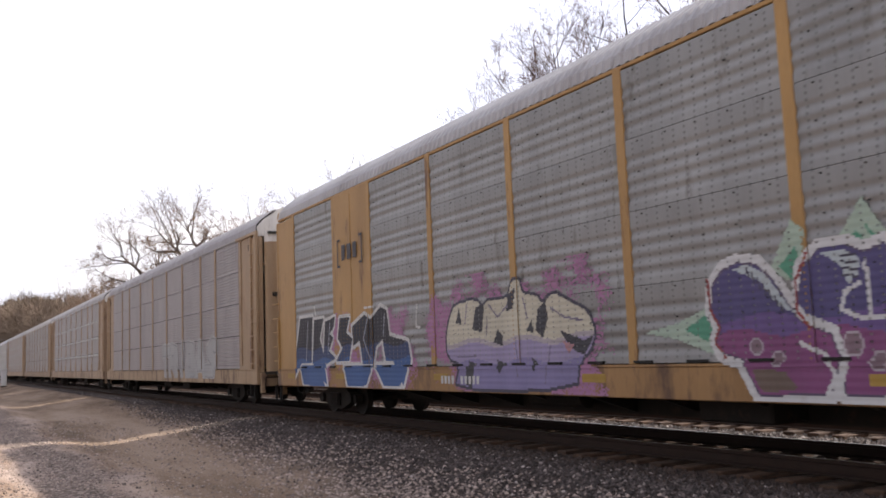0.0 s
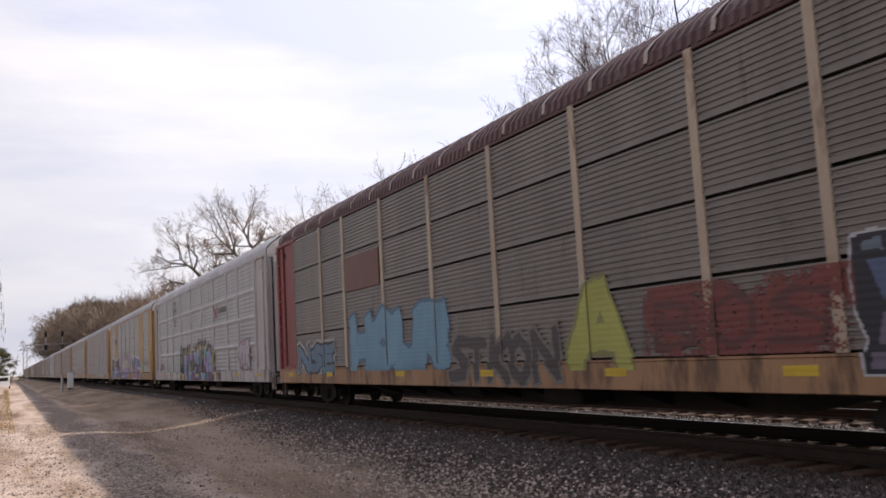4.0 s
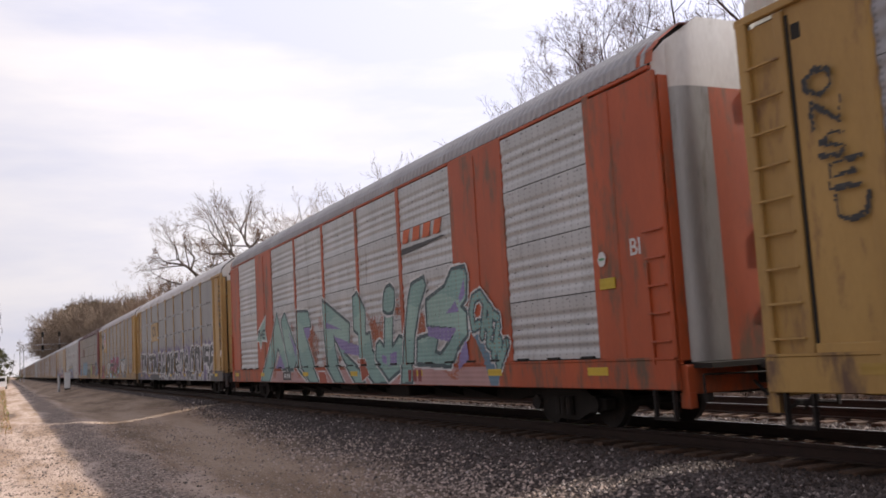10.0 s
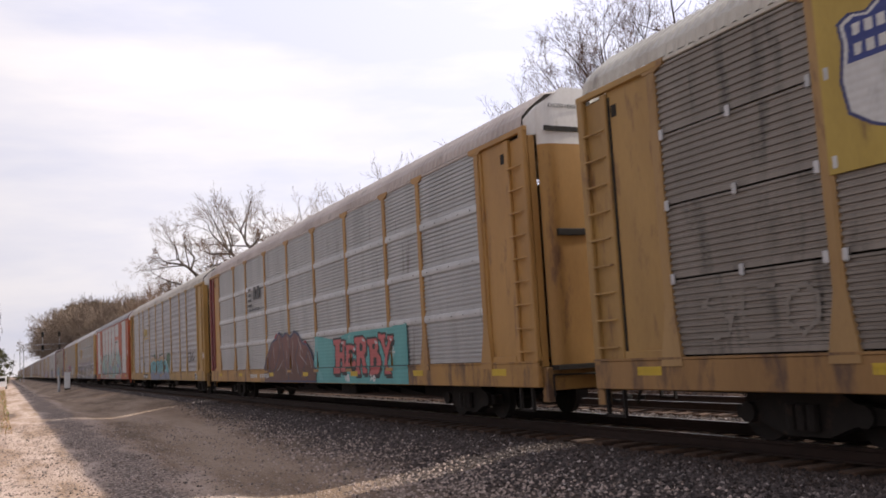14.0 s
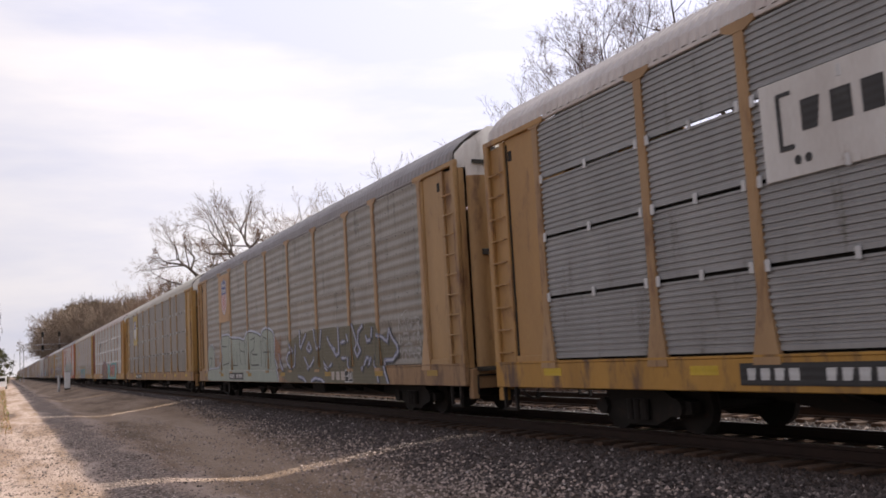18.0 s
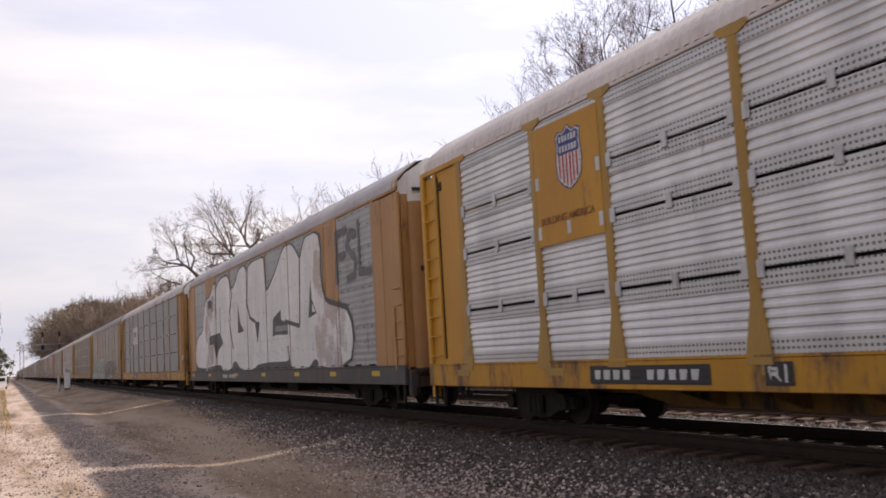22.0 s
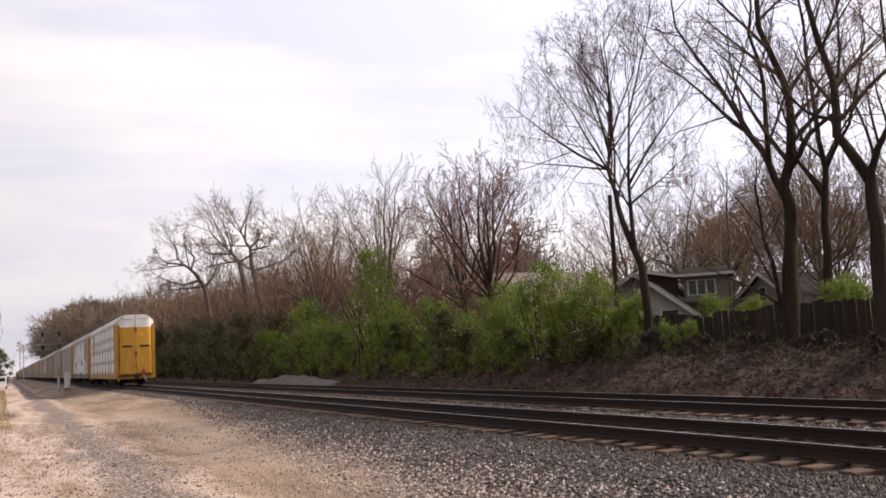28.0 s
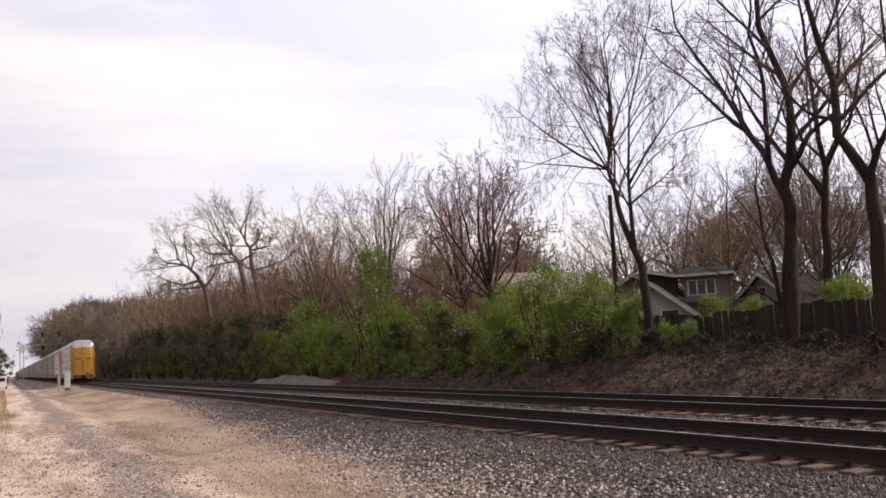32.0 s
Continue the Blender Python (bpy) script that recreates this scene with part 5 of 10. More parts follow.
for pts in ([(3.21, 1.47), (4.28, 1.44), (4.67, 1.31), (4.7, 0.85), (4.31, 0.8), (4.35, 0.46), (3.74, 0.4), (3.18, 0.73)], [(4.76, 1.41), (5.72, 1.44), (6.04, 1.3), (6.12, 1.09), (5.98, 0.84), (5.67, 0.66), (5.03, 0.71), (4.68, 0.85)], [(4.29, 0.75), (5.03, 0.73), (5.1, 0.4), (5.3, -0.05), (4.19, -0.03), (3.72, 0.3)], [(5.11, 0.67), (5.7, 0.65), (6, 0.43), (5.88, 0.08), (5.54, -0.06), (5.24, 0.18)]):
    pts = rounded(pts)
    cv.line((0.68, 0.68, 0.7), 0.2, pts + pts[:1]).poly(NAVY, pts)
    shade_purple(cv, NAVY, MAGENTA)
    cv.line((0.11, 0.08, 0.14), 0.022, pts + pts[:1])
for i in range(7):
    cv.line((0.5, 0.56, 0.6), 0.035, [(a + i * 0.1, b - i * 0.05) for a, b in [(4.17, 1.39), (4.3, 1.25)]], [(a + i * 0.07, b - i * 0.09) for a, b in [(5.65, 1.39), (5.88, 1.32)]])
cv.line((0.68, 0.68, 0.7), 0.07, [(3.65, 0.96), (3.81, 1.01), (4.49, 0.79), (5.09, 0.79)], [(4.49, 0.79), (4.43, 0.46)], [(5.05, 0.86), (5.04, 0.45)]).line((0.32, 0.05, 0.07), 0.03, [(3.68, 0.95), (3.83, 0.98), (4.49, 0.77), (5.06, 0.76)])
cv.line((0.5, 0.42, 0.5), 0.03, [(5.26, 0.45), (5.44, 0.55), (5.59, 0.44), (5.45, 0.34), (5.26, 0.45)], [(3.31, 0.48), (3.49, 0.57), (3.64, 0.48)], [(5.59, 1.1), (5.76, 1.12), (5.78, 0.98)])
for pts in (BUBBLE_2, BUBBLE_1):
    cv.line((0.68, 0.68, 0.7), 0.22, pts + pts[:1])
    cv.poly(NAVY, pts)
    shade_purple(cv, NAVY, MAGENTA)
    cv.line((0.11, 0.08, 0.14), 0.022, pts + pts[:1])
# striped highlight, red shadow lines, grey pebbles and the white loop
cv.poly((0.5, 0.56, 0.6), [(1.5, 1.5), (1.75, 1.52), (2.0, 1.4), (2.34, 0.96), (2.16, 1.02), (1.9, 1.34), (1.7, 1.42)])
for i in range(7):
    u, v = 1.74 + i * 0.075, 1.49 - i * 0.07
    cv.line((0.06, 0.055, 0.09), 0.026, [(u, v), (u + 0.02, v - 0.11)])
cv.poly((0.5, 0.56, 0.6), [(2.74, 1.54), (3.02, 1.56), (3.2, 1.44), (3.18, 1.28), (3.05, 1.2), (2.98, 1.4), (2.86, 1.48)])
for i in range(4):
    cv.line((0.06, 0.055, 0.09), 0.026, [(2.98, 1.5 - i * 0.07), (3.16, 1.48 - i * 0.07)])
cv.line((0.3, 0.05, 0.05), 0.035, [(1.12, 1.4), (1.14, 1.05), (1.26, 0.84), (1.18, 0.66), (1.34, 0.48)], [(2.58, 1.56), (2.42, 1.3), (2.4, 0.98), (2.55, 0.78)])
cv.line((0.68, 0.68, 0.7), 0.05, [(2.42, 0.62), (2.7, 0.5), (2.84, 0.3), (2.72, 0.08)], [(3.18, 1.2), (3.0, 1.12), (2.95, 0.95), (3.15, 0.86), (3.5, 0.84)], [(3.26, 1.4), (3.28, 0.9)])
cv.poly((0.17, 0.12, 0.1), [(1.74, 0.36), (2.2, 0.33), (2.36, 0.14), (1.91, 0.09), (1.8, 0.2)])
for u, v, r in ((1.8, 0.6, 0.1), (2.1, 0.47, 0.085), (3.05, 0.6, 0.13), (3.34, 0.42, 0.1)):
    ring = [(u + r * math.cos(q), v + r * math.sin(q)) for q in (0, 1.05, 2.1, 3.14, 4.2, 5.24)]
    cv.poly((0.24, 0.16, 0.2), ring)
    cv.line((0.5, 0.44, 0.5), 0.022, ring + ring[:1])
done()
cv, done = mural(12, 4.2, 2.0, 1.5, 2.1, "thin white tag")
cv.word("NSVHUL", 0.1, 0.1, 2.0, 0.45, [], DIM, None, 0.0, 0.02, 5)
done()
cv = Canvas(1.5, 0.9, 0.0125)
for pts in ([(0.2, 0.85), (0.06, 0.85), (0.06, 0.25), (0.2, 0.25)], [(1.3, 0.85), (1.44, 0.85), (1.44, 0.25), (1.3, 0.25)]):
    cv.line((0.05, 0.045, 0.06), 0.05, pts)
bars(cv, (0.05, 0.045, 0.06), 0.3, 0.38, 1.25, 0.72, 3)
lay_paint(12, "emblem", "dark bracketed emblem", 22.35, 3.15, cv)
sill_marks(12, 17.6, 1.6, False)
# car 11
cv, done = mural(11, 18.3, 9.0, 0.68, 3.0, "spiky purple, blue and orange graffiti with black outlines")
crown = [(0.13, -0.04), (0.04, 0.69), (0.14, 1.21), (0.44, 1.82), (0.9, 1.42), (1.35, 1.68), (1.62, 1.37), (1.79, 1.7), (2.05, 1.34), (2.51, 1.79), (2.72, 1.37), (3.11, 1.82), (3.33, 1.33), (3.64, 1.42), (4.01, 1.41), (4.19, 1.88), (4.37, 1.44), (4.65, 1.55), (4.96, 1.82)]
crown += [(5.12, 1.51), (5.45, 1.99), (5.64, 1.61), (5.88, 1.97), (5.96, 1.62), (6.35, 1.98), (6.49, 1.57), (6.68, 1.51), (7.02, 1.96), (7.4, 1.52), (7.64, 1.5), (7.86, 1.78), (7.96, 1.54), (8.24, 1.61), (8.35, 1.34), (8.57, 1.4), (8.79, 1.55)]
crown += [(8.76, 1.52), (8.92, 1.02), (9.28, 1.27), (8.99, 0.66), (9.24, 0.53), (8.8, -0.09)]
cv.poly(BLK, crown)
SAND, FERN, SKYB, MAUVE, PLUM, SLATE = (0.55, 0.43, 0.2), (0.1, 0.3, 0.04), (0.17, 0.36, 0.55), (0.33, 0.25, 0.52), (0.2, 0.05, 0.17), (0.14, 0.15, 0.17)
for tone, shapes in ((SAND, ([(1.61, 1.35), (1.77, 1.57), (2, 1.31), (1.81, 1.18)], [(2.47, 1.62), (2.66, 1.34), (2.38, 1.25)], [(3.07, 1.66), (3.33, 1.32), (3.02, 1.21)], [(4.12, 1.62), (4.46, 1.4), (4.23, 1.22), (4.02, 1.28)], [(4.94, 1.65), (5.1, 1.4), (4.86, 1.35)], [(5.41, 1.7), (5.59, 1.59), (5.49, 1.09), (5.29, 1.14)], [(5.8, 1.71), (6.07, 1.51), (5.83, 1.36), (5.64, 1.46)])),
                     (SAND, ([(7.01, 1.74), (7.4, 1.48), (7.15, 1.36), (7.14, 1.02), (7, 1.3)], [(7.89, 1.59), (8.08, 1.36), (7.91, 1.27), (7.82, 1.35)], [(6.31, 1.77), (6.47, 1.57), (6.3, 1.36)], [(0.46, 1.59), (0.89, 1.37), (0.6, 1.29)], [(3.41, 0.83), (3.57, 0.87), (3.53, 0.49), (3.31, 0.5)], [(6.31, 1.17), (6.44, 1.07), (6.27, 0.9)])),
                     ((0.55, 0.3, 0.03), ([(0.44, 0.39), (1.24, 0.11), (1.44, -0.02), (0.61, -0.01)], [(8.51, 1.31), (8.78, 1.42), (8.75, 1.04), (8.63, 1.1)], [(8.59, 1.2), (8.84, 0.96), (8.71, 0.37), (8.58, 0.67)], [(8.8, 0.66), (9.11, 0.94), (8.92, 0.3), (8.79, 0.01)], [(3.36, 0.03), (4.07, 0.04), (4.07, -0.03), (3.35, -0.04)], [(6.09, 0.04), (6.56, 0.04), (6.52, -0.03), (6.08, -0.04)])),
                     (FERN, ([(0.4, 1.12), (0.74, 1.18), (0.78, 0.79), (0.43, 0.8)], [(7.14, 1.33), (7.38, 1.35), (7.28, 1.05), (7.13, 1.02)], [(7.56, 0.98), (7.7, 1.02), (7.73, 0.74), (7.63, 0.72)], [(8.38, 1.05), (8.56, 1.05), (8.58, 0.77), (8.43, 0.74)], [(5.51, 1.35), (5.63, 1.32), (5.61, 0.78), (5.48, 0.83)], [(6.39, 1.51), (6.63, 1.56), (6.56, 1.33), (6.4, 1.29)], [(1.04, 1.45), (1.32, 1.46), (1.23, 1.25), (0.98, 1.3)], [(4.13, 0.85), (4.3, 0.87), (4.2, 0.66)], [(8.73, 0.96), (8.92, 0.73), (8.78, 0.52)])),
                     (MAUVE, ([(1.22, 1.23), (2.15, 1.18), (2.02, 0.71), (1.24, 0.8)], [(3, 1.25), (3.81, 1.32), (3.77, 1.02), (2.98, 0.89)], [(4.01, 1.2), (4.73, 1.29), (4.75, 0.76), (4.19, 0.94)], [(5.03, 1.01), (5.43, 0.8), (5.08, 0.7)], [(6.64, 1.52), (6.97, 1.46), (6.94, 0.99), (7.21, 0.71), (7.33, 1.32), (7.68, 1.24), (7.52, 0.74), (7.62, 0.41), (7.18, 0.42), (6.92, 0.73), (6.65, 0.74), (6.63, 1.1)], [(7.69, 1.33), (8.06, 1.24), (7.96, 0.93), (8.25, 0.96), (8.26, 0.83), (7.76, 0.77), (7.75, 0.69), (8.34, 0.79), (8.29, 0.59), (8.04, 0.52), (8.05, 0.38), (7.64, 0.45)])),
                     (SKYB, ([(4.65, 1.35), (5.28, 1.45), (5.24, 0.79), (4.98, 0.76)], [(1.33, 0.72), (1.85, 0.74), (2.07, 0.04), (1.57, -0.01)], [(2.78, 0.82), (3.11, 0.9), (3.12, 0.49), (3.27, -0.03), (2.84, 0), (2.61, 0.4)], [(4.22, 0.59), (4.61, 0.7), (4.61, 0.36), (5.02, 0.11), (4.36, 0.13)], [(5.84, 0.34), (6.96, 0.35), (6.79, 0.07), (5.96, 0.02)], [(6.64, 1.52), (6.97, 1.46), (6.93, 1.19), (6.64, 1.19)], [(7.33, 1.32), (7.68, 1.24), (7.6, 0.99), (7.28, 1.01)], [(8.05, 1.26), (8.28, 1.44), (8.28, 0.98), (8.01, 0.92)], [(8.08, 1), (8.46, 1.13), (8.46, 0.38), (8.11, 0.23)], [(8.52, 0.63), (8.68, 0.64), (8.68, 0.24), (8.53, 0.28)])),
                     (PLUM, ([(2.94, 0.37), (3.54, 0.45), (4.3, 0.17), (4.32, -0.05), (3.84, -0.05)], [(2.13, 0.4), (2.49, 0.51), (2.71, -0.01), (2.19, -0.02)], [(5.15, 0.66), (5.64, 0.68), (5.65, 0.42), (5.2, 0.45)], [(4.99, 0.16), (5.39, 0.35), (5.76, -0.03), (5.32, -0.06)], [(6.65, 0.7), (6.84, 0.47), (6.6, 0.43)], [(7.92, 0.33), (8.45, 0.41), (8.51, 0.09), (8.05, -0.08)], [(6.98, 0.26), (7.18, 0.13), (7.09, -0.04), (6.76, -0.04)])),
                     (SLATE, ([(5.66, 1.36), (6.18, 1.52), (6.16, 0.76), (6.34, 0.43), (5.87, 0.39), (5.76, 0.77)], [(7.19, 0.34), (7.66, 0.38), (7.81, 0.16), (7.63, -0.06), (7.27, -0.01)], [(2.16, 1.23), (2.44, 1.24), (2.41, 0.55), (2.11, 0.52)], [(2.56, 1.26), (2.98, 1.32), (2.83, 0.9), (2.57, 0.83)], [(3.64, 1.36), (4, 1.36), (3.88, 0.81), (3.66, 0.71)]))):
    for shape in shapes:
        cv.poly(tone, shape)
cv.line((0.6, 0.58, 0.62), 0.025, [(1.22, 1.23), (2.15, 1.18)], [(3, 1.25), (3.81, 1.32)], [(4.01, 1.22), (4.73, 1.3)], [(4.67, 1.36), (5.28, 1.46)], [(2.95, 0.38), (3.54, 0.46), (4.12, 0.42)], [(5.67, 1.37), (6.17, 1.52)], [(6.65, 1.53), (6.97, 1.47)], [(7.2, 0.41), (7.62, 0.4)], [(7.71, 1.33), (8.06, 1.24)], [(5.86, 0.34), (6.09, 0.36)], [(7.76, 0.77), (8.25, 0.83)])
done()
cv = Canvas(1.1, 1.35, 0.0125)
ring = [(0.55 + 0.42 * math.cos(a * 0.393), 0.75 + 0.55 * math.sin(a * 0.393)) for a in range(17)]
cv.line((0.07, 0.07, 0.08), 0.1, ring)
cv.rect((0.07, 0.07, 0.08), 0.4, 0.78, 0.7, 0.95)
bars(cv, (0.09, 0.09, 0.1), 0.25, 0.0, 0.85, 0.12, 4)
lay_paint(11, "emblem", "black oval emblem", 20.15, 3.5, cv)
cv = Canvas(2.7, 0.95, 0.0125)
cv.line((0.38, 0.03, 0.06), 0.1, [(0.08, 0.24), (0.36, 0.5), (0.7, 0.78)], [(0.08, 0.68), (0.36, 0.5), (0.66, 0.32)])
bars(cv, (0.06, 0.06, 0.075), 0.85, 0.46, 2.55, 0.68, 9, 0.06)
lay_paint(11, "emblem", "red cross mark beside dark bars", 9.15, 3.05, cv)
cv, done = mural(11, 25.3, 23.7, 1.16, 1.7, "thin red tag")
cv.word("USRCH", 0.1, 0.08, 1.5, 0.42, [], (0.3, 0.05, 0.09), None, 0.0, 0.025, 7)
done()
cv, done = mural(11, 4.75, 2.3, 1.12, 2.5, "white bubble letters with dark red outline")
fat = [[(0.35, 0.55), (0.42, 0.8), (0.65, 0.9), (0.85, 0.75)], [(0.6, 0.75), (0.55, 0.2)], [(1.05, 0.95), (0.95, 0.45), (1.1, 0.3), (1.2, 0.8)], [(1.45, 0.15), (1.45, 0.95), (1.75, 1.0), (1.85, 0.75), (1.5, 0.55), (1.85, 0.2)]]
cv.line((0.5, 0.48, 0.53), 0.46, *fat).line((0.2, 0.025, 0.045), 0.38, *fat).line((0.46, 0.44, 0.49), 0.26, *fat)
cv.line((0.16, 0.03, 0.04), 0.09, [(2.0, 0.75), (2.2, 0.6)], [(2.05, 0.45), (2.35, 0.4)])
done()
cv = Canvas(1.2, 0.35, 0.0125)
bars(cv, (0.16, 0.09, 0.09), 0.05, 0.02, 1.1, 0.33, 3)
lay_paint(11, "reporting_mark", "faded dark marks", 8.9, 0.7, cv)
sill_marks(11, 20.2, 2.1, False)
# car 10
for text, a, b, v0, v1, fills, out, outer, fat, seed, label in (
        ("NSE", 25.0, 21.4, 1.02, 1.7, [(1.3, (0.13, 0.22, 0.32))], BLK, DIM, 0.2, 2, "small dark blue graffiti"),
        ("HOUR", 20.1, 14.4, 1.1, 2.2, [(1.3, (0.17, 0.33, 0.45))], (0.09, 0.17, 0.27), None, 0.5, 3, "light blue graffiti letters"),
        ("STKON", 14.3, 10.1, 0.78, 1.6, [(1.3, (0.07, 0.06, 0.06))], (0.2, 0.18, 0.16), None, 0.18, 5, "dark brown graffiti"),
        ("A", 9.8, 8.3, 1.05, 2.15, [(1.3, (0.42, 0.42, 0.1))], (0.24, 0.24, 0.09), None, 0.34, 6, "yellow graffiti figure")):
    cv, done = mural(10, a + 0.2, b - 0.2, v0 - 0.1, v1 + 0.4, label)
    cv.word(text, 0.2, 0.12, a - b + 0.15, v1 - v0 + 0.1, fills, out, outer, fat, 0.06, seed)
    done()
cv, done = mural(10, 8.0, 4.3, 1.12, 2.1, "faded dark red graffiti ground")
cv.haze((0.19, 0.045, 0.038), 0.05, -0.3, 3.65, 0.95, 1.5, 3.0)
cv.word("BOS", 0.2, 0.1, 3.4, 0.8, [], (0.11, 0.035, 0.03), None, 0.0, 0.05, 7)
done()
cv, done = mural(10, 4.6, 0.5, 0.68, 2.4, "blue and black graffiti letters with white edge and a yellow block")
edge = [(0.26, 1.63), (0.51, 1.66), (1.03, 1.62), (1.16, 1.47), (1.28, 1.65), (1.58, 1.69), (1.86, 1.62), (2.31, 1.59), (2.34, 1.5), (2.63, 1.37), (2.8, 1.32), (3.09, 1.37), (3.05, 1.18), (3.34, 1.12), (3.73, 0.92), (3.69, 0.84), (3.4, 0.71), (3.38, 0.57), (3.4, 0.36), (3.25, 0.14), (2.91, 0.27), (2.64, 0.12), (2.48, 0.2), (2.23, 0.1), (2, 0.2), (1.65, 0.36), (1.26, 0.34), (1.19, 0.15), (0.95, 0.21), (0.3, 0.2), (0.29, 0.4), (0.36, 0.54), (0.24, 0.83), (0.21, 1.22)]
cv.line((0.5, 0.5, 0.52), 0.07, edge + edge[:1]).poly((0.022, 0.022, 0.032), edge)
for tone, shapes in (((0.14, 0.18, 0.23), ([(0.39, 1.57), (0.61, 1.6), (0.64, 1.46), (0.38, 1.48)], [(0.71, 1.6), (1.02, 1.57), (1.05, 1.43), (0.75, 1.45)], [(0.79, 1.38), (1.05, 1.37), (1.08, 0.85), (0.92, 0.81), (0.85, 1.05)], [(1.76, 1.57), (2.17, 1.53), (2.08, 1.42), (1.74, 1.43)], [(1.56, 0.79), (1.98, 0.8), (2.3, 0.5), (1.8, 0.47)])),
                     ((0.16, 0.14, 0.2), ([(0.56, 0.82), (0.93, 0.83), (0.88, 0.48), (0.46, 0.49)], [(0.4, 0.42), (0.87, 0.42), (0.85, 0.25), (0.38, 0.25)])),
                     ((0.08, 0.19, 0.34), ([(1.32, 1.55), (1.53, 1.63), (1.69, 1.57), (1.67, 1.44), (1.31, 1.44)], [(1.2, 1.36), (1.73, 1.36), (1.81, 1.25), (1.18, 1.26)], [(3.15, 1.1), (3.3, 1.11), (3.69, 0.9), (3.4, 0.71), (3.3, 0.49), (2.94, 0.53), (2.94, 0.87)])),
                     ((0.1, 0.13, 0.24), ([(1.96, 1.35), (2.63, 1.33), (2.54, 0.97), (1.92, 0.98)], [(0.42, 1.38), (0.68, 1.38), (0.79, 1), (0.58, 0.96)])),
                     ((0.2, 0.42, 0.35), ([(2.66, 1.22), (3.07, 1.32), (2.99, 1.07), (2.75, 0.96), (2.58, 0.97)],)), ((0.1, 0.2, 0.2), ([(1.07, 0.8), (1.42, 0.84), (1.62, 0.47), (1.08, 0.46)],)),
                     ((0.04, 0.07, 0.2), ([(1.95, 0.91), (2.53, 0.91), (3.02, 0.53), (3.36, 0.36), (3.22, 0.18), (2.72, 0.37), (2.52, 0.16), (2.21, 0.46)],)), ((0.42, 0.3, 0.03), ([(1.2, 1.26), (1.76, 1.24), (1.71, 0.85), (1.13, 0.87)],))):
    for shape in shapes:
        cv.poly(tone, shape)
cv.line((0.03, 0.03, 0.04), 0.03, [(1.27, 1.16), (1.42, 1.2), (1.47, 1.15), (1.61, 1.19), (1.7, 1.12)], [(1.25, 1), (1.64, 1.01)], [(1.04, 0.94), (1.08, 0.87), (1.9, 0.84)], [(2.61, 0.9), (2.77, 1.13)])
cv.line((0.5, 0.5, 0.54), 0.03, [(3.26, 1.1), (3.67, 0.9)], [(3.4, 0.71), (3.67, 0.88)], [(1.18, 1.4), (1.09, 0.85)], [(1.87, 1.33), (1.85, 0.82)], [(0.74, 1.38), (0.89, 0.53)], [(1.84, 0.78), (2.38, 0.42)], [(1.47, 0.79), (1.71, 0.45)], [(2.62, 0.94), (2.79, 0.96), (2.97, 0.58)], [(2.09, 0.9), (2.56, 0.5)])
cv.line((0.42, 0.36, 0.36), 0.05, [(3.37, 1.38), (3.58, 1.47), (3.68, 1.38), (3.85, 1.53), (3.95, 1.44)], [(3.48, 0.7), (3.7, 0.64), (3.97, 0.73), (3.98, 0.57)])
cv.haze((0.5, 0.46, 0.46), 3.3, 0.3, 3.7, 1.0, 0.35, 2.0)
done()
plate(10, 20.4, 17.95, 3.05, 3.95, (0.16, 0.06, 0.045))
# car 9
cv, done = mural(9, 25.6, 21.9, 0.68, 2.2, "red graffiti with rounded black letters and white glints")
body = [(3.54, 0.17), (3.36, 0.08), (1.47, 0.04)] + [(0.48, 0.05), (0.26, 0.8), (0.38, 0.92), (0.45, 1.07), (0.62, 1.15), (0.82, 1.14), (1.01, 1.07), (1.1, 1.14), (1.6, 1.17), (1.99, 1.18)] + [(2.52, 1.17), (3.07, 1.18), (3.25, 1.03), (3.26, 0.65), (3.14, 0.54), (3.46, 0.25)]
cv.line((0.4, 0.36, 0.36), 0.03, [(0.35, 0.93), (0.59, 1.15), (0.82, 1.16), (1.01, 1.07)], [(1.09, 1.17), (1.25, 1.2), (1.49, 1.2)], [(1.72, 1.23), (2.05, 1.21)], [(2.21, 1.22), (2.47, 1.21)])
cv.poly((0.36, 0.028, 0.045), body)
for shape in ([(0.48, 1.03), (0.63, 1.1), (0.82, 1.11), (0.97, 1.02), (1.03, 0.88), (1.02, 0.76), (1.13, 0.55), (1.18, 0.36), (1.11, 0.17), (0.82, 0.11), (0.63, 0.18), (0.58, 0.46), (0.53, 0.71)], [(1.18, 1.14), (1.67, 1.12), (1.68, 1), (1.65, 0.91), (1.33, 0.92), (1.35, 0.79), (1.61, 0.77), (1.61, 0.69), (1.42, 0.65), (1.44, 0.56), (1.72, 0.54), (1.78, 0.44), (1.71, 0.24), (1.33, 0.19), (1.27, 0.45), (1.22, 0.73), (1.18, 0.95)], [(1.89, 1.12), (2.02, 1.13), (2.01, 0.85), (2.39, 0.85), (2.37, 1.11), (2.45, 1.12), (2.44, 0.77), (2.5, 0.59), (2.41, 0.35), (2.29, 0.32), (2.33, 0.64), (2.16, 0.63), (2.06, 0.35), (2.16, 0.2), (1.93, 0.21), (1.99, 0.47), (1.92, 0.82)], [(2.59, 1.12), (3.11, 1.11), (3.23, 0.86), (3.18, 0.65), (2.99, 0.57), (3.13, 0.45), (3.35, 0.19), (3.1, 0.25), (2.88, 0.55), (2.77, 0.55), (2.86, 0.22), (2.67, 0.22), (2.61, 0.61)]):
    cv.poly((0.025, 0.02, 0.026), rounded(shape))
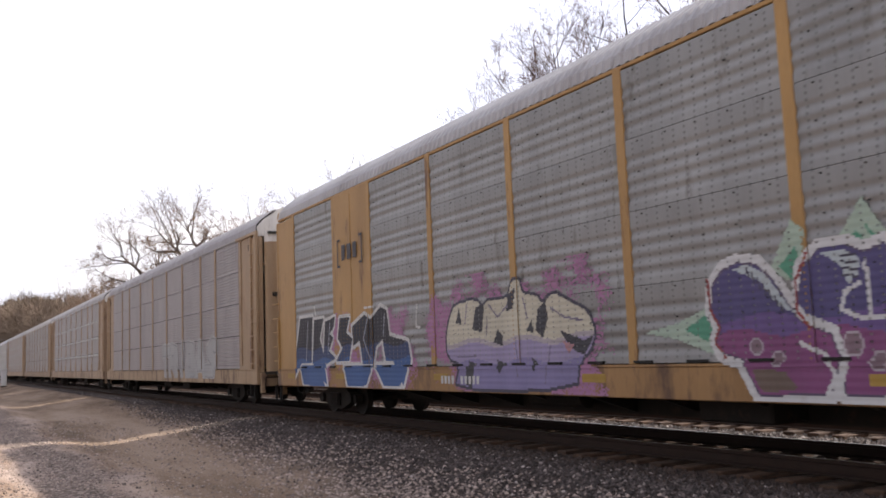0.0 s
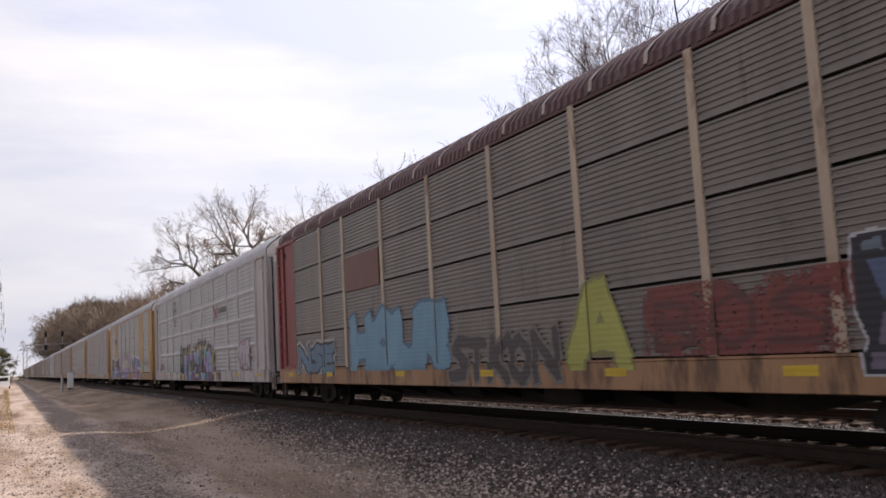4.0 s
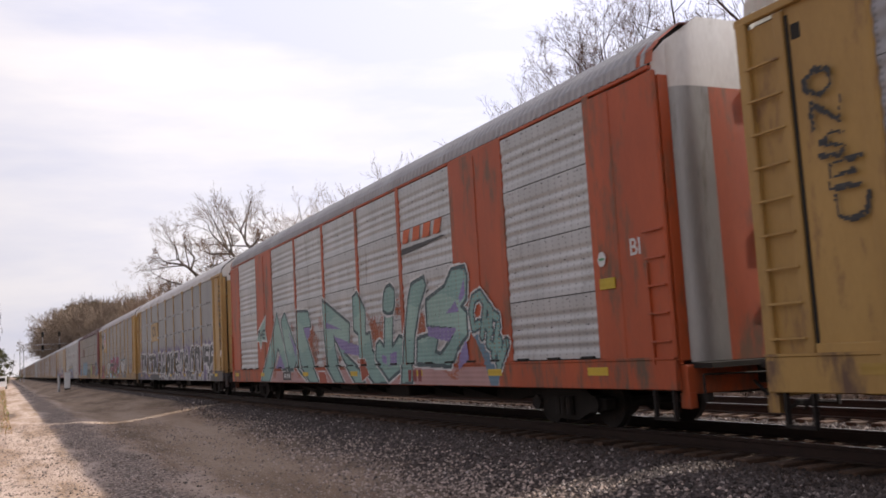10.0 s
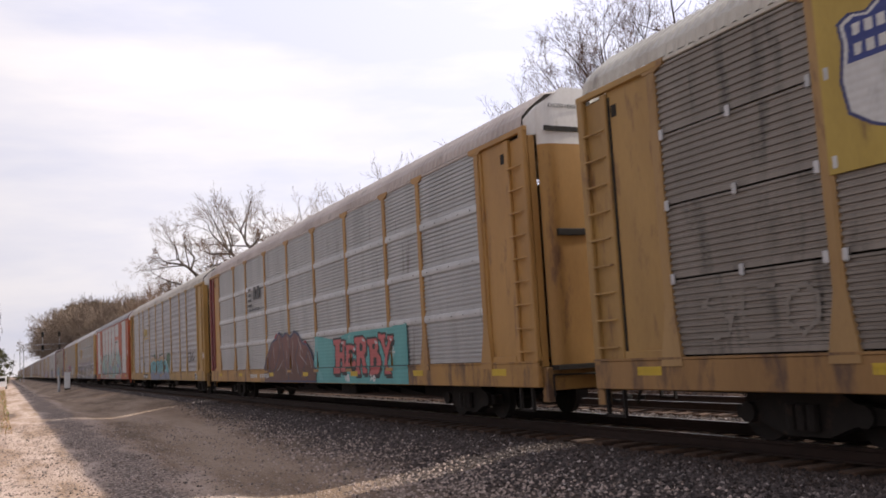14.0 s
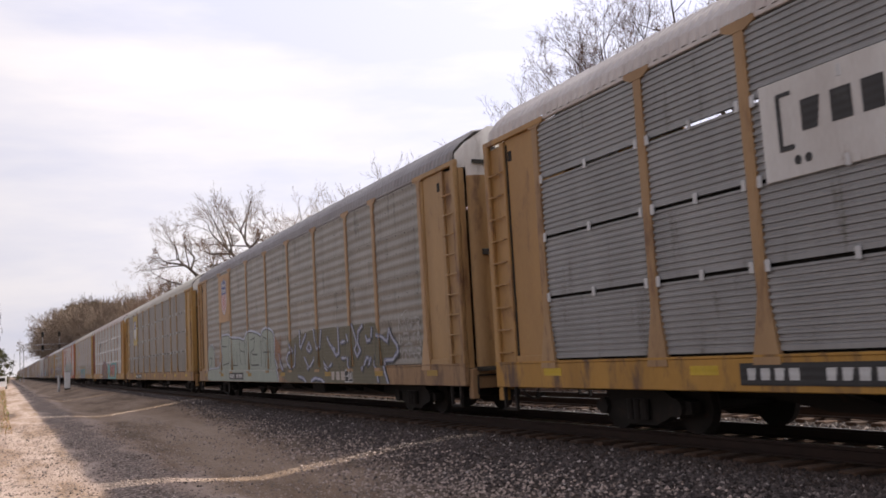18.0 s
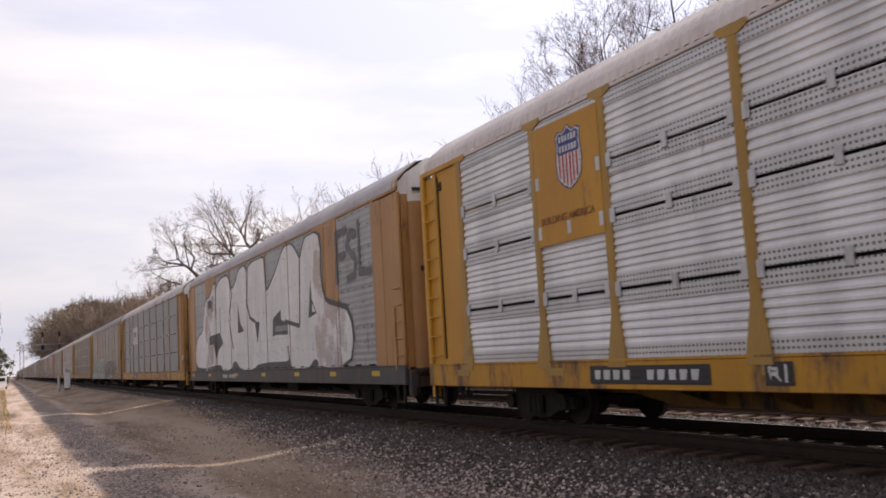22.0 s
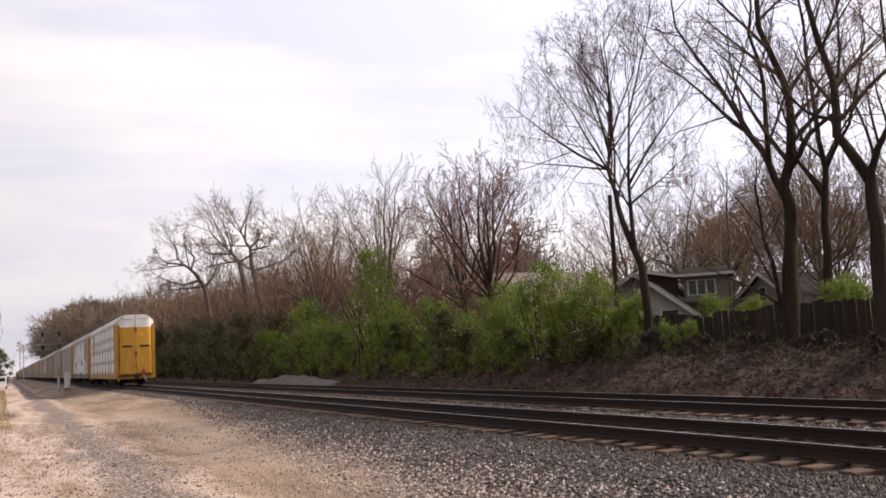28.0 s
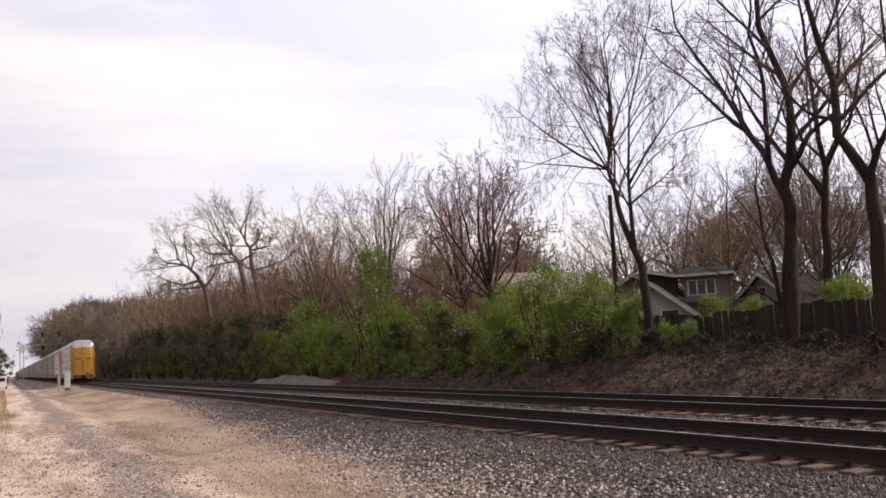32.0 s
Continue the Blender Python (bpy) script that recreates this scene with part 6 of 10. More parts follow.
for hole in ([(0.71, 0.9), (0.8, 0.87), (0.81, 0.8), (0.71, 0.8)], [(0.79, 0.48), (0.95, 0.47), (0.97, 0.36), (0.83, 0.34)], [(2.79, 0.93), (2.92, 0.91), (2.85, 0.75), (2.74, 0.79)]):
    cv.poly((0.3, 0.04, 0.06), hole)
cv.line((0.55, 0.52, 0.54), 0.03, [(0.53, 0.98), (0.6, 1), (0.55, 0.86), (0.61, 0.91)], [(0.89, 1.04), (0.97, 0.91)], [(0.59, 0.61), (0.58, 0.32), (0.73, 0.16)], [(1.08, 0.55), (1.13, 0.45)], [(1.23, 0.61), (1.28, 0.29), (1.38, 0.22)], [(1.44, 1.07), (1.59, 1.1), (1.66, 1.03)], [(1.37, 0.72), (1.49, 0.75), (1.57, 0.7)], [(1.73, 0.84), (1.75, 0.64)], [(1.59, 0.5), (1.75, 0.53), (1.78, 0.44)], [(1.89, 1.1), (1.85, 1.01), (1.95, 0.82)], [(2.16, 0.63), (2.16, 0.52)], [(2.59, 1.12), (2.59, 0.88)], [(2.74, 0.77), (2.89, 0.87)], [(3.05, 1.1), (3.16, 0.93)], [(2.46, 0.5), (2.47, 0.35)], [(3.22, 0.38), (3.35, 0.19)])
cv.line((0.7, 0.68, 0.7), 0.1, [(1.29, 1.03), (1.31, 0.99)], [(2.26, 1.04), (2.28, 1)], [(2.75, 0.37), (2.79, 0.32)], [(1.04, 0.7), (1.07, 0.68)], [(1.03, 0.25), (1.05, 0.22)])
done()
cv, done = mural(9, 20.6, 17.4, 0.9, 2.4, "chalky white graffiti letters")
chalk = [(0.35, 0.87), (0.67, 1.06), (1.27, 1.14), (2.7, 1.12), (2.92, 0.85), (2.86, 0.34), (2.18, 0.2), (0.69, 0.2), (0.44, 0.55)]
cv.line((0.05, 0.047, 0.045), 0.09, chalk + chalk[:1]).poly((0.5, 0.49, 0.48), chalk)
cv.line((0.06, 0.055, 0.05), 0.05, [(1.06, 0.94), (1.01, 0.27)], [(1.41, 0.84), (1.27, 0.46), (1.54, 0.46)], [(1.81, 0.94), (1.77, 0.26)], [(2.11, 0.96), (1.98, 0.59), (2.22, 0.55)], [(2.47, 0.98), (2.38, 0.29)], [(0.87, 0.63), (1.29, 0.63)], [(2.67, 0.93), (2.68, 0.43)])
cv.haze((0.3, 0.27, 0.25), 0.1, 0.0, 3.1, 1.2, 0.25, 5.0)
done()
cv, done = mural(9, 17.9, 8.9, 0.68, 3.0, "large magenta graffiti with black shadow and pale blue edge")
ICE, WINE, ROSE, MOSS = (0.3, 0.55, 0.68), (0.2, 0.03, 0.08), (0.3, 0.045, 0.13), (0.22, 0.25, 0.05)
cv.poly(ICE, [(0.29, 1.45), (1.02, 1.78), (1.42, 1.69), (2.77, 1.6), (2.91, 1.81), (4.28, 1.78), (4.43, 1.5), (4.64, 1.55), (4.8, 1.7), (5.23, 1.78), (7.08, 1.77), (7.2, 1.7), (7.15, 1.14), (7.02, 0.56), (7.16, 0.55), (6.54, 0.42), (6.71, 0.1), (1.21, 0.07), (0.24, 0.27), (0.56, 0.48), (0.19, 0.7)])
cv.poly(BLK, [(0.42, 1.41), (0.87, 1.71), (2.79, 1.56), (2.87, 1.81), (4.33, 1.75), (4.35, 1.3), (4.63, 1.45), (4.83, 1.64), (5.24, 1.67), (5.29, 1.83), (7.06, 1.73), (7.03, 0.96), (6.91, 0.58), (6.25, 0.77), (6.02, 0.42), (6.53, 0.42), (6.53, 0.09), (1.73, 0.07), (1.77, 0.41), (1.17, 0.33), (0.84, 0.43), (0.46, 0.63), (0.52, 1.25)])
for shape in ([(0.49, 1.39), (0.86, 1.67), (2.74, 1.53), (2.76, 1.3), (1.1, 1.32), (0.59, 1.27)], [(2.91, 1.78), (4.27, 1.73), (4.3, 1.34), (3.9, 1.24), (3.39, 1.26), (3.05, 1.12), (2.87, 1.31)], [(4.67, 1.44), (4.85, 1.61), (5.22, 1.64), (5.3, 1.8), (7.02, 1.71), (6.98, 0.97), (6.85, 0.9), (6.06, 0.99), (5.55, 1.14), (4.65, 1.22)]):
    cv.poly(ROSE, shape)
for shape in ([(0.54, 0.9), (0.85, 1.05), (2.9, 1.01), (2.96, 0.69), (1.81, 0.65), (1.29, 0.71), (0.7, 0.63)], [(3.01, 1.02), (4.46, 1.16), (5.56, 1.16), (5.77, 0.94), (6.02, 0.58), (5.99, 0.47), (5.07, 0.54), (4.48, 0.46), (3.4, 0.55), (2.96, 0.64)], [(1.84, 0.42), (2.97, 0.5), (2.48, 0.09), (1.86, 0.08)], [(5.23, 0.4), (6.41, 0.42), (6.47, 0.1), (5.95, 0.1)]):
    cv.poly(WINE, shape)
cv.poly(WINE, [(2.87, 1.46), (4.31, 1.46), (4.3, 1.34), (3.9, 1.24), (3.39, 1.26), (3.05, 1.12)]).poly(WINE, [(4.66, 1.32), (7.02, 1.22), (6.98, 0.97), (6.85, 0.9), (6.06, 0.99), (5.55, 1.14), (4.65, 1.22)]).poly((0.14, 0.025, 0.06), [(5.48, 0.58), (5.76, 0.94), (6.01, 0.59)])
for black, moss, blue in (([(2.4, 0.07), (2.82, 0.42), (3.4, 0.57), (4.11, 0.5), (4.42, 0.31), (4.48, 0.08)], [(2.69, 0.07), (3.14, 0.34), (3.69, 0.4), (4.18, 0.29), (4.35, 0.08)], [(3, 0.08), (3.57, 0.25), (4.05, 0.19), (4.22, 0.08)]), ([(4.48, 0.08), (4.62, 0.38), (5.06, 0.45), (5.47, 0.38), (5.89, 0.09)], [(4.6, 0.08), (4.86, 0.29), (5.29, 0.31), (5.59, 0.09)], [(4.8, 0.09), (5.02, 0.16), (5.27, 0.09)]),
                          ([(6.15, 0.98), (6.93, 0.87), (6.9, 0.58), (6.31, 0.76)], [(6.29, 0.86), (6.88, 0.78), (6.83, 0.68), (6.38, 0.77)], [(6.24, 0.74), (7.14, 0.55), (7.08, 0.45), (6.41, 0.47)]), ([(0.51, 0.67), (1.29, 0.69), (1.8, 0.63), (1.38, 0.36), (0.87, 0.43)], [(0.86, 0.61), (1.74, 0.63), (1.39, 0.42), (0.99, 0.47)], [(0.34, 0.48), (0.7, 0.42), (1.24, 0.33), (1.76, 0.31), (1.73, 0.08), (1.21, 0.08)])):
    cv.poly(BLK, rounded(black)).poly(MOSS, rounded(moss)).poly(ICE, blue)
cv.line((0.66, 0.6, 0.62), 0.045, [(0.96, 1.3), (1.89, 1.32), (2.67, 1.28)], [(1.16, 0.74), (1.84, 0.91), (2.86, 0.95), (3.1, 1.1)], [(3.3, 0.59), (3.81, 0.56), (4.18, 0.45)], [(4.58, 0.75), (5.25, 0.66), (5.27, 0.51)], [(5.26, 0.41), (5.61, 0.35), (5.89, 0.1)], [(6.2, 0.99), (6.86, 0.89)], [(3.39, 1.24), (3.9, 1.23), (4.28, 1.35)], [(1.96, 0.43), (2.29, 0.59)])
cv.line((0.1, 0.02, 0.04), 0.03, [(1.8, 1.59), (1.8, 1.38)], [(3.68, 1.75), (3.64, 1.28)], [(4.96, 1.59), (4.89, 1.22)], [(6.5, 1.69), (6.43, 1)], [(4.27, 1.15), (4.38, 0.53)], [(2.81, 0.97), (2.76, 0.64)])
done()
cv, done = mural(9, 10.1, 5.3, 0.68, 2.9, "white letters with black and pale blue outline")
edge = [(0.64, 1.07), (0.72, 1.44), (1.07, 1.63), (1.18, 1.6), (1.23, 1.43), (1.65, 1.54), (1.8, 1.56), (1.96, 1.47), (2.1, 1.26), (2.24, 1.27), (2.26, 1.43), (2.66, 1.6), (2.77, 1.47), (2.91, 1.47), (3.07, 1.73), (3.26, 1.75), (3.29, 1.41), (3.48, 1.41)]
edge += [(3.75, 1.71), (3.9, 1.64), (3.9, 1.1), (4, 0.8), (4.18, 0.77), (4.22, 0.35), (4.28, 0.04), (4.07, 0.04), (3.86, 0.19), (3.66, 0.07), (3.43, 0.22), (2.93, 0.28), (2.69, 0.09), (2.31, 0.19), (2.23, 0.06), (1.84, 0.22), (1.41, 0.19), (1.29, 0.05), (0.83, 0.43), (0.86, 0.66), (0.94, 0.69), (0.84, 1.03)]
cv.poly((0.13, 0.3, 0.46), edge)
cv.poly(BLK, [(a + (2.35 - a) * 0.045, b + (0.9 - b) * 0.07) for a, b in edge])
for shape in ([(0.94, 1.42), (1.05, 1.49), (1.26, 1.27), (1.3, 1.1), (1.38, 1.23), (1.49, 1.35), (1.67, 1.36), (1.6, 1.18), (1.42, 1.03), (1.64, 0.92), (1.7, 0.64), (1.55, 0.54), (1.48, 0.74), (1.36, 0.55), (1.3, 0.26), (1.18, 0.41), (1.26, 0.55), (1.21, 0.88), (1.14, 1.14), (0.95, 1.22)], [(1.77, 1.4), (1.92, 1.26), (2.12, 1.09), (2.04, 0.75), (2.08, 0.34), (1.92, 0.22), (1.81, 0.41), (1.71, 0.67), (1.79, 0.76), (1.73, 1.08)], [(2.34, 1.4), (2.54, 1.41), (2.73, 1.17), (2.68, 0.82), (2.6, 0.61), (2.67, 0.31), (2.55, 0.28), (2.42, 0.59), (2.13, 0.69), (2.29, 0.9), (2.28, 1.08)],
              [(2.69, 1.44), (2.96, 1.43), (2.95, 1.22), (2.95, 0.9), (3.08, 0.93), (3.17, 1.53), (3.31, 1.34), (3.26, 0.97), (3.4, 0.85), (3.27, 0.45), (3.1, 0.3), (2.96, 0.54), (2.73, 0.51), (2.63, 0.61), (2.74, 0.67), (2.98, 0.69), (3.1, 0.57), (3.19, 0.71), (2.89, 0.83), (2.72, 0.87), (2.88, 1.19)], [(3.51, 1.45), (3.78, 1.52), (3.83, 1.16), (3.92, 0.71), (4.01, 0.57), (4.11, 0.65), (4.18, 0.62), (4.11, 0.4), (3.9, 0.49), (3.73, 0.64), (3.44, 0.67), (3.38, 0.56), (3.33, 0.71), (3.45, 1.13)], [(3.46, 0.5), (3.67, 0.44), (3.64, 0.24), (3.5, 0.39)], [(4.02, 0.38), (4.16, 0.27), (4.1, 0.21)], [(2.05, 0.44), (2.27, 0.32), (2.23, 0.26), (2.07, 0.35)]):
    cv.poly((0.7, 0.69, 0.7), shape)
for hole in ([(1.88, 1.02), (1.97, 0.98), (1.99, 0.75), (1.85, 0.75)], [(2.39, 1.01), (2.55, 1.04), (2.54, 0.82), (2.38, 0.76)], [(3.54, 1.06), (3.63, 1.17), (3.67, 0.83), (3.51, 0.81)]):
    cv.poly((0.1, 0.12, 0.15), hole)
cv.line((0.4, 0.4, 0.44), 0.03, [(1.1, 1.34), (1.27, 1.1), (1.47, 0.64)], [(1.91, 1.19), (1.97, 0.63)], [(2.52, 1.34), (2.62, 1.03)], [(3.68, 1.4), (3.74, 0.69)])
done()
plate(9, 22.56, 20.64, 3.0, 4.96, OCHRE, label="yellow emblem plate")
shield(9, 22.33, 1.44, 3.28, 1.64)
lettering(9, "We will", 25.3, 4.25, 0.74, (0.05, 0.045, 0.045), stretch=1.06)
lettering(9, "deliver", 25.25, 3.34, 0.7, (0.05, 0.045, 0.045), stretch=1.14)
sill_marks(9, 21.4, 2.7)
cv, done = mural(9, 3.6, 2.2, 1.3, 1.9, "faint red tag")
cv.word("OOO", 0.05, 0.08, 1.35, 0.45, [], (0.2, 0.08, 0.08), None, 0.0, 0.03, 7)
done()
# car 8
cv, done = mural(8, 26.0, 1.7, 0.68, 2.9, "long black and white graffiti with purple edges")
VIOLET = (0.19, 0.15, 0.29)
cv.haze(VIOLET, 0.1, 0.6, 24.3, 2.15, 0.25, 9.0)
cv.haze(VIOLET, 0.1, 0.0, 24.3, 1.7, 0.6, 4.0)
faces = [[(0.4, 1.58), (1.92, 1.58), (1.88, 1.28), (1.37, 1.28), (1.44, 0.54), (0.91, 0.55), (0.89, 1.28), (0.36, 1.26)], [(1.73, 0.59), (2.13, 1.52), (2.62, 1.54), (3, 0.52), (2.53, 0.47), (2.48, 0.86), (2.26, 0.84), (2.17, 0.53)], [(3.18, 1.51), (3.92, 1.61), (3.81, 1.16), (4.14, 1.5), (4.47, 1.48), (4.03, 1), (4.77, 0.44), (4.18, 0.45), (3.78, 0.91), (3.77, 0.46), (3.36, 0.46)], [(4.47, 1.43), (6.29, 1.49), (6.26, 1.24), (5.54, 1.19), (5.97, 0.47), (5.35, 0.43), (5.13, 1.12), (4.49, 1.11)],
         [(6.33, 1.36), (6.87, 1.45), (7.07, 1.39), (7.75, 0.44), (7.16, 0.43), (7.03, 0.71), (6.69, 0.68), (6.57, 0.44), (6.03, 0.47)], [(7.93, 1.41), (8.61, 1.55), (9.09, 1.4), (9.12, 1.09), (8.87, 0.95), (9.21, 0.79), (9.04, 0.45), (8.45, 0.39), (7.95, 0.44), (8.42, 1.21)], [(9.49, 1.37), (10.22, 1.48), (9.8, 0.7), (10.74, 0.87), (10.83, 0.73), (10.57, 0.39), (9.33, 0.4), (9.73, 1.12)], [(10.98, 1.04), (11.3, 1.35), (11.97, 1.45), (12.38, 1.19), (12.37, 0.78), (12, 0.37), (11.42, 0.04), (11.24, 0.14), (10.93, 0.59)],
         [(12.51, 1.39), (13.08, 1.45), (12.81, 0.93), (13.38, 1.33), (13.71, 1.33), (13.2, 0.74), (13.61, 0.34), (13.77, 0.06), (13.16, 0.13), (12.55, 0.42), (12.58, 0.94)],
         [(13.7, 0.93), (13.94, 1.4), (14.92, 1.42), (14.76, 1.13), (14.23, 1.14), (14.23, 0.93), (14.43, 0.85), (14.82, 1.01), (15.15, 0.89), (15.25, 0.81), (14.7, 0.79), (13.97, 0.69), (14.49, 0.59), (14.95, 0.32), (14.36, 0.35), (13.72, 0.64)], [(15.54, 1.29), (15.87, 1.45), (16.04, 1.41), (16.01, 1.23), (15.75, 1.02), (15.58, 0.66), (15.46, 0.66), (15.64, 1.07)], [(16.11, 1.38), (16.27, 1.44), (16.71, 1.46), (16.61, 1.23), (16.29, 1.03), (16.65, 0.97), (16.61, 0.43), (16.33, 0.46), (16.12, 0.58), (16.31, 0.59), (16.4, 0.72), (16.26, 0.77), (16.14, 0.71), (16.03, 1.05), (16.13, 1.24)], [(17.1, 1.26), (17.5, 1.6), (17.69, 1.39), (17.81, 1.34), (17.87, 1.18), (17.88, 0.92), (17.47, 0.68), (17.27, 0.54), (16.82, 0.66), (16.78, 0.81), (16.9, 1.02), (17.28, 1.14), (17.42, 1.27), (17.15, 1.19)]]
faces += [[(18.29, 0.57), (18.38, 0.99), (18.61, 1.42), (18.94, 1.58), (19.5, 1.58), (19.56, 1.5), (19.69, 1.41), (19.53, 1.29), (18.9, 1.27), (18.68, 1.08), (18.62, 0.82), (18.54, 0.38), (19.51, 0.4), (19.48, 0.05), (18.33, 0.06)], [(18.84, 1.16), (19.1, 1.23), (19.52, 1.21), (19.57, 1.08), (19.44, 0.78), (19.39, 0.54), (19.21, 0.4), (19.22, 0.68), (19.35, 0.94), (19.12, 1.01), (18.83, 1.07)], [(19.72, 1.23), (19.85, 1.51), (20.22, 1.6), (20.51, 1.49), (20.79, 1.56), (20.89, 1.5), (20.74, 1.16), (20.55, 0.92), (20.39, 1.03), (19.89, 0.96), (20, 0.86), (20.08, 0.47), (19.87, 0.35), (19.61, 0.62)], [(20.94, 1.4), (21.11, 1.42), (21.04, 1.12), (20.91, 0.64), (21.05, 0.34), (20.87, 0.37), (20.64, 0.52), (20.63, 0.77), (20.84, 1.16)],
          [(21.68, 1.49), (21.92, 1.57), (22.1, 1.53), (21.98, 1.2), (21.85, 0.98), (21.75, 0.65), (21.78, 0.38), (21.57, 0.39), (21.49, 0.63), (21.57, 1), (21.68, 1.25)], [(22.13, 1.36), (22.35, 1.51), (22.86, 1.52), (23, 1.42), (23.2, 1.51), (23.2, 1.35), (23.03, 1.25), (22.98, 1.15), (22.37, 1.31), (22.29, 1.07), (22.52, 1.07), (23.01, 1.06), (23.04, 0.92), (22.98, 0.63), (22.73, 0.64), (22.71, 0.8), (22.26, 0.82), (22.02, 0.77), (21.92, 0.89), (22.06, 1.14)], [(23.36, 1.41), (23.72, 1.54), (24.06, 1.54), (24, 1.3), (23.6, 1.27), (23.51, 1.03), (23.97, 1.04), (23.91, 0.81), (23.41, 0.73), (23.12, 0.44), (23.03, 0.61), (23.25, 0.95)]]
for f in faces:
    cv.line(WHT, 0.2, f + f[:1])
for f in faces:
    low = min(v for u, v in f)
    cv.poly((0.5, 0.5, 0.52), [(u + 0.2, v - 0.08) for u, v in f])
    drop = [(u, v) for u, v in f if v < low + 0.25]
    for u, v in drop[:2]:
        cv.line(WHT, 0.07, [(u - 0.1, v), (u + 0.05, -0.02)])
for f in faces:
    cv.poly((0.035, 0.035, 0.04), f)
    cv.line((0.1, 0.1, 0.11), 0.03, f + f[:1])
for hole in ([(17.14, 0.82), (17.31, 0.88), (17.44, 0.8), (17.31, 0.66)], [(17.24, 1.26), (17.4, 1.34), (17.8, 1.31), (17.68, 1.21)], [(8.4, 1.07), (8.69, 1.1), (8.7, 0.96), (8.41, 0.94)], [(8.51, 0.78), (8.81, 0.79), (8.79, 0.62), (8.51, 0.61)], [(11.82, 1.05), (11.97, 0.8), (11.87, 0.67), (11.5, 0.67)], [(20.08, 1.2), (20.43, 1.25), (20.33, 1.03), (20.05, 1.01)], [(22.37, 1.28), (22.9, 1.27), (22.94, 1.08), (22.34, 1.09)], [(22.26, 0.78), (22.71, 0.79), (22.69, 0.48), (22.35, 0.44)]):
    cv.poly((0.56, 0.55, 0.58), hole)
cv.rect((0.06, 0.06, 0.068), 5.2, 0.0, 9.2, 0.3)
cv.word("IAVTIAVNIAVTIAVIT", 9.5, 0.0, 23.9, 0.3, [], (0.46, 0.46, 0.47), None, 0.0, 0.05, 33)
done()
plate(8, 20.5, 17.9, 2.95, 4.02, (0.5, 0.33, 0.12))
cv = Canvas(1.8, 0.8, 0.0125)
cv.line((0.05, 0.04, 0.04), 0.12, [(0.75, 0.62), (0.35, 0.62), (0.2, 0.5), (0.2, 0.28), (0.35, 0.15), (0.75, 0.15), (0.88, 0.3), (0.95, 0.66), (1.08, 0.62), (1.3, 0.18), (1.45, 0.16), (1.6, 0.68)])
lay_paint(8, "emblem", "dark winding line emblem", 20.1, 3.15, cv, -PANEL_X - 0.035)
sill_marks(8, 17.6, 2.4, False)
cv, done = mural(8, 0.66, 0.1, 1.9, 4.8, "black vertical tag")
for i in range(7):
    cv.word("SERKUBO"[i], 0.08, 0.1 + i * 0.39, 0.46, 0.4 + i * 0.39, [], BLK, None, 0.0, 0.03, i)
done()
# car 7
cv, done = mural(7, 22.6, 4.4, 0.68, 3.45, "large mint green graffiti with purple shading and white edge")
cv.rect((0.46, 0.26, 0.25), 0.8, 0.0, 17.6, 0.36)
cv.haze((0.36, 0.1, 0.04), 1.5, 0.4, 16.5, 2.0, 0.2, 3.0)
MINT, MINT2, PURP = (0.31, 0.47, 0.42), (0.23, 0.39, 0.36), (0.25, 0.2, 0.42)

def letter(cv, pts, color, shine):
    """An outlined spray-can letter with a paler top."""
    ring = pts + pts[:1]
    cv.line(WHT, 0.2, ring).line((0.05, 0.09, 0.1), 0.115, ring).poly(color, pts)
    body = cv.c == cv.ink(color)
    cv.c[body & (cv.v + 0.08 * np.sin(cv.u * 5) > 0.95) & (cv.v < 1.75 + 0.1 * np.sin(cv.u * 3))] = cv.ink(shine)
    cv.line((0.05, 0.09, 0.1), 0.05, ring)


letter(cv, [(0.38, 0), (1.9, 1.35), (2.58, 2.23), (3.84, 0.39), (3.23, 0.4), (2.6, 1.11), (1.99, 0.41), (1.5, 0)], MINT2, MINT)
letter(cv, [(3.08, 1.93), (3.51, 2.18), (4.72, 1.03), (6.26, 0.37), (6.66, 0), (6.06, 0), (4.98, 0.38), (4.67, 0.64), (4.42, 0.39), (3.84, 0.39), (3.44, 1.08)], MINT2, MINT)
letter(cv, [(4.87, 2.13), (6.03, 2.07), (6.28, 1.61), (5.54, 1.61), (6.56, 0.36), (6.95, 0), (6.15, 0), (5.17, 0.51), (4.81, 1.16)], MINT2, MINT)
letter(cv, [(7.45, 2.29), (9.65, 1.52), (9.52, 0.85), (9.1, 0.78), (10.34, 0.33), (10.69, 0.02), (9.99, 0), (9.02, 0.66), (8.32, 1.29), (8.4, 0.9), (8.69, 0.34), (9.11, 0), (8.4, 0), (7.7, 0.47), (7.55, 1.39)], MINT2, MINT)
letter(cv, [(9.95, 2.17), (10.29, 2.28), (10.83, 1.8), (10.79, 1.19), (11.1, 1.22), (11.21, 0.79), (12.07, 0.31), (12.27, 0.03), (11.33, 0), (10.73, 0.33), (10.67, 0.57), (10.31, 0.61), (10.31, 1.22), (9.95, 1.35)], MINT2, MINT)
letter(cv, [(12.15, 1.61), (12.64, 1.63), (12.49, 0.83), (12.95, 1.07), (13.23, 1.01), (13.18, 0.38), (12.28, 0.09), (11.42, 0.6), (11.5, 0.92), (11.73, 1.0), (12.0, 0.85)], MINT2, MINT)
letter(cv, [(12.05, 1.85), (12.14, 2.11), (12.32, 2.25), (12.56, 2.26), (12.78, 2.12), (12.78, 1.86), (12.64, 1.65), (12.32, 1.62), (12.05, 1.71)], MINT2, MINT)
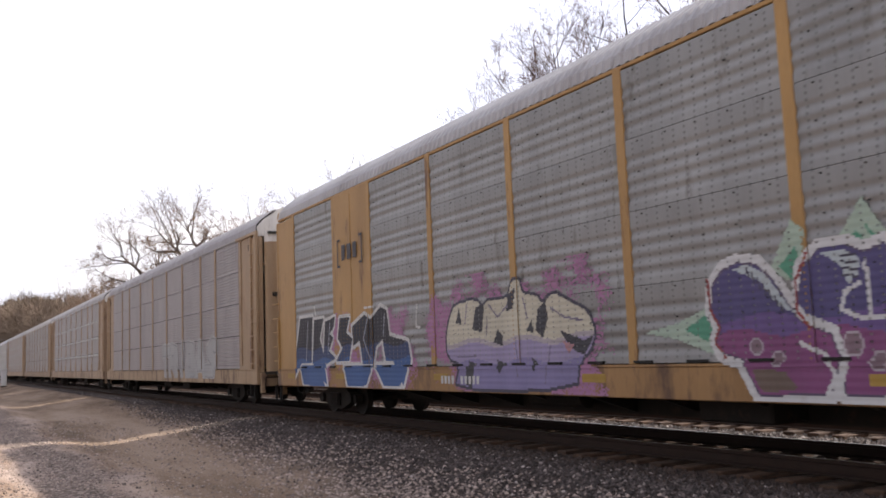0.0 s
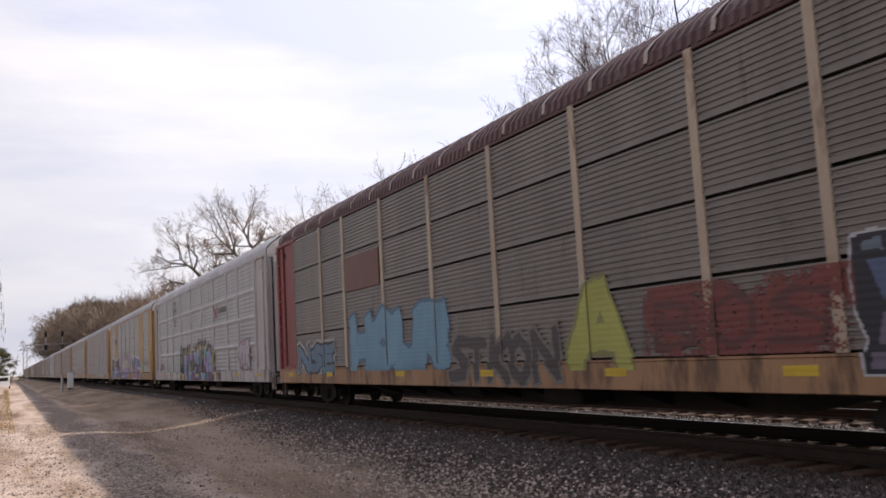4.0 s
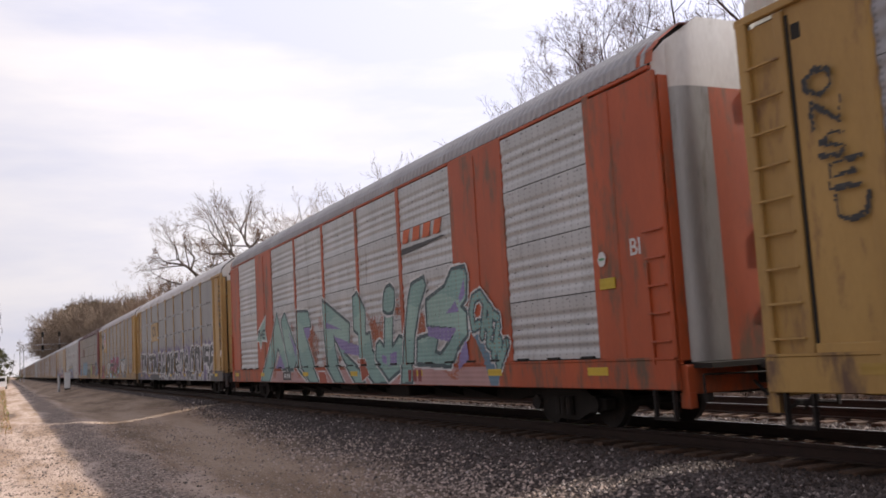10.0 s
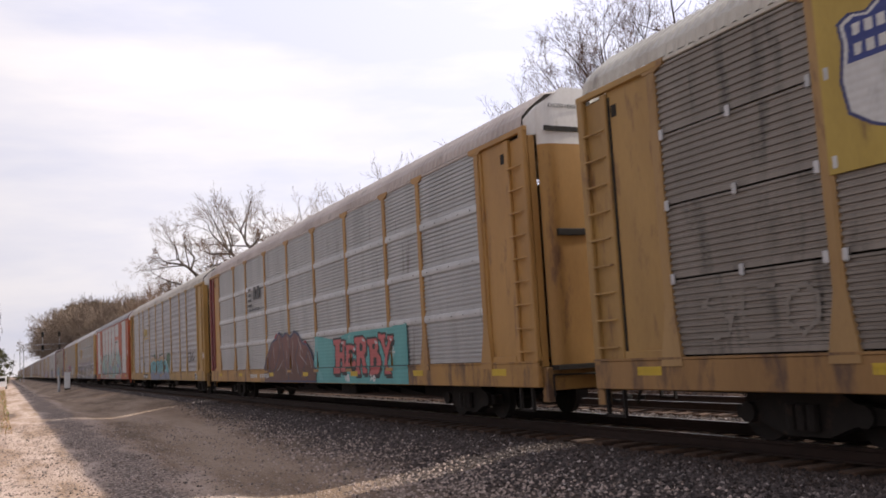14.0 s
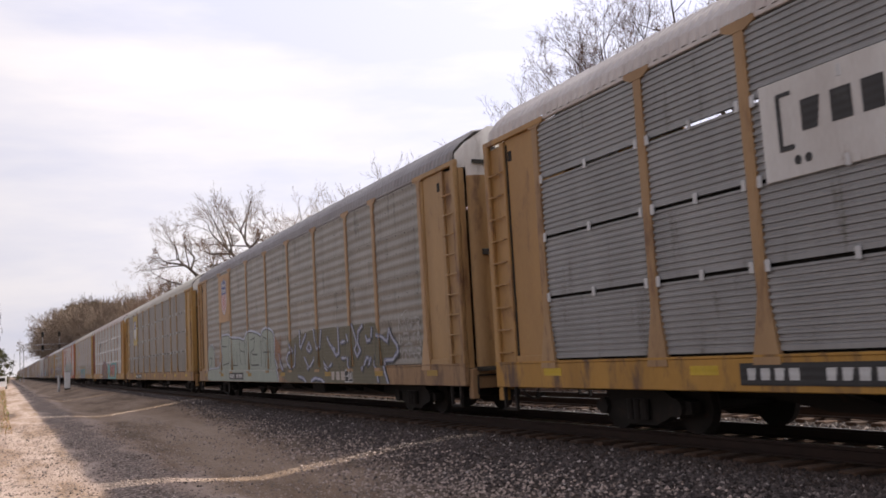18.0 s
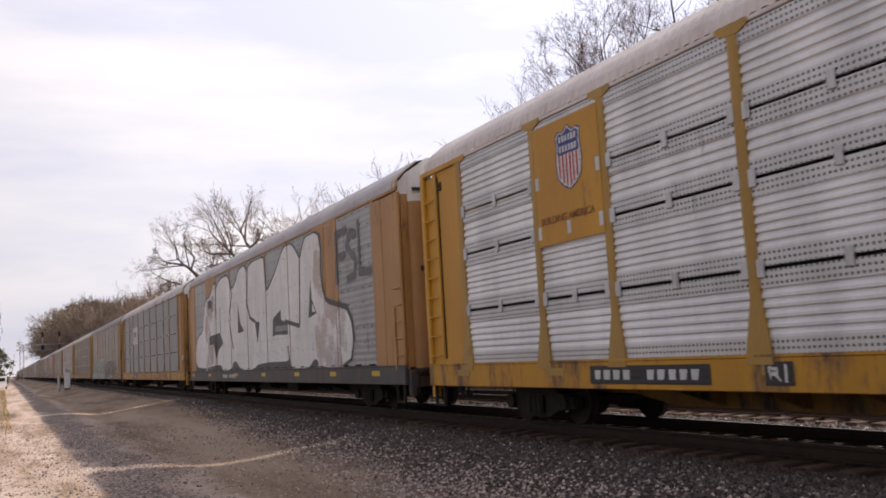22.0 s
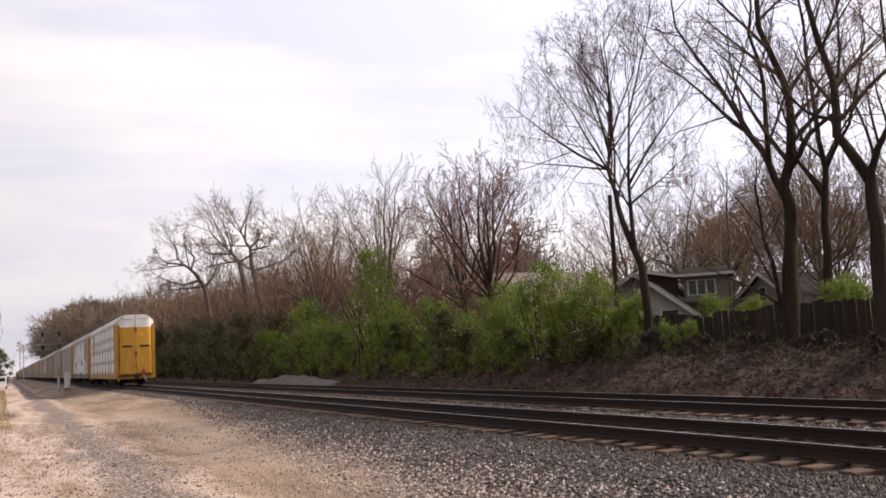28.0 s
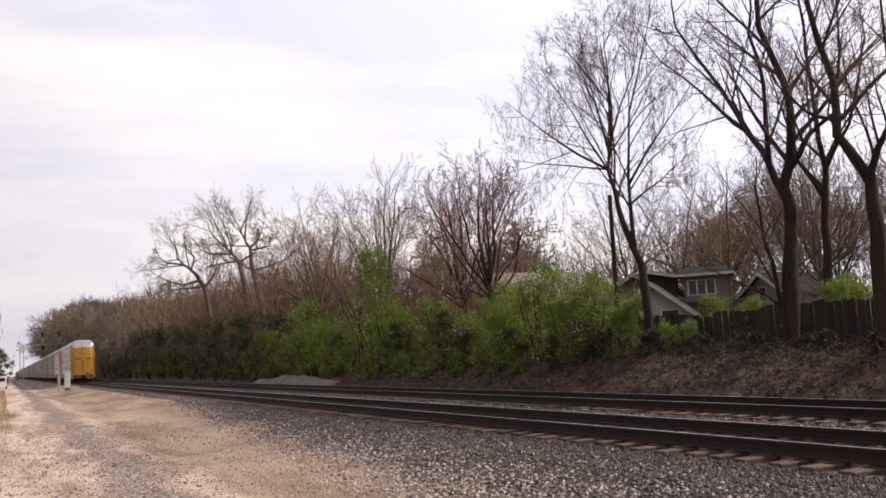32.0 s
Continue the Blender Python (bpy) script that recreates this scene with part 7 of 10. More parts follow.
letter(cv, [(13.78, 2.17), (14.44, 2.26), (14.54, 2.07), (14.13, 1.63), (13.81, 1.02), (13.68, 0.38), (13.66, 0.04), (13.03, 0), (13.2, 0.72), (13.44, 1.53), (13.61, 1.93)], MINT2, MINT)
letter(cv, [(14.52, 1.76), (15.46, 1.98), (15.81, 2.27), (16.44, 2.26), (16.53, 2.08), (16.45, 1.66), (16.2, 1.52), (16.42, 1.41), (16.42, 0.96), (15.9, 0.69), (15.62, 0.38), (13.87, 0.45), (13.97, 0.97),
            (14.79, 1.05), (14.99, 0.91), (14.85, 0.66), (15.12, 0.61), (15.52, 0.84), (15.86, 1.1), (14.51, 1.22)], MINT2, MINT)
for shape in ([(5.54, 1.61), (6.21, 1.59), (6.14, 1.32), (5.82, 1.24)], [(3.89, 1.6), (4.72, 1.03), (4.74, 0.64)], [(2.82, 0.89), (3.35, 0.42), (2.25, 0.43)], [(7.72, 1.66), (8.95, 1.41), (7.7, 1.49)],
              [(8.32, 1.25), (9.48, 1.06), (9.49, 0.8), (8.88, 0.88)], [(9.52, 1.04), (10.32, 0.94), (10.28, 0.68), (9.12, 0.78)]):
    cv.poly(PURP, shape)
for shape in ([(11.81, 0.68), (12.11, 0.65), (12.13, 0.44), (11.84, 0.5)], [(12.36, 0.7), (12.75, 0.73), (12.72, 0.43), (12.32, 0.4)], [(14.51, 1.2), (15.94, 1.11), (15.53, 0.86), (15.0, 0.93), (14.54, 1.01)],
              [(16.13, 1.7), (16.41, 2.07), (16.41, 1.73), (16.16, 1.59)], [(15.44, 1.42), (15.93, 1.65), (16.09, 1.43)], [(15.99, 0.58), (16.35, 0.87), (16.43, 0.5), (15.97, 0.29)]):
    cv.poly(PURP, shape)
for shape in ([(10.31, 0.61), (10.67, 0.6), (11.0, 0.21), (10.5, 0.05)], [(6.99, 0.3), (7.54, 0.3), (7.76, 0), (7.03, 0)]):
    cv.line(WHT, 0.05, shape + shape[:1]).poly((0.36, 0.07, 0.03), shape)
cv.poly((0.13, 0.22, 0.3), [(16.44, 1.06), (16.75, 0.86), (17.04, 0.49), (17.26, 0.0), (17.54, 0.01), (17.67, 0.27), (17.2, 0.77), (16.77, 1.0)])
tag = [[(17.2, 1.54), (17.02, 1.69), (16.76, 1.63), (16.62, 1.38), (16.69, 1.08), (16.94, 1.14)], [(17.02, 0.92), (17.23, 1.5), (17.41, 1.38), (17.33, 1.18), (17.12, 1.16), (17.38, 1.0)],
       [(17.65, 1.22), (17.42, 1.31), (17.25, 0.76), (17.44, 0.69)], [(17.66, 1.08), (17.42, 0.55), (17.69, 0.81), (17.61, 0.34), (17.92, 0.76)]]
cv.line(WHT, 0.3, *tag).line((0.04, 0.08, 0.1), 0.23, *tag).line(MINT2, 0.13, *tag)
done()
cv, done = mural(7, 22.9, 21.2, 1.7, 3.0, "small mint green graffiti")
cv.poly(WHT, [(0.0, 0.35), (0.5, 0.8), (1.6, 1.25), (1.45, 0.75), (1.68, 0.3), (1.0, 0.35), (0.75, 0.02), (0.5, 0.35)])
cv.poly(MINT, [(0.12, 0.37), (0.55, 0.74), (1.5, 1.12), (1.36, 0.74), (1.52, 0.38), (0.98, 0.42), (0.76, 0.14), (0.56, 0.42)])
cv.word("THE", 0.3, 0.45, 1.4, 0.75, [], (0.04, 0.08, 0.09), None, 0.0, 0.04, 4)
done()
cv = Canvas(2.5, 0.85, 0.0125)
bars(cv, (0.55, 0.11, 0.03), 0.1, 0.42, 2.3, 0.72, 4, 0.1)
cv.poly((0.04, 0.04, 0.045), [(0.0, 0.18), (0.05, 0.32), (2.2, 0.36), (2.35, 0.33)])
lay_paint(7, "emblem", "orange slanted bars over a black stroke", 9.3, 3.35, cv)
lettering(7, "BI", 0.98, 2.55, 0.34, WHT, -SIDE + 0.028)
part("warning_plate", Geo().box(-SIDE - 0.004, -SIDE + 0.02, 1.35, 1.72, 2.12, 2.28, c=0.004).mesh("warning_plate", spray((0.55, 0.4, 0.03))), train[7])
cv = Canvas(0.3, 0.34, 0.0125)
cv.line(WHT, 0.2, [(0.14, 0.16), (0.15, 0.18)])
cv.line((0.1, 0.3, 0.15), 0.04, [(0.08, 0.17), (0.2, 0.17)])
lay_paint(7, "round_sign", "small white round sign", 1.78, 2.4, cv)
sill_marks(7, 19.35, 0.9, True, 6)
# car 6
cv, done = mural(6, 18.1, 9.0, 0.68, 2.9, "tan and turquoise graffiti with black outline on green spray")
cv.haze((0.06, 0.17, 0.08), 0.3, 0.5, 8.8, 1.75, 0.15, 6.0)
outer = [(0.84, 0.27), (0.78, 0.51), (1.04, 1.24), (1, 1.47), (1.2, 1.35), (2.32, 1.38), (2.4, 1.17), (2.81, 1.26), (2.97, 1.17), (3.5, 1.44), (3.66, 1.1), (4.05, 1.19), (4.15, 1.01), (4.54, 1.4), (4.75, 1.34), (5.77, 1.41), (5.88, 1.47), (6.15, 1.3), (6.2, 1.05), (6.29, 1.16), (6.59, 1.21), (6.93, 1.02), (7, 1.22), (7.27, 0.94), (7.58, 0.66), (8.29, 0.05), (0.98, -0.01)]
outlined(cv, [outer], BLK, 0.1, [(0.44, (0.2, 0.22, 0.31)), (1.08, (0.1, 0.38, 0.45)), (9, (0.45, 0.31, 0.19))])
cv.line(BLK, 0.06, [(2.37, 1.17), (2.4, 0.93), (1.66, 0.94), (1.36, 0.57), (2.17, 0.48)], [(2.4, 0.93), (2.44, 0.55), (2.88, 0.46)], [(2.97, 1.17), (2.74, 0.76), (3.08, 0.54), (3.5, 1.41)], [(3.64, 1.1), (3.7, 0.52), (3.94, 0.85)], [(4.04, 1.18), (4.15, 0.52), (4.47, 1.05)], [(4.75, 1.33), (4.64, 0.95), (4.44, 0.8)], [(5.77, 1.4), (5.68, 1.02), (4.98, 0.87), (4.86, 0.63), (5.7, 0.48), (5.81, 0.95)], [(6.13, 1.29), (6, 0.83)], [(6.29, 1.15), (6.26, 0.93)], [(5.69, 0.42), (5.97, 0.07)], [(4.27, 0.45), (4.46, 0.06)], [(2.47, 0.44), (2.65, 0.05)])
for hole in ([(6.02, 0.76), (6.25, 0.86), (6.73, 0.78), (6.66, 0.59), (6.31, 0.54), (6.12, 0.64)], [(3.74, 0.86), (3.94, 0.88), (3.86, 0.59), (3.71, 0.62)], [(4.85, 0.78), (5.09, 0.84), (5.01, 0.65), (4.86, 0.63)], [(2.59, 0.73), (2.82, 0.79), (2.79, 0.58), (2.6, 0.62)], [(1.48, 0.87), (1.66, 0.9), (1.53, 0.57), (1.36, 0.61)], [(4.26, 0.38), (4.44, 0.35), (4.52, 0.06), (4.34, 0.06)], [(6.8, 0.35), (6.93, 0.38), (7.03, 0.08), (6.81, 0.08)]):
    cv.poly((0.035, 0.03, 0.035), hole)
cv.line((0.6, 0.6, 0.6), 0.045, [(1.23, 1.33), (2.28, 1.37)], [(1.49, 0.93), (1.27, 0.56), (1.93, 0.47)], [(2.57, 0.82), (2.78, 0.53)], [(3.75, 0.91), (3.65, 0.73)], [(4.81, 1.32), (5.71, 1.39)], [(5.81, 1.37), (6.09, 1.28)], [(6.29, 1.13), (6.58, 1.18), (6.88, 1)], [(7.02, 1.05), (7.11, 0.89)], [(7.26, 0.9), (7.56, 0.64), (8.22, 0.08)], [(6.65, 0.62), (6.79, 0.53), (6.71, 0.41)], [(0.79, 0.27), (1.04, 0.12)], [(5.69, 0.42), (5.93, 0.07)], [(4.92, 0.86), (4.95, 0.62), (5.59, 0.47)])
done()
cv = Canvas(1.8, 0.8, 0.0125)
bars(cv, (0.55, 0.38, 0.04), 0.1, 0.24, 1.6, 0.7, 3)
cv.rect((0.55, 0.38, 0.04), 0.06, 0.05, 1.7, 0.14)
lay_paint(6, "emblem", "yellow bars over a yellow line", 20.15, 3.15, cv)
cv, done = mural(6, 4.3, 2.5, 1.2, 2.55, "thin black tag")
cv.word("EORS", 0.1, 0.4, 1.6, 0.85, [], BLK, None, 0.0, 0.02, 9)
cv.line(BLK, 0.03, [(0.7, 0.1), (0.75, 1.3)], [(0.1, 0.35), (1.7, 0.55)])
done()
cv, done = mural(6, 26.38, 25.5, 2.2, 4.4, "thin black tag")
for i, ch in enumerate("WNSEU"):
    cv.word(ch, 0.08 + 0.07 * i, 1.7 - i * 0.36, 0.55 + 0.07 * i, 2.0 - i * 0.36, [], BLK, None, 0.0, 0.025, i + 2)
done()
sill_marks(6, 20.4, 1.9)
# car 5
cv, done = mural(5, 18.1, 12.2, 0.68, 2.7, "dark red graffiti with pale scratches")
mass = [(-0.04, 0.02), (0.11, 0.3), (0.4, 0.81), (1.11, 1.27), (1.68, 1.37), (2, 1.55), (2.36, 1.39), (2.83, 1.5), (3.33, 1.35), (3.77, 1.52), (4.23, 1.37), (4.58, 1.13), (5.01, 1.07), (5.36, 0.87), (5.64, 0.53), (5.88, 0.33), (6.15, 0.06)]
cv.poly((0.34, 0.05, 0.06), [(5.62, 0.53), (6.11, 0.39), (6.39, 0.03), (5.68, 0.02)]).poly((0.34, 0.05, 0.06), [(1.39, 1.45), (1.71, 1.58), (1.98, 1.42), (1.75, 1.18)]).poly((0.34, 0.05, 0.06), [(3.43, 1.44), (3.83, 1.59), (4.08, 1.4)]).poly((0.34, 0.05, 0.06), [(4.59, 1.19), (4.96, 1.24), (5.07, 1.02), (4.78, 1)])
outlined(cv, [mass], (0.045, 0.06, 0.13), 0.14, [(0.45, (0.13, 0.055, 0.04)), (1.0, (0.16, 0.06, 0.05)), (9, (0.19, 0.075, 0.065))])
cv.line((0.04, 0.045, 0.09), 0.05, [(1.15, 1.21), (0.64, 0.64), (0.89, 0.08)], [(2.08, 1.41), (1.91, 0.85), (1.23, 0.29)], [(3.25, 1.34), (2.99, 0.05)], [(4.29, 1.28), (3.75, 0.72), (4.44, 0.06)], [(5.13, 0.95), (4.63, 0.41), (5.01, 0.06)], [(2.34, 1.23), (2.69, 0.44)])
cv.line((0.44, 0.42, 0.42), 0.025, [(1.95, 1.47), (2.07, 1.07)], [(2.92, 1.37), (3.16, 1.1)], [(3.51, 1.4), (3.57, 1.08), (3.36, 0.26)], [(4.12, 1.34), (4.58, 0.89)], [(4.43, 1.13), (4.24, 0.83), (4.96, 0.53)], [(1.21, 1.21), (1.3, 0.61)], [(2.4, 0.69), (1.74, 0.35)], [(5.12, 0.88), (5.47, 0.4)], [(2.85, 0.98), (2.84, 0.21)], [(3.89, 0.6), (4.09, 0.27)])
done()
cv, done = mural(5, 12.6, 5.3, 0.68, 2.6, "coral block letters with black shadow on a turquoise ground")
TEAL = (0.12, 0.4, 0.4)
cv.poly(TEAL, [(0.32, 1.3), (0.85, 1.28), (1.97, 1.16), (3.43, 1.31), (6.06, 1.31), (6.84, 1.32)] + [(7.1, 1.35), (7.1, 0.0), (0.35, 0.0)])
cv.poly((0.16, 0.45, 0.46), [(0.32, 1.25), (0.6, 1.23), (0.63, 0.52), (1.05, 0.07), (0.69, 0.07), (0.31, 0.53)])
H_, E_ = [(2, 1.16), (2.63, 1.15), (2.64, 1.05), (2.51, 1.03), (2.48, 0.8), (2.73, 0.79), (2.74, 1.01), (2.66, 1.03), (2.7, 1.1), (3, 1.08), (2.95, 0.96), (2.86, 0.95), (2.82, 0.42), (2.94, 0.4), (2.92, 0.29), (2.55, 0.3), (2.58, 0.41), (2.66, 0.42), (2.68, 0.66), (2.48, 0.66), (2.42, 0.39), (2.5, 0.38), (2.46, 0.25), (1.96, 0.25), (1.97, 0.38), (2.1, 0.41), (2.16, 1.02), (2.02, 1.04)], [(3.01, 0.97), (3.64, 0.96), (3.69, 0.82), (3.54, 0.78), (3.5, 0.86), (3.24, 0.86), (3.26, 0.76), (3.45, 0.76), (3.45, 0.66), (3.26, 0.65), (3.26, 0.52), (3.5, 0.52), (3.64, 0.59), (3.73, 0.48), (3.61, 0.39), (3, 0.39), (2.99, 0.5), (3.06, 0.53), (3.08, 0.83), (3, 0.86)]
R_, B_ = [(3.69, 1.15), (4.31, 1.14), (4.51, 1.04), (4.47, 0.79), (4.33, 0.69), (4.47, 0.36), (4.54, 0.34), (4.49, 0.24), (4.23, 0.24), (4.22, 0.34), (4.15, 0.62), (4.03, 0.64), (3.99, 0.34), (4.06, 0.32), (4.03, 0.22), (3.63, 0.22), (3.66, 0.32), (3.77, 0.35), (3.81, 0.98), (3.67, 1.03)], [(4.6, 1.08), (5.23, 1.07), (5.31, 0.96), (5.3, 0.84), (5.22, 0.75), (5.46, 0.62), (5.46, 0.42), (5.25, 0.23), (4.7, 0.2), (4.7, 0.29), (4.77, 0.31), (4.73, 0.92), (4.6, 0.95)]
Y_ = [(5.34, 1.17), (5.81, 1.15), (5.81, 1.07), (5.7, 1.05), (5.82, 0.77), (6.02, 1.01), (5.91, 1.04), (5.92, 1.11), (6.29, 1.1), (6.25, 0.98), (6.16, 0.97), (5.94, 0.6), (5.94, 0.36), (6.12, 0.23), (5.69, 0.23), (5.71, 0.32), (5.79, 0.36), (5.78, 0.61), (5.48, 1.04), (5.34, 1.06)]
for f in (H_, E_, R_, B_, Y_):
    cv.line(BLK, 0.1, f + f[:1]).poly(BLK, [(u + 0.09, v - 0.1) for u, v in f])
for f in (H_, E_, R_, B_, Y_):
    cv.line(BLK, 0.06, f + f[:1]).poly((0.56, 0.13, 0.13), f)
for hole in ([(4.04, 1), (4.26, 0.98), (4.23, 0.8), (4.03, 0.79)], [(4.93, 0.95), (5.12, 0.95), (5.1, 0.82), (4.94, 0.82)], [(4.97, 0.62), (5.17, 0.62), (5.16, 0.41), (4.95, 0.41)]):
    cv.poly(BLK, hole)
for spot in ([(4.26, 1.08), (4.41, 1.05)], [(2.66, 1.05), (2.81, 1.05)], [(6.09, 1.04), (6.15, 1)], [(3.59, 0.88), (3.67, 0.85)], [(3.29, 1.22), (3.28, 1.15)], [(6.16, 0.73), (6.32, 0.72)], [(6.26, 0.83), (6.23, 0.62)], [(5.12, 0.99), (5.25, 0.98)]):
    cv.line((0.6, 0.62, 0.62), 0.05, spot)
cv.word("VB", 2.85, 0.06, 3.2, 0.2, [], WHT, None, 0.0, 0.03, 3).word("HD", 4.75, 0.06, 5.1, 0.2, [], WHT, None, 0.0, 0.03, 5)
cv.line((0.03, 0.1, 0.1), 0.03, [(0.3, 0.42), (7.05, 0.42)])
done()
cv = Canvas(2.2, 1.0, 0.0125)
for i in range(4):
    cv.poly((0.07, 0.07, 0.075), [(0.05 + i * 0.06, 0.2 + i * 0.19), (0.7 - i * 0.03, 0.2 + i * 0.19), (0.75 - i * 0.03, 0.29 + i * 0.19), (0.1 + i * 0.06, 0.29 + i * 0.19)])
bars(cv, (0.05, 0.05, 0.055), 0.95, 0.42, 2.0, 0.88, 2, 0.08)
bars(cv, (0.09, 0.09, 0.1), 0.1, 0.02, 1.9, 0.13, 12)
lay_paint(5, "emblem", "dark striped emblem", 20.35, 3.15, cv)
sill_marks(5, 20.2, 2.9, False)
# car 4
plate(4, 22.56, 20.64, 2.98, 4.97, (0.5, 0.36, 0.07), label="yellow emblem plate")
shield(4, 22.3, 1.32, 3.28, 1.45, False)
for i, (t, a, b) in enumerate((("SEO", 24.9, 22.7), ("ROSE", 22.0, 19.3), ("BONK", 17.7, 14.8), ("OSCAR", 14.2, 9.8), ("TRUE", 9.2, 6.3), ("NOSE", 5.8, 2.7))):
    cv, done = mural(4, a, b, 1.2, 2.5, "faded grey graffiti tag")
    cv.word(t, 0.1, 0.1, a - b - 0.1, 0.75 + 0.35 * (i % 2), [], (0.3, 0.29, 0.27) if i % 2 else (0.26, 0.23, 0.2), None, 0.0, 0.022 + 0.012 * (i % 3), i + 40)
    done()
sill_marks(4, 21.5, 3.0)
# car 3
cv, done = mural(3, 25.3, 13.2, 0.68, 2.7, "pale green graffiti with dark lines and white-blue edge")
PALE = (0.36, 0.41, 0.36)
cv.haze((0.34, 0.17, 0.09), 0.2, 0.2, 12.1, 1.5, 0.55, 3.0)
blob, jam = [(-0.27, -0.05), (-0.23, 0.99), (0.26, 1.35), (0.89, 1.52), (1.41, 1.27), (1.4, 0.56), (1.49, -0.04)], [(2.5, 0.44), (3.11, 0.8), (2.76, 1.78), (4.31, 1.78), (4.65, 1.62), (6.16, 1.57), (6.98, 1.44), (7.24, 1.69), (7.96, 1.76), (9.12, 1.61), (9.47, 1.5), (9.74, 1.71), (10.32, 1.76), (11.08, 1.61), (11.2, 1.31), (11.09, 0.78), (11.45, 0.42), (11.67, 0.08), (11.61, -0.07), (-0.18, -0.06), (-0.11, 0.44)]
for f, w in ((blob, 0.16), (jam, 0.24)):
    f = rounded(f)
    cv.line((0.52, 0.57, 0.7), w, f + f[:1])
    cv.line((0.1, 0.11, 0.12), w * 0.4, f + f[:1]).poly(PALE, f)
cv.line((0.07, 0.085, 0.08), 0.05, [(4.3, 1.69), (4.24, 0.7), (3.09, 0.63)], [(4.65, 1.58), (4.73, 0.61), (5.71, 0.59), (5.61, 1.12)], [(6.16, 1.53), (6.22, 0.8), (6.44, 0.62)], [(6.98, 1.44), (7.01, 0.61)], [(7.22, 1.53), (7.33, 0.6)], [(7.93, 1.49), (8.61, 1.55), (8.42, 1.16), (7.87, 1.03), (7.89, 0.59), (9.03, 0.57)], [(9.47, 1.45), (9.42, 0.55)], [(9.7, 1.39), (9.83, 1.52), (10.28, 1.45), (10.2, 0.53)], [(10.71, 1.42), (10.7, 0.52)], [(3.11, 1.39), (3.88, 1.38)], [(5.17, 1.3), (5.15, 0.68)], [(0.44, 0.97), (1, 0.93), (0.48, 0.57)], [(9.76, 1.01), (10.66, 0.99)], [(8.13, 0.97), (8.78, 0.93)], [(6.26, 1.15), (7.01, 1.06)])
cv.line((0.5, 0.52, 0.5), 0.03, [(-0.01, 0.47), (11.4, 0.36)])
done()
cv, done = mural(3, 14.3, 1.9, 0.68, 2.9, "olive graffiti with white and blue highlights")
OLV, GLOW, INK = (0.15, 0.135, 0.085), (0.5, 0.52, 0.64), (0.04, 0.04, 0.04)
field = [(0.7, 0.28), (1.32, 0.37), (1.77, 0.45), (1.68, 0.93), (2.09, 1.25), (3.11, 1.43), (4.38, 1.5), (6.09, 1.49), (7.9, 1.48), (9.6, 1.46), (9.68, 1.31), (9.87, 1.13), (10.46, 1.26), (10.58, 1.06), (10.88, 0.87), (10.9, 0.72), (10.62, 0.55), (10.1, 0.49), (10.26, 0.28), (10.39, -0.02), (6.44, -0.04), (1.92, -0.01)]
cv.poly(OLV, field)
strokes = [[(1.97, 1.16), (2.35, 0.95), (1.83, 0.89), (1.63, 0.69), (2.29, 0.44), (2.54, 0.51), (2.68, 1.13)], [(3.18, 1.53), (3.16, 1.11), (3.24, 1.03), (3.81, 1.41)], [(4.11, 1.16), (3.86, 0.99), (4.12, 0.89), (4.34, 0.97), (4.11, 1.16)], [(4.58, 1.51), (4.65, 1.26), (4.91, 0.95), (5.13, 1.02), (5.28, 1.46)], [(3.61, 0.72), (4.03, 0.4), (4.6, 0.69)], [(5.84, 1.23), (6.03, 1.05), (6.46, 0.89)], [(6.16, 0.98), (6.54, 0.73), (6.78, 0.79), (6.77, 1.44)], [(5.45, 0.54), (5.79, 0.35), (6.13, 0.52)], [(6.98, 1.06), (7.31, 1.08)],
           [(7.45, 1.23), (7.52, 1.09)], [(6.99, 0.66), (7.39, 0.64)], [(7.61, 0.64), (7.65, 0.36)], [(7.86, 1.49), (8.09, 1.19), (8.19, 1.01), (8.01, 0.84), (8.19, 0.67), (8.45, 0.82), (8.27, 1), (8.33, 1.29), (8.64, 1.43)], [(8.59, 0.35), (8.88, 0.64), (9, 0.61)], [(9.01, 0.46), (9.14, 0.6)], [(8.88, 1.14), (8.94, 1.03), (9.16, 1.06)], [(9.3, 1.32), (9.25, 1.14)], [(9.44, 0.67), (9.58, 0.29), (9.67, 0.07)],
           [(9.59, 1.15), (9.91, 1.11), (10.29, 0.98), (10.42, 1.26), (10.58, 1.06), (10.88, 0.87), (10.9, 0.72), (10.57, 0.55), (10.06, 0.54), (10.12, 0.28), (10.31, 0.01)], [(4.32, 0.04), (4.69, 0.13), (5.31, 0.08), (5.55, -0.02)], [(3.03, 0.17), (3.49, 0.13), (3.78, 0.01)], [(0.76, 0.88), (1.01, 0.5), (1.32, 0.37)]]
for f in strokes:
    cv.line(INK, 0.13, [(u + 0.07, v - 0.03) for u, v in f])
for f in strokes:
    cv.line((0.2, 0.22, 0.34), 0.1, f).line(GLOW, 0.04, f)
cv.line((0.09, 0.08, 0.05), 0.05, [(3.44, 1.1), (3.25, 0.35)], [(5.47, 1.28), (5.32, 0.74), (5.94, 0.33)], [(7.28, 1.36), (7.26, 0.32)], [(7.79, 0.67), (7.92, 0.31)], [(9.63, 1.04), (9.62, 0.3)], [(6.53, 0.64), (7.01, 0.32)], [(8.81, 0.86), (8.56, 0.53)])
done()
cv, done = mural(3, 3.4, 1.9, 1.15, 2.4, "thin white tag in three lines")
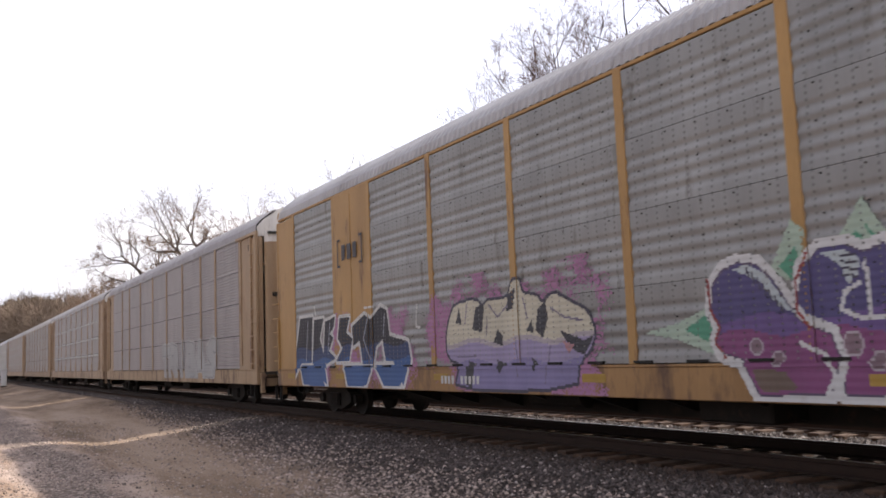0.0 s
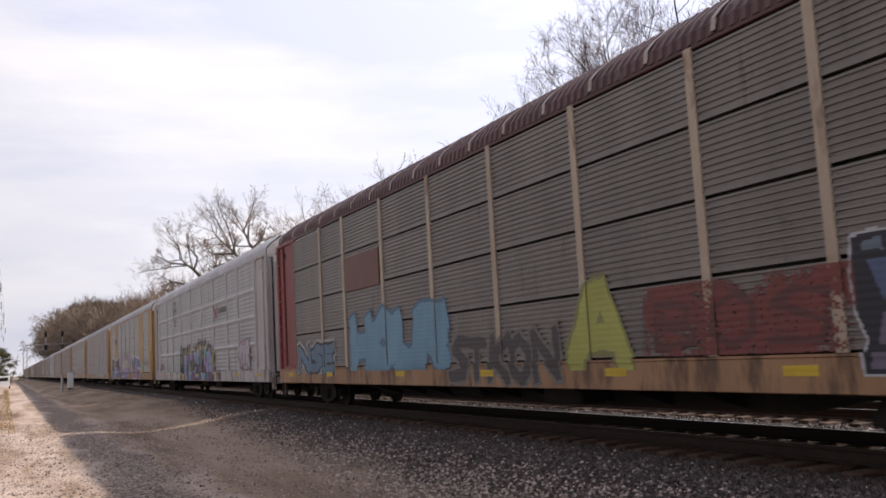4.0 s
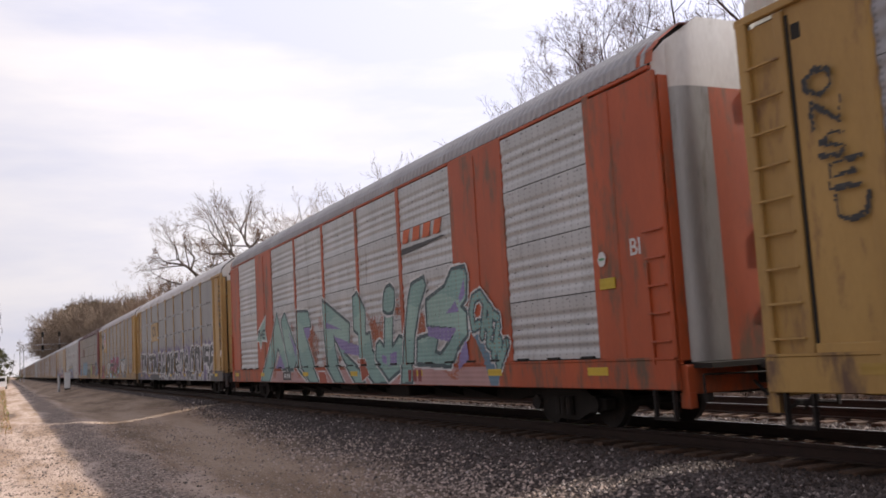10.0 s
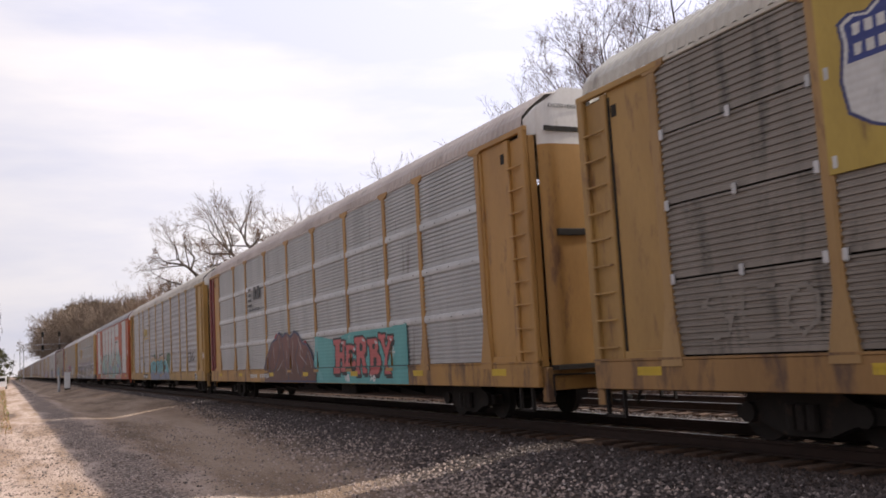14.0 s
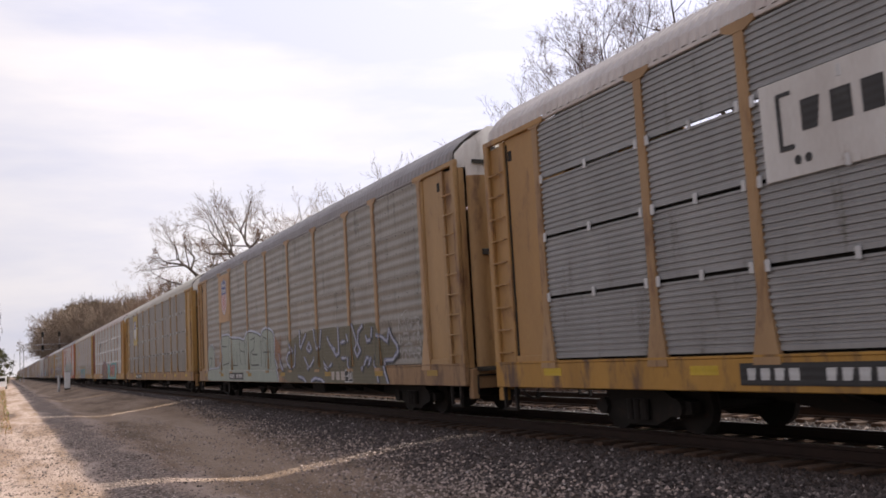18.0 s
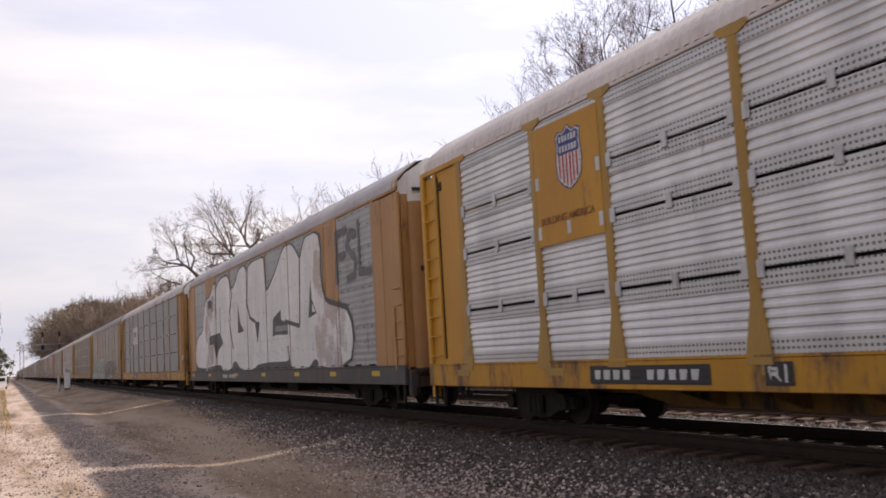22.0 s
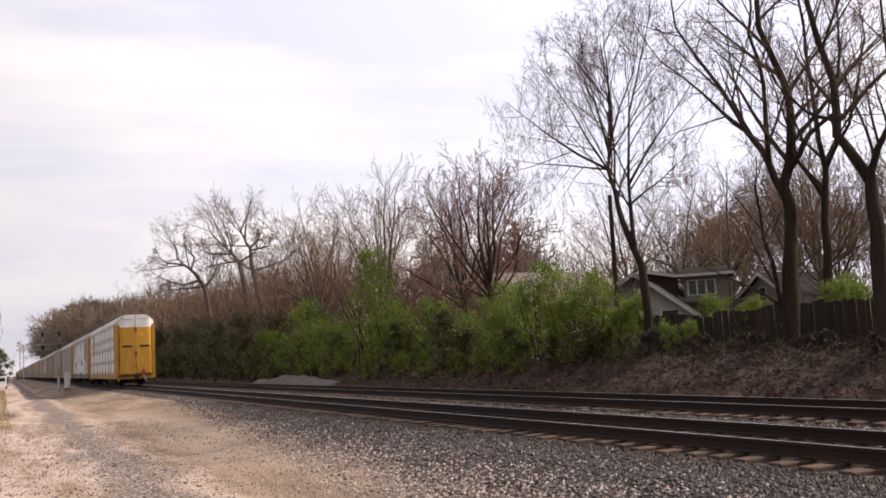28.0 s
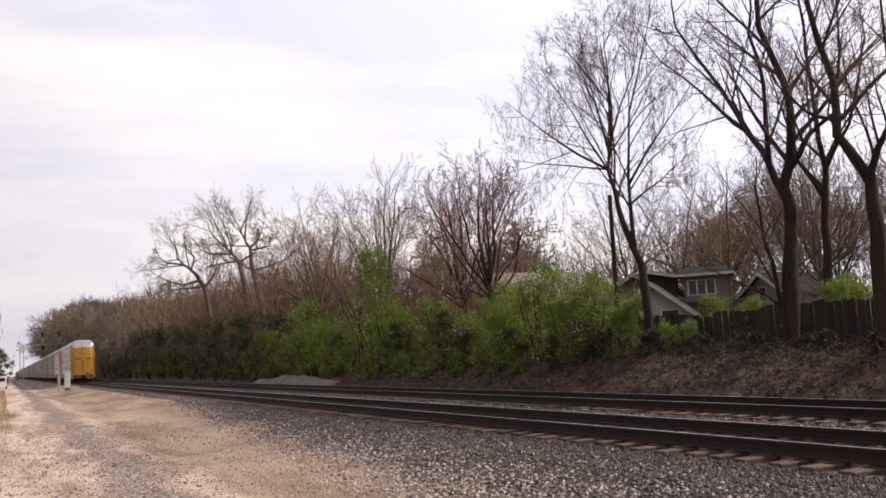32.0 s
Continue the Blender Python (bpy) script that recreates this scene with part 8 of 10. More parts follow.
for i, word in enumerate(("YNRR", "DELTA", "NAGER")):
    cv.word(word, 0.1, 0.08 + i * 0.32, 1.35, 0.32 + i * 0.34, [], DIM, None, 0.0, 0.02, i + 3)
cv.line(DIM, 0.02, [(0.3, 1.05), (0.6, 1.18), (0.7, 1.1)])
done()
plate(3, 22.5, 20.65, 3.05, 4.97, (0.5, 0.3, 0.14), label="tan emblem plate")
shield(3, 22.05, 1.0, 3.3, 1.55)
sill_marks(3, 20.9, 2.4)
cv = Canvas(1.5, 0.3, 0.0125)
bars(cv, (0.5, 0.44, 0.4), 0.1, 0.04, 1.3, 0.26, 3)
lay_paint(3, "reporting_mark", "pale marks on dark paint", 8.2, 0.72, cv)
# car 2
plate(2, 20.35, 18.0, 3.06, 4.2, (0.68, 0.68, 0.68), label="white emblem plate")
cv = Canvas(2.0, 0.95, 0.0125)
for pts in ([(0.25, 0.9), (0.08, 0.9), (0.08, 0.28), (0.25, 0.28)], [(1.75, 0.9), (1.92, 0.9), (1.92, 0.28), (1.75, 0.28)]):
    cv.line(BLK, 0.06, pts)
bars(cv, BLK, 0.4, 0.42, 1.62, 0.78, 3)
for u in (0.3, 0.45, 1.5, 1.65):
    cv.line(BLK, 0.1, [(u, 0.12), (u, 0.125)])
lay_paint(2, "emblem", "black bracketed emblem on white", 20.15, 3.12, cv, -PANEL_X - 0.035)
sill_marks(2, 21.05, 2.5)
for k, y, c in ((2, 6.4, (0.33, 0.07, 0.05)), (0, 8.1, (0.36, 0.12, 0.04)), (7, 9.2, (0.22, 0.03, 0.03))):
    cv = Canvas(0.9, 0.3, 0.0125)
    bars(cv, c, 0.05, 0.03, 0.85, 0.27, 3)
    lay_paint(k, "reporting_mark", "dark red marks", y, 0.72, cv)
# car 1
GREYW, DKG = (0.86, 0.86, 0.85), (0.08, 0.08, 0.09)
cv, done = mural(1, 25.3, 3.3, 1.1, 4.98, "huge white bubble letters with dark outline")

crest = [(0.0, 0.2), (0.0, 1.08), (0.7, 1.56), (1.8, 1.7), (2.1, 2.46), (2.6, 3.06), (3.9, 3.22), (4.7, 3.73), (4.9, 3.4), (5.6, 3.74), (7.0, 3.8), (7.6, 3.51), (7.9, 3.12), (8.6, 3.34), (9.1, 3.78),
         (10.0, 3.86), (10.5, 3.65), (10.6, 3.44), (10.8, 3.76), (11.5, 3.86), (13.0, 3.86), (13.1, 3.43), (13.2, 2.61)]
crest += [(13.6, 2.71), (14.6, 3.21), (15.5, 3.82), (16.1, 3.86), (16.4, 3.86), (17.0, 3.52), (17.3, 3.23), (17.5, 3.42), (17.9, 3.86), (18.9, 3.86), (19.3, 3.72), (19.5, 3.33), (19.4, 2.78), (19.5, 2.21),
          (19.7, 1.87), (20.0, 1.72), (20.8, 1.61), (21.3, 1.5), (21.7, 1.2), (21.8, 0.7), (21.5, 0.1)]
foot = [(19.0, 0.0), (18.8, 0.21), (18.5, 0.26), (18.2, 0.16), (17.9, 0.0), (16.1, 0.0), (15.8, 0.32), (15.6, 0.22), (12.8, 0.22), (11.5, 0.15), (11.4, 0.0), (9.1, 0.0), (8.4, 0.34), (7.9, 0.33), (7.5, 0.0),
        (5.9, 0.0), (5.5, 0.27), (2.2, 0.1)]
cv.rect(DKG, 0.1, 0.0, 20.6, 0.3)
white = rounded(crest + foot)
cv.line(DKG, 0.17, white + white[:1]).poly(GREYW, white)
cv.haze((0.58, 0.5, 0.45), 18.6, 0.0, 21.3, 3.9, 0.75, 2.0)
cv.haze((0.6, 0.57, 0.55), 18.9, 0.1, 21.3, 1.5, 0.3, 6.0)
cv.haze((0.53, 0.44, 0.38), 2.3, 0.2, 4.4, 3.2, 0.75, 5.0)
over = [(19.52, 3.88), (19.62, 3.3), (19.55, 2.8), (19.6, 2.3), (19.8, 1.98), (20.1, 1.84), (20.9, 1.72), (21.5, 1.6), (22.0, 1.2), (22.0, 3.88)]
cv.poly("clear", over)
cv.c[cv.c == cv.ink("clear")] = 0
cv.colors.remove("clear")
cv.line(DKG, 0.13, [(7.6, 3.5), (7.9, 2.99), (7.3, 1.98), (7.9, 0.87)], [(10.6, 3.44), (10.4, 2.4), (10.8, 1.88), (11.6, 1.69)], [(17.3, 3.23), (17.1, 1.39), (17.0, 1.28), (15.8, 1.45), (15.5, 1.49)], [(15.7, 0.67), (15.9, 0.23)])
cv.line(DKG, 0.15, [(19.35, 3.72), (19.5, 3.33), (19.42, 2.78), (19.52, 2.21), (19.75, 1.9), (20.05, 1.78), (20.8, 1.66), (21.4, 1.55), (21.75, 1.2), (21.85, 0.7)])
cv.line(DKG, 0.1, [(5.6, 2.57), (5.6, 1.56)], [(4.9, 3.7), (4.8, 2.21)])
for pts in ([(3.4, 1.48), (5.5, 1.56), (6.1, 1.1), (5.2, 0.86), (4.7, 0.51), (4.3, 1.12), (3.4, 1.09)], [(8.9, 2.52), (9.2, 1.8), (9.8, 1.44), (8.8, 1.39)], [(11.5, 1.7), (12.2, 1.65), (12.0, 1.21), (11.8, 0.93)],
            [(13.9, 1.07), (14.0, 1.65), (14.5, 1.78), (15.0, 1.91), (15.0, 1.56), (15.8, 1.45), (15.8, 1.06), (14.4, 1.11)], [(18.3, 2.54), (18.0, 1.45), (18.9, 1.55), (18.4, 1.98)]):
    cv.poly(DKG, pts)
cv.poly((0.3, 0.3, 0.31), [(14.2, 1.2), (14.3, 1.4), (15.7, 1.36), (15.7, 1.2)]).poly(GREYW, [(18.4, 1.87), (18.7, 1.61), (18.4, 1.6)])
done()
cv, done = mural(1, 4.75, 1.9, 3.1, 4.95, "dark grey block letters")
cv.word("FSL", 0.1, 0.2, 2.75, 1.6, [(1.3, (0.14, 0.14, 0.15))], (0.17, 0.17, 0.18), None, 0.15, 0.02, 5)
done()
cv = Canvas(1.4, 0.9, 0.0125)
for pts in ([(0.2, 0.85), (0.06, 0.85), (0.06, 0.25), (0.2, 0.25)], [(1.2, 0.85), (1.34, 0.85), (1.34, 0.25), (1.2, 0.25)]):
    cv.line((0.07, 0.05, 0.04), 0.06, pts)
bars(cv, (0.07, 0.05, 0.04), 0.28, 0.38, 1.15, 0.72, 3)
lay_paint(1, "emblem", "dark bracketed emblem", 22.3, 3.4, cv, -PANEL_X - 0.045)
sill_marks(1, 19.4, 2.6, False)
# car 0
YEL = (0.6, 0.305, 0.02)
plate(0, 22.52, 20.66, 2.96, 4.93, YEL, label="yellow emblem plate")
shield(0, 21.85, 0.75, 3.75, 1.05)
lettering(0, "BUILDING AMERICA", 22.4, 3.3, 0.17, (0.25, 0.1, 0.03), -PANEL_X - 0.036)
sill_marks(0, 21.3, 2.65)
cv = Canvas(0.5, 0.28, 0.0125)
cv.rect(BLK, 0.02, 0.0, 0.46, 0.28)
cv.word("R", 0.09, 0.06, 0.25, 0.22, [], WHT, None, 0.0, 0.018, 2)
cv.line(WHT, 0.035, [(0.34, 0.05), (0.34, 0.23)])
lay_paint(0, "route_mark", "white mark on a black square", 17.75, 0.74, cv)
for k, y in ((0, 5.95), (8, 3.1), (6, 2.45), (3, 7.0), (12, 4.7)):
    cv = Canvas(0.62, 0.34, 0.0125)
    cv.rect(WHT, 0.0, 0.0, 0.6, 0.33).rect(BLK, 0.03, 0.03, 0.57, 0.3)
    cv.rect(WHT, 0.28, 0.03, 0.31, 0.3).rect(WHT, 0.06, 0.15, 0.26, 0.18).rect(DIM, 0.34, 0.08, 0.54, 0.25)
    lay_paint(k, "inspection_label", "black and white inspection label", y, 0.7, cv)
for k in (0, 2, 8, 6):
    c = tuple(v * 0.45 for v in CARS[k]["body"])
    for z, hh, ww in ((3.3, 0.5, 0.42), (1.65, 0.26, 0.24)):
        cv = Canvas(ww, hh, 0.0125)
        cv.line(c, 0.02, [(0.02, 0.02), (ww - 0.02, 0.02), (ww - 0.02, hh - 0.02), (0.02, hh - 0.02), (0.02, 0.02)])
        for i in range(3):
            cv.line(c, 0.02, [(0.08, hh * (0.3 + 0.2 * i)), (ww - 0.08, hh * (0.3 + 0.2 * i))])
        lay_paint(k, "notice", "small outlined notice", 1.24, z, cv, -SIDE + 0.064)
    cv = Canvas(0.34, 0.4, 0.0125)
    cv.line((0.7, 0.7, 0.68), 0.28, [(0.17, 0.2), (0.175, 0.2)])
    cv.line((0.45, 0.06, 0.05), 0.03, [(0.09, 0.3), (0.26, 0.1)])
    lay_paint(k, "warning_sign", "white round sign with a red stroke", 0.46, 1.6, cv, -SIDE + 0.0)
for k in (0, 2, 4, 5, 6, 8):
    for s in (-1, 1):
        o = lettering(k, "EXCESS HEIGHT CAR", 0, 5.42, 0.094, (0.08, 0.08, 0.08), -1.1 if s < 0 else 0.13, (math.pi / 2, 0, 0))
        o.location.y = -0.352 if k == 0 else -0.2
# tail marker on the last car
tail = part("tail_light", Geo().box(-0.11, 0.11, -0.1, 0.1, -0.2, 0.2, c=0.03).mesh("tail_light", spray((0.5, 0.03, 0.05))), train[0], (0.55, -0.48, 1.2), "red end-of-train marker box")
part("lens", Geo().tube((0, -0.11, 0.1), (0, -0.13, 0.1), 0.06, n=10).mesh("lens", spray((0.7, 0.1, 0.1))), tail)
part("air_hose", Geo().tube((0.5, -0.45, 1.0), (0.62, -0.55, 0.7), 0.03, n=6).tube((0.62, -0.55, 0.7), (0.72, -0.5, 0.32), 0.03, 0.03, 6).mesh("air_hose", spray((0.55, 0.55, 0.55))), train[0], label="pale hanging air hose")
part("cut_lever", Geo().tube((-1.2, -0.4, 0.95), (0.1, -0.45, 0.9), 0.02, n=5).tube((-1.2, -0.4, 0.95), (-1.22, -0.42, 0.55), 0.025, n=5).mesh("cut_lever", BLACK), train[0])
# car 13
cv, done = mural(13, 17.0, 4.0, 0.8, 2.3, "faded white graffiti")
cv.word("TRIBAS", 4.0, 0.15, 12.5, 1.2, [(1.3, (0.42, 0.42, 0.43))], (0.28, 0.28, 0.29), (0.5, 0.5, 0.5), 0.3, 0.04, 3)
done()


# ---- trees, brush and buildings beyond the tracks ----
BARK = surface("grey_brown_bark", (0.016, 0.011, 0.008), (0.06, 0.042, 0.032), 2.6, 0.98, 0, 0.9, 26, (1, 1, 0.22), bump_size=0.06)
# limbs paler than the trunk: glare of the sky put into their colour
LIMB = surface("glared_brown_limb_bark", (0.026, 0.018, 0.013), (0.085, 0.058, 0.045), 2.0, 0.95, 0, 0.4, 24, (1, 1, 0.3))
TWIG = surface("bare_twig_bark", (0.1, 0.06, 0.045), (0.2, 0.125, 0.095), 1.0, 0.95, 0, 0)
# far twigs and distant bark: haze put into the colour as a paler tone
FAR_TWIG = surface("haze_paled_far_twig", (0.15, 0.094, 0.062), (0.27, 0.178, 0.12), 0.5, 0.95, 0, 0)
DIST_TWIG = surface("haze_paled_distant_twig", (0.17, 0.128, 0.098), (0.27, 0.207, 0.16), 0.2, 0.95, 0, 0)
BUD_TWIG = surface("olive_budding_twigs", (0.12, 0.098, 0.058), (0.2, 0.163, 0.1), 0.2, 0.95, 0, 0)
RED_TWIG = surface("reddish_twig_bark", (0.2, 0.11, 0.095), (0.32, 0.19, 0.16), 0.8, 0.95, 0, 0)

CLOD = surface("dry_earth_clod", (0.03, 0.018, 0.013), (0.17, 0.108, 0.08), 2.0, 0.95, 0, 0.4, 30, leafy=0.5)
STICK = surface("pale_dead_stick", (0.06, 0.042, 0.032), (0.17, 0.125, 0.098), 2.0, 0.9, 0, 0, leafy=0.4)
for m in (CLOD, STICK, BARK, LIMB, TWIG, FAR_TWIG, DIST_TWIG, BUD_TWIG, RED_TWIG):
    m.node_tree.nodes["Principled BSDF"].inputs["Specular IOR Level"].default_value = 0.12


def leaf_material(name, c1, c2):
    m = surface(name, c1, c2, 1.4, 0.6, 0, 0, 8, leafy=0.35)
    n, l = m.node_tree.nodes, m.node_tree.links
    b = n["Principled BSDF"]
    thin = n.new("ShaderNodeBsdfTranslucent")
    both = n.new("ShaderNodeMixShader")
    both.inputs["Fac"].default_value = 0.35
    l.new(b.inputs["Base Color"].links[0].from_socket, thin.inputs["Color"])
    l.new(b.outputs["BSDF"], both.inputs[1])
    l.new(thin.outputs["BSDF"], both.inputs[2])
    l.new(both.outputs["Shader"], n["Material Output"].inputs["Surface"])
    return m


GREEN = leaf_material("fresh_green_leaf", (0.065, 0.1, 0.012), (0.23, 0.29, 0.034))
OLIVE = leaf_material("olive_leaf", (0.045, 0.042, 0.014), (0.115, 0.105, 0.03))
BROWN = leaf_material("brown_hedge_leaf", (0.05, 0.05, 0.022), (0.125, 0.115, 0.05))
DRY = leaf_material("dry_brush_leaf", (0.014, 0.009, 0.006), (0.05, 0.032, 0.021))




class Plant:
    """Tapered tubes sorted by branch level: trunk, limbs and twigs."""

    def __init__(self, seed, twig_r=0.008):
        self.g = [Geo(), Geo(), Geo()]
        self.r = random.Random(seed)
        self.twig_r = twig_r
        self.tips = []

    def stem(self, pts, r0, r1, level):
        n = (9, 5, 3)[level]
        g = self.g[level]
        o = len(g.v)
        k = len(pts)
        for i, p in enumerate(pts):
            d = (pts[min(i + 1, k - 1)] - pts[max(i - 1, 0)]).normalized()
            s = d.cross(Vector((0.3, 0.9, 0.2))).normalized()
            t = d.cross(s)
            r = max(self.twig_r * (1 - 0.65 * i / (k - 1)), r1 + (r0 - r1) * (1 - i / (k - 1)) ** (1.5 if level == 0 else 1))
            if level == 0 and i == 0 and o == 0:
                r *= 1.35
            for j in range(n):
                a = 2 * math.pi * j / n
                w = r * (1 + 0.26 * noise.noise((p.x * 2 + math.cos(a) * 1.3, p.y * 2 + math.sin(a) * 1.3, p.z * 1.7))) if level == 0 else r
                g.v.append(tuple(p + (s * math.cos(a) + t * math.sin(a)) * w))
        for i in range(k - 1):
            for j in range(n):
                g.f.append((o + i * n + j, o + i * n + (j + 1) % n, o + (i + 1) * n + (j + 1) % n, o + (i + 1) * n + j))
                g.m.append(0)

    def path(self, start, way, length, steps, bend, lift):
        pts, p, d = [start.copy()], start.copy(), way.normalized()
        for _ in range(steps):
            d = (d + Vector((self.r.gauss(0, bend), self.r.gauss(0, bend), self.r.gauss(0, bend) + lift))).normalized()
            p = p + d * (length / steps)
            pts.append(p.copy())
        return pts

    def branch(self, pts, r0, r1, level, plan):
        """Draws the stem and its side branches. plan: per depth (count, length share, spread, lift)."""
        self.stem(pts, r0, r1, min(level, 2) if level < 3 else 2)
        if not plan:
            self.tips.append(pts[-1])
            return
        count, share, spread, lift, first = plan[0]
        total = sum((pts[i + 1] - pts[i]).length for i in range(len(pts) - 1))
        r = self.r
        for c in range(count):
            u = first + (1 - first) * (c + r.random()) / count
            f = u * (len(pts) - 1)
            i = min(int(f), len(pts) - 2)
            at = pts[i].lerp(pts[i + 1], f - i)
            along = (pts[i + 1] - pts[i]).normalized()
            a = r.uniform(0, 2 * math.pi)
            side = along.cross(Vector((math.cos(a), math.sin(a), 0.35))).normalized()
            way = (along * (1 - spread) + side * spread + Vector((0, 0, lift))).normalized()
            length = total * share * (1.15 - 0.6 * u) * r.uniform(0.7, 1.25)
            rr = max(self.twig_r, (r0 + (r1 - r0) * u) * (0.47 if level == 0 else 0.45))
            steps = 4 if len(plan) > 2 else (3 if len(plan) > 1 else 2)
            self.branch(self.path(at, way, length, steps, 0.075, 0.012), rr, rr * 0.22, level + 1, plan[1:])

    def meshes(self, bark, twig):
        return [self.g[0].mesh("trunk", bark, smooth=True), self.g[1].mesh("limbs", LIMB if bark is BARK else bark, smooth=True), self.g[2].mesh("twigs", twig)]


def plant_thing(name, meshes, at, label, category, group="", turn=0.0, size=1.0):
    t = thing(name, at, label, category, group)
    t.rotation_euler = (0, 0, turn)
    t.scale = (size, size, size)
    for n, me in zip(("trunk", "branchwork", "twigwork"), meshes):
        if len(me.polygons):
            part(n, me, t)
    return t


DENSE = [(11, 0.42, 0.48, 0.04, 0.22), (7, 0.52, 0.44, 0.02, 0.15), (5, 0.5, 0.42, 0.01, 0.15), (2, 0.5, 0.4, 0.0, 0.2)]
FINE = [(12, 0.55, 0.42, 0.03, 0.18), (9, 0.5, 0.42, 0.02, 0.15), (6, 0.42, 0.42, 0.01, 0.15)]


def lane_tree(name, x, stems, label, seed, plan=FINE, at=None, turn=0.0, deep=0.15, twig_r=0.0062, barks=None, low=0.42):
    """A tree whose main stems follow given lines of (y, z) in the plane x; later stems fork from the first.
    With at, the lines are offsets and heights from that foot, in a plane turned by turn."""
    p = Plant(seed, twig_r)
    y0, z0 = stems[0][2][0]
    if at is None:
        z0 = min(z0, ground_height(x, y0)) - 0.1
    base = Vector(at or (x, y0, z0))
    drawn = []
    for k, (r0, r1, line) in enumerate(stems):
        pts = [Vector((p.r.uniform(-1, 1) * min(i, 3) * deep, y - y0, z - z0)) for i, (y, z) in enumerate(line)]
        if k == 0:
            pts[0] = Vector((0, 0, 0))
        else:
            # the fork springs from the nearest point of the stems before it
            root = drawn[min(((q - pts[0]).yz.length, i) for i, (q, r) in enumerate(drawn))[1]][0]
            pts = [root] + [q + Vector((root.x, 0, 0)) for q in pts[1:]]
        fine = []
        for i in range(len(pts) - 1):
            mid = pts[i].lerp(pts[i + 1], 0.5) + Vector((p.r.gauss(0, 0.05), p.r.gauss(0, 0.05), 0))
            fine += [pts[i], pts[i].lerp(mid, 0.5), mid, mid.lerp(pts[i + 1], 0.5)]
        fine.append(pts[-1])
        first = low if k == 0 else 0.15
        if k:
            # a fork starts no thicker than the stem that bears it
            r0 = min(r0, 0.8 * min(((q - pts[0]).length, r) for q, r in drawn)[1])
        drawn += [(q, r0 + (r1 - r0) * i / (len(fine) - 1)) for i, q in enumerate(fine)]
        pl = [(plan[0][0], plan[0][1] * (0.75 if k == 0 else 0.9), plan[0][2], plan[0][3], first)] + plan[1:]
        p.branch(fine, r0, r1, 0, pl)
    return plant_thing(name, p.meshes(*(barks or (BARK, TWIG))), base, label, "tree", "bare trees beyond the tracks", turn)


lane_tree("bare_tree", 20.0, [
    (0.185, 0.02, [(25.75, 0.7), (25.84, 3.95), (26.74, 5.89), (27.48, 7.7), (26.98, 9.92), (26.7, 12.2)]),
    (0.09, 0.014, [(25.89, 4.35), (26.35, 5.83), (26.39, 7.27), (25.47, 9.31), (24.88, 11.37), (24.5, 12.8)]),
    (0.06, 0.01, [(27.48, 7.7), (30.63, 9.51), (32.92, 10.91), (35.24, 12.41)]),
    (0.06, 0.01, [(27.48, 7.74), (29.49, 10.37), (31.7, 13.13)]),
    (0.055, 0.01, [(27.29, 8.08), (28.21, 11.14), (29.07, 13.55)]),
    (0.05, 0.01, [(27.18, 8.6), (26.9, 11.32), (27.3, 13.6)]),
    (0.05, 0.01, [(26.35, 6.85), (24.19, 8.38), (22.74, 9.53)]),
    (0.045, 0.01, [(26.2, 6.21), (24.41, 6.68), (23.04, 7.25)]),
    (0.05, 0.01, [(27.18, 8.91), (25.76, 10.83), (25.21, 12.51)]),
    (0.05, 0.01, [(27.65, 7.52), (30.11, 8.4), (32.16, 8.9), (34.48, 9.6)])],
    "slender leafless tree with a wide fan of fine branches", 3)
lane_tree("bare_tree", 20.0, [
    (0.265, 0.05, [(19.46, 0.6), (19.21, 2.74), (19.22, 4.36), (19.07, 5.47), (18.64, 6.85), (18.76, 8.36), (19.18, 10.18), (19.49, 12.2), (19.7, 14.5)]),
    (0.11, 0.015, [(19.4, 1.1), (19.75, 2.6), (20.0, 4.1), (20.1, 5.6), (20.25, 6.6)]),
    (0.122, 0.024, [(19.15, 4.84), (19.97, 6.66), (20.97, 8.12), (22.0, 10.05), (22.91, 11.49), (23.4, 13.2)]),
    (0.098, 0.024, [(18.76, 5.9), (18.05, 6.71), (17.4, 7.18), (17.02, 8.63), (16.9, 10.5)]),
    (0.092, 0.019, [(19.49, 6.3), (19.72, 8.64), (19.86, 10.24), (20.22, 11.97), (20.4, 14.0)]),
    (0.073, 0.014, [(20.5, 7.5), (21.6, 8.3), (22.8, 9.4), (24.2, 10.8), (25.2, 12.6)])],
    "large dark leafless tree with thick forking limbs", 11, DENSE)
lane_tree("bare_tree", 19.0, [
    (0.215, 0.04, [(15.45, 0.7), (15.47, 3.79), (15.57, 4.93), (15.92, 6.14), (16.25, 7.7), (16.69, 9.96), (16.9, 11.3), (17.1, 13.4)]),
    (0.111, 0.019, [(15.57, 4.7), (15.22, 5.7), (14.7, 6.68), (14.4, 8.6), (14.6, 10.4)]),
    (0.061, 0.014, [(16.0, 6.5), (16.9, 7.0), (17.8, 8.0), (18.3, 9.3)])],
    "tall leaning leafless tree on the bank", 23, DENSE)
lane_tree("bare_tree", 24.0, [
    (0.2, 0.04, [(21.5, 1.0), (21.36, 2.86), (21.3, 4.7), (21.23, 6.55), (20.99, 8.37), (21.09, 10.31), (21.3, 12.5)]),
    (0.086, 0.019, [(21.25, 5.6), (22.2, 7.0), (22.9, 8.8), (23.2, 10.8)]),
    (0.073, 0.019, [(21.1, 6.6), (20.2, 7.8), (19.4, 9.4), (19.0, 11.2)])],
    "upright leafless tree behind the fence", 31, DENSE)


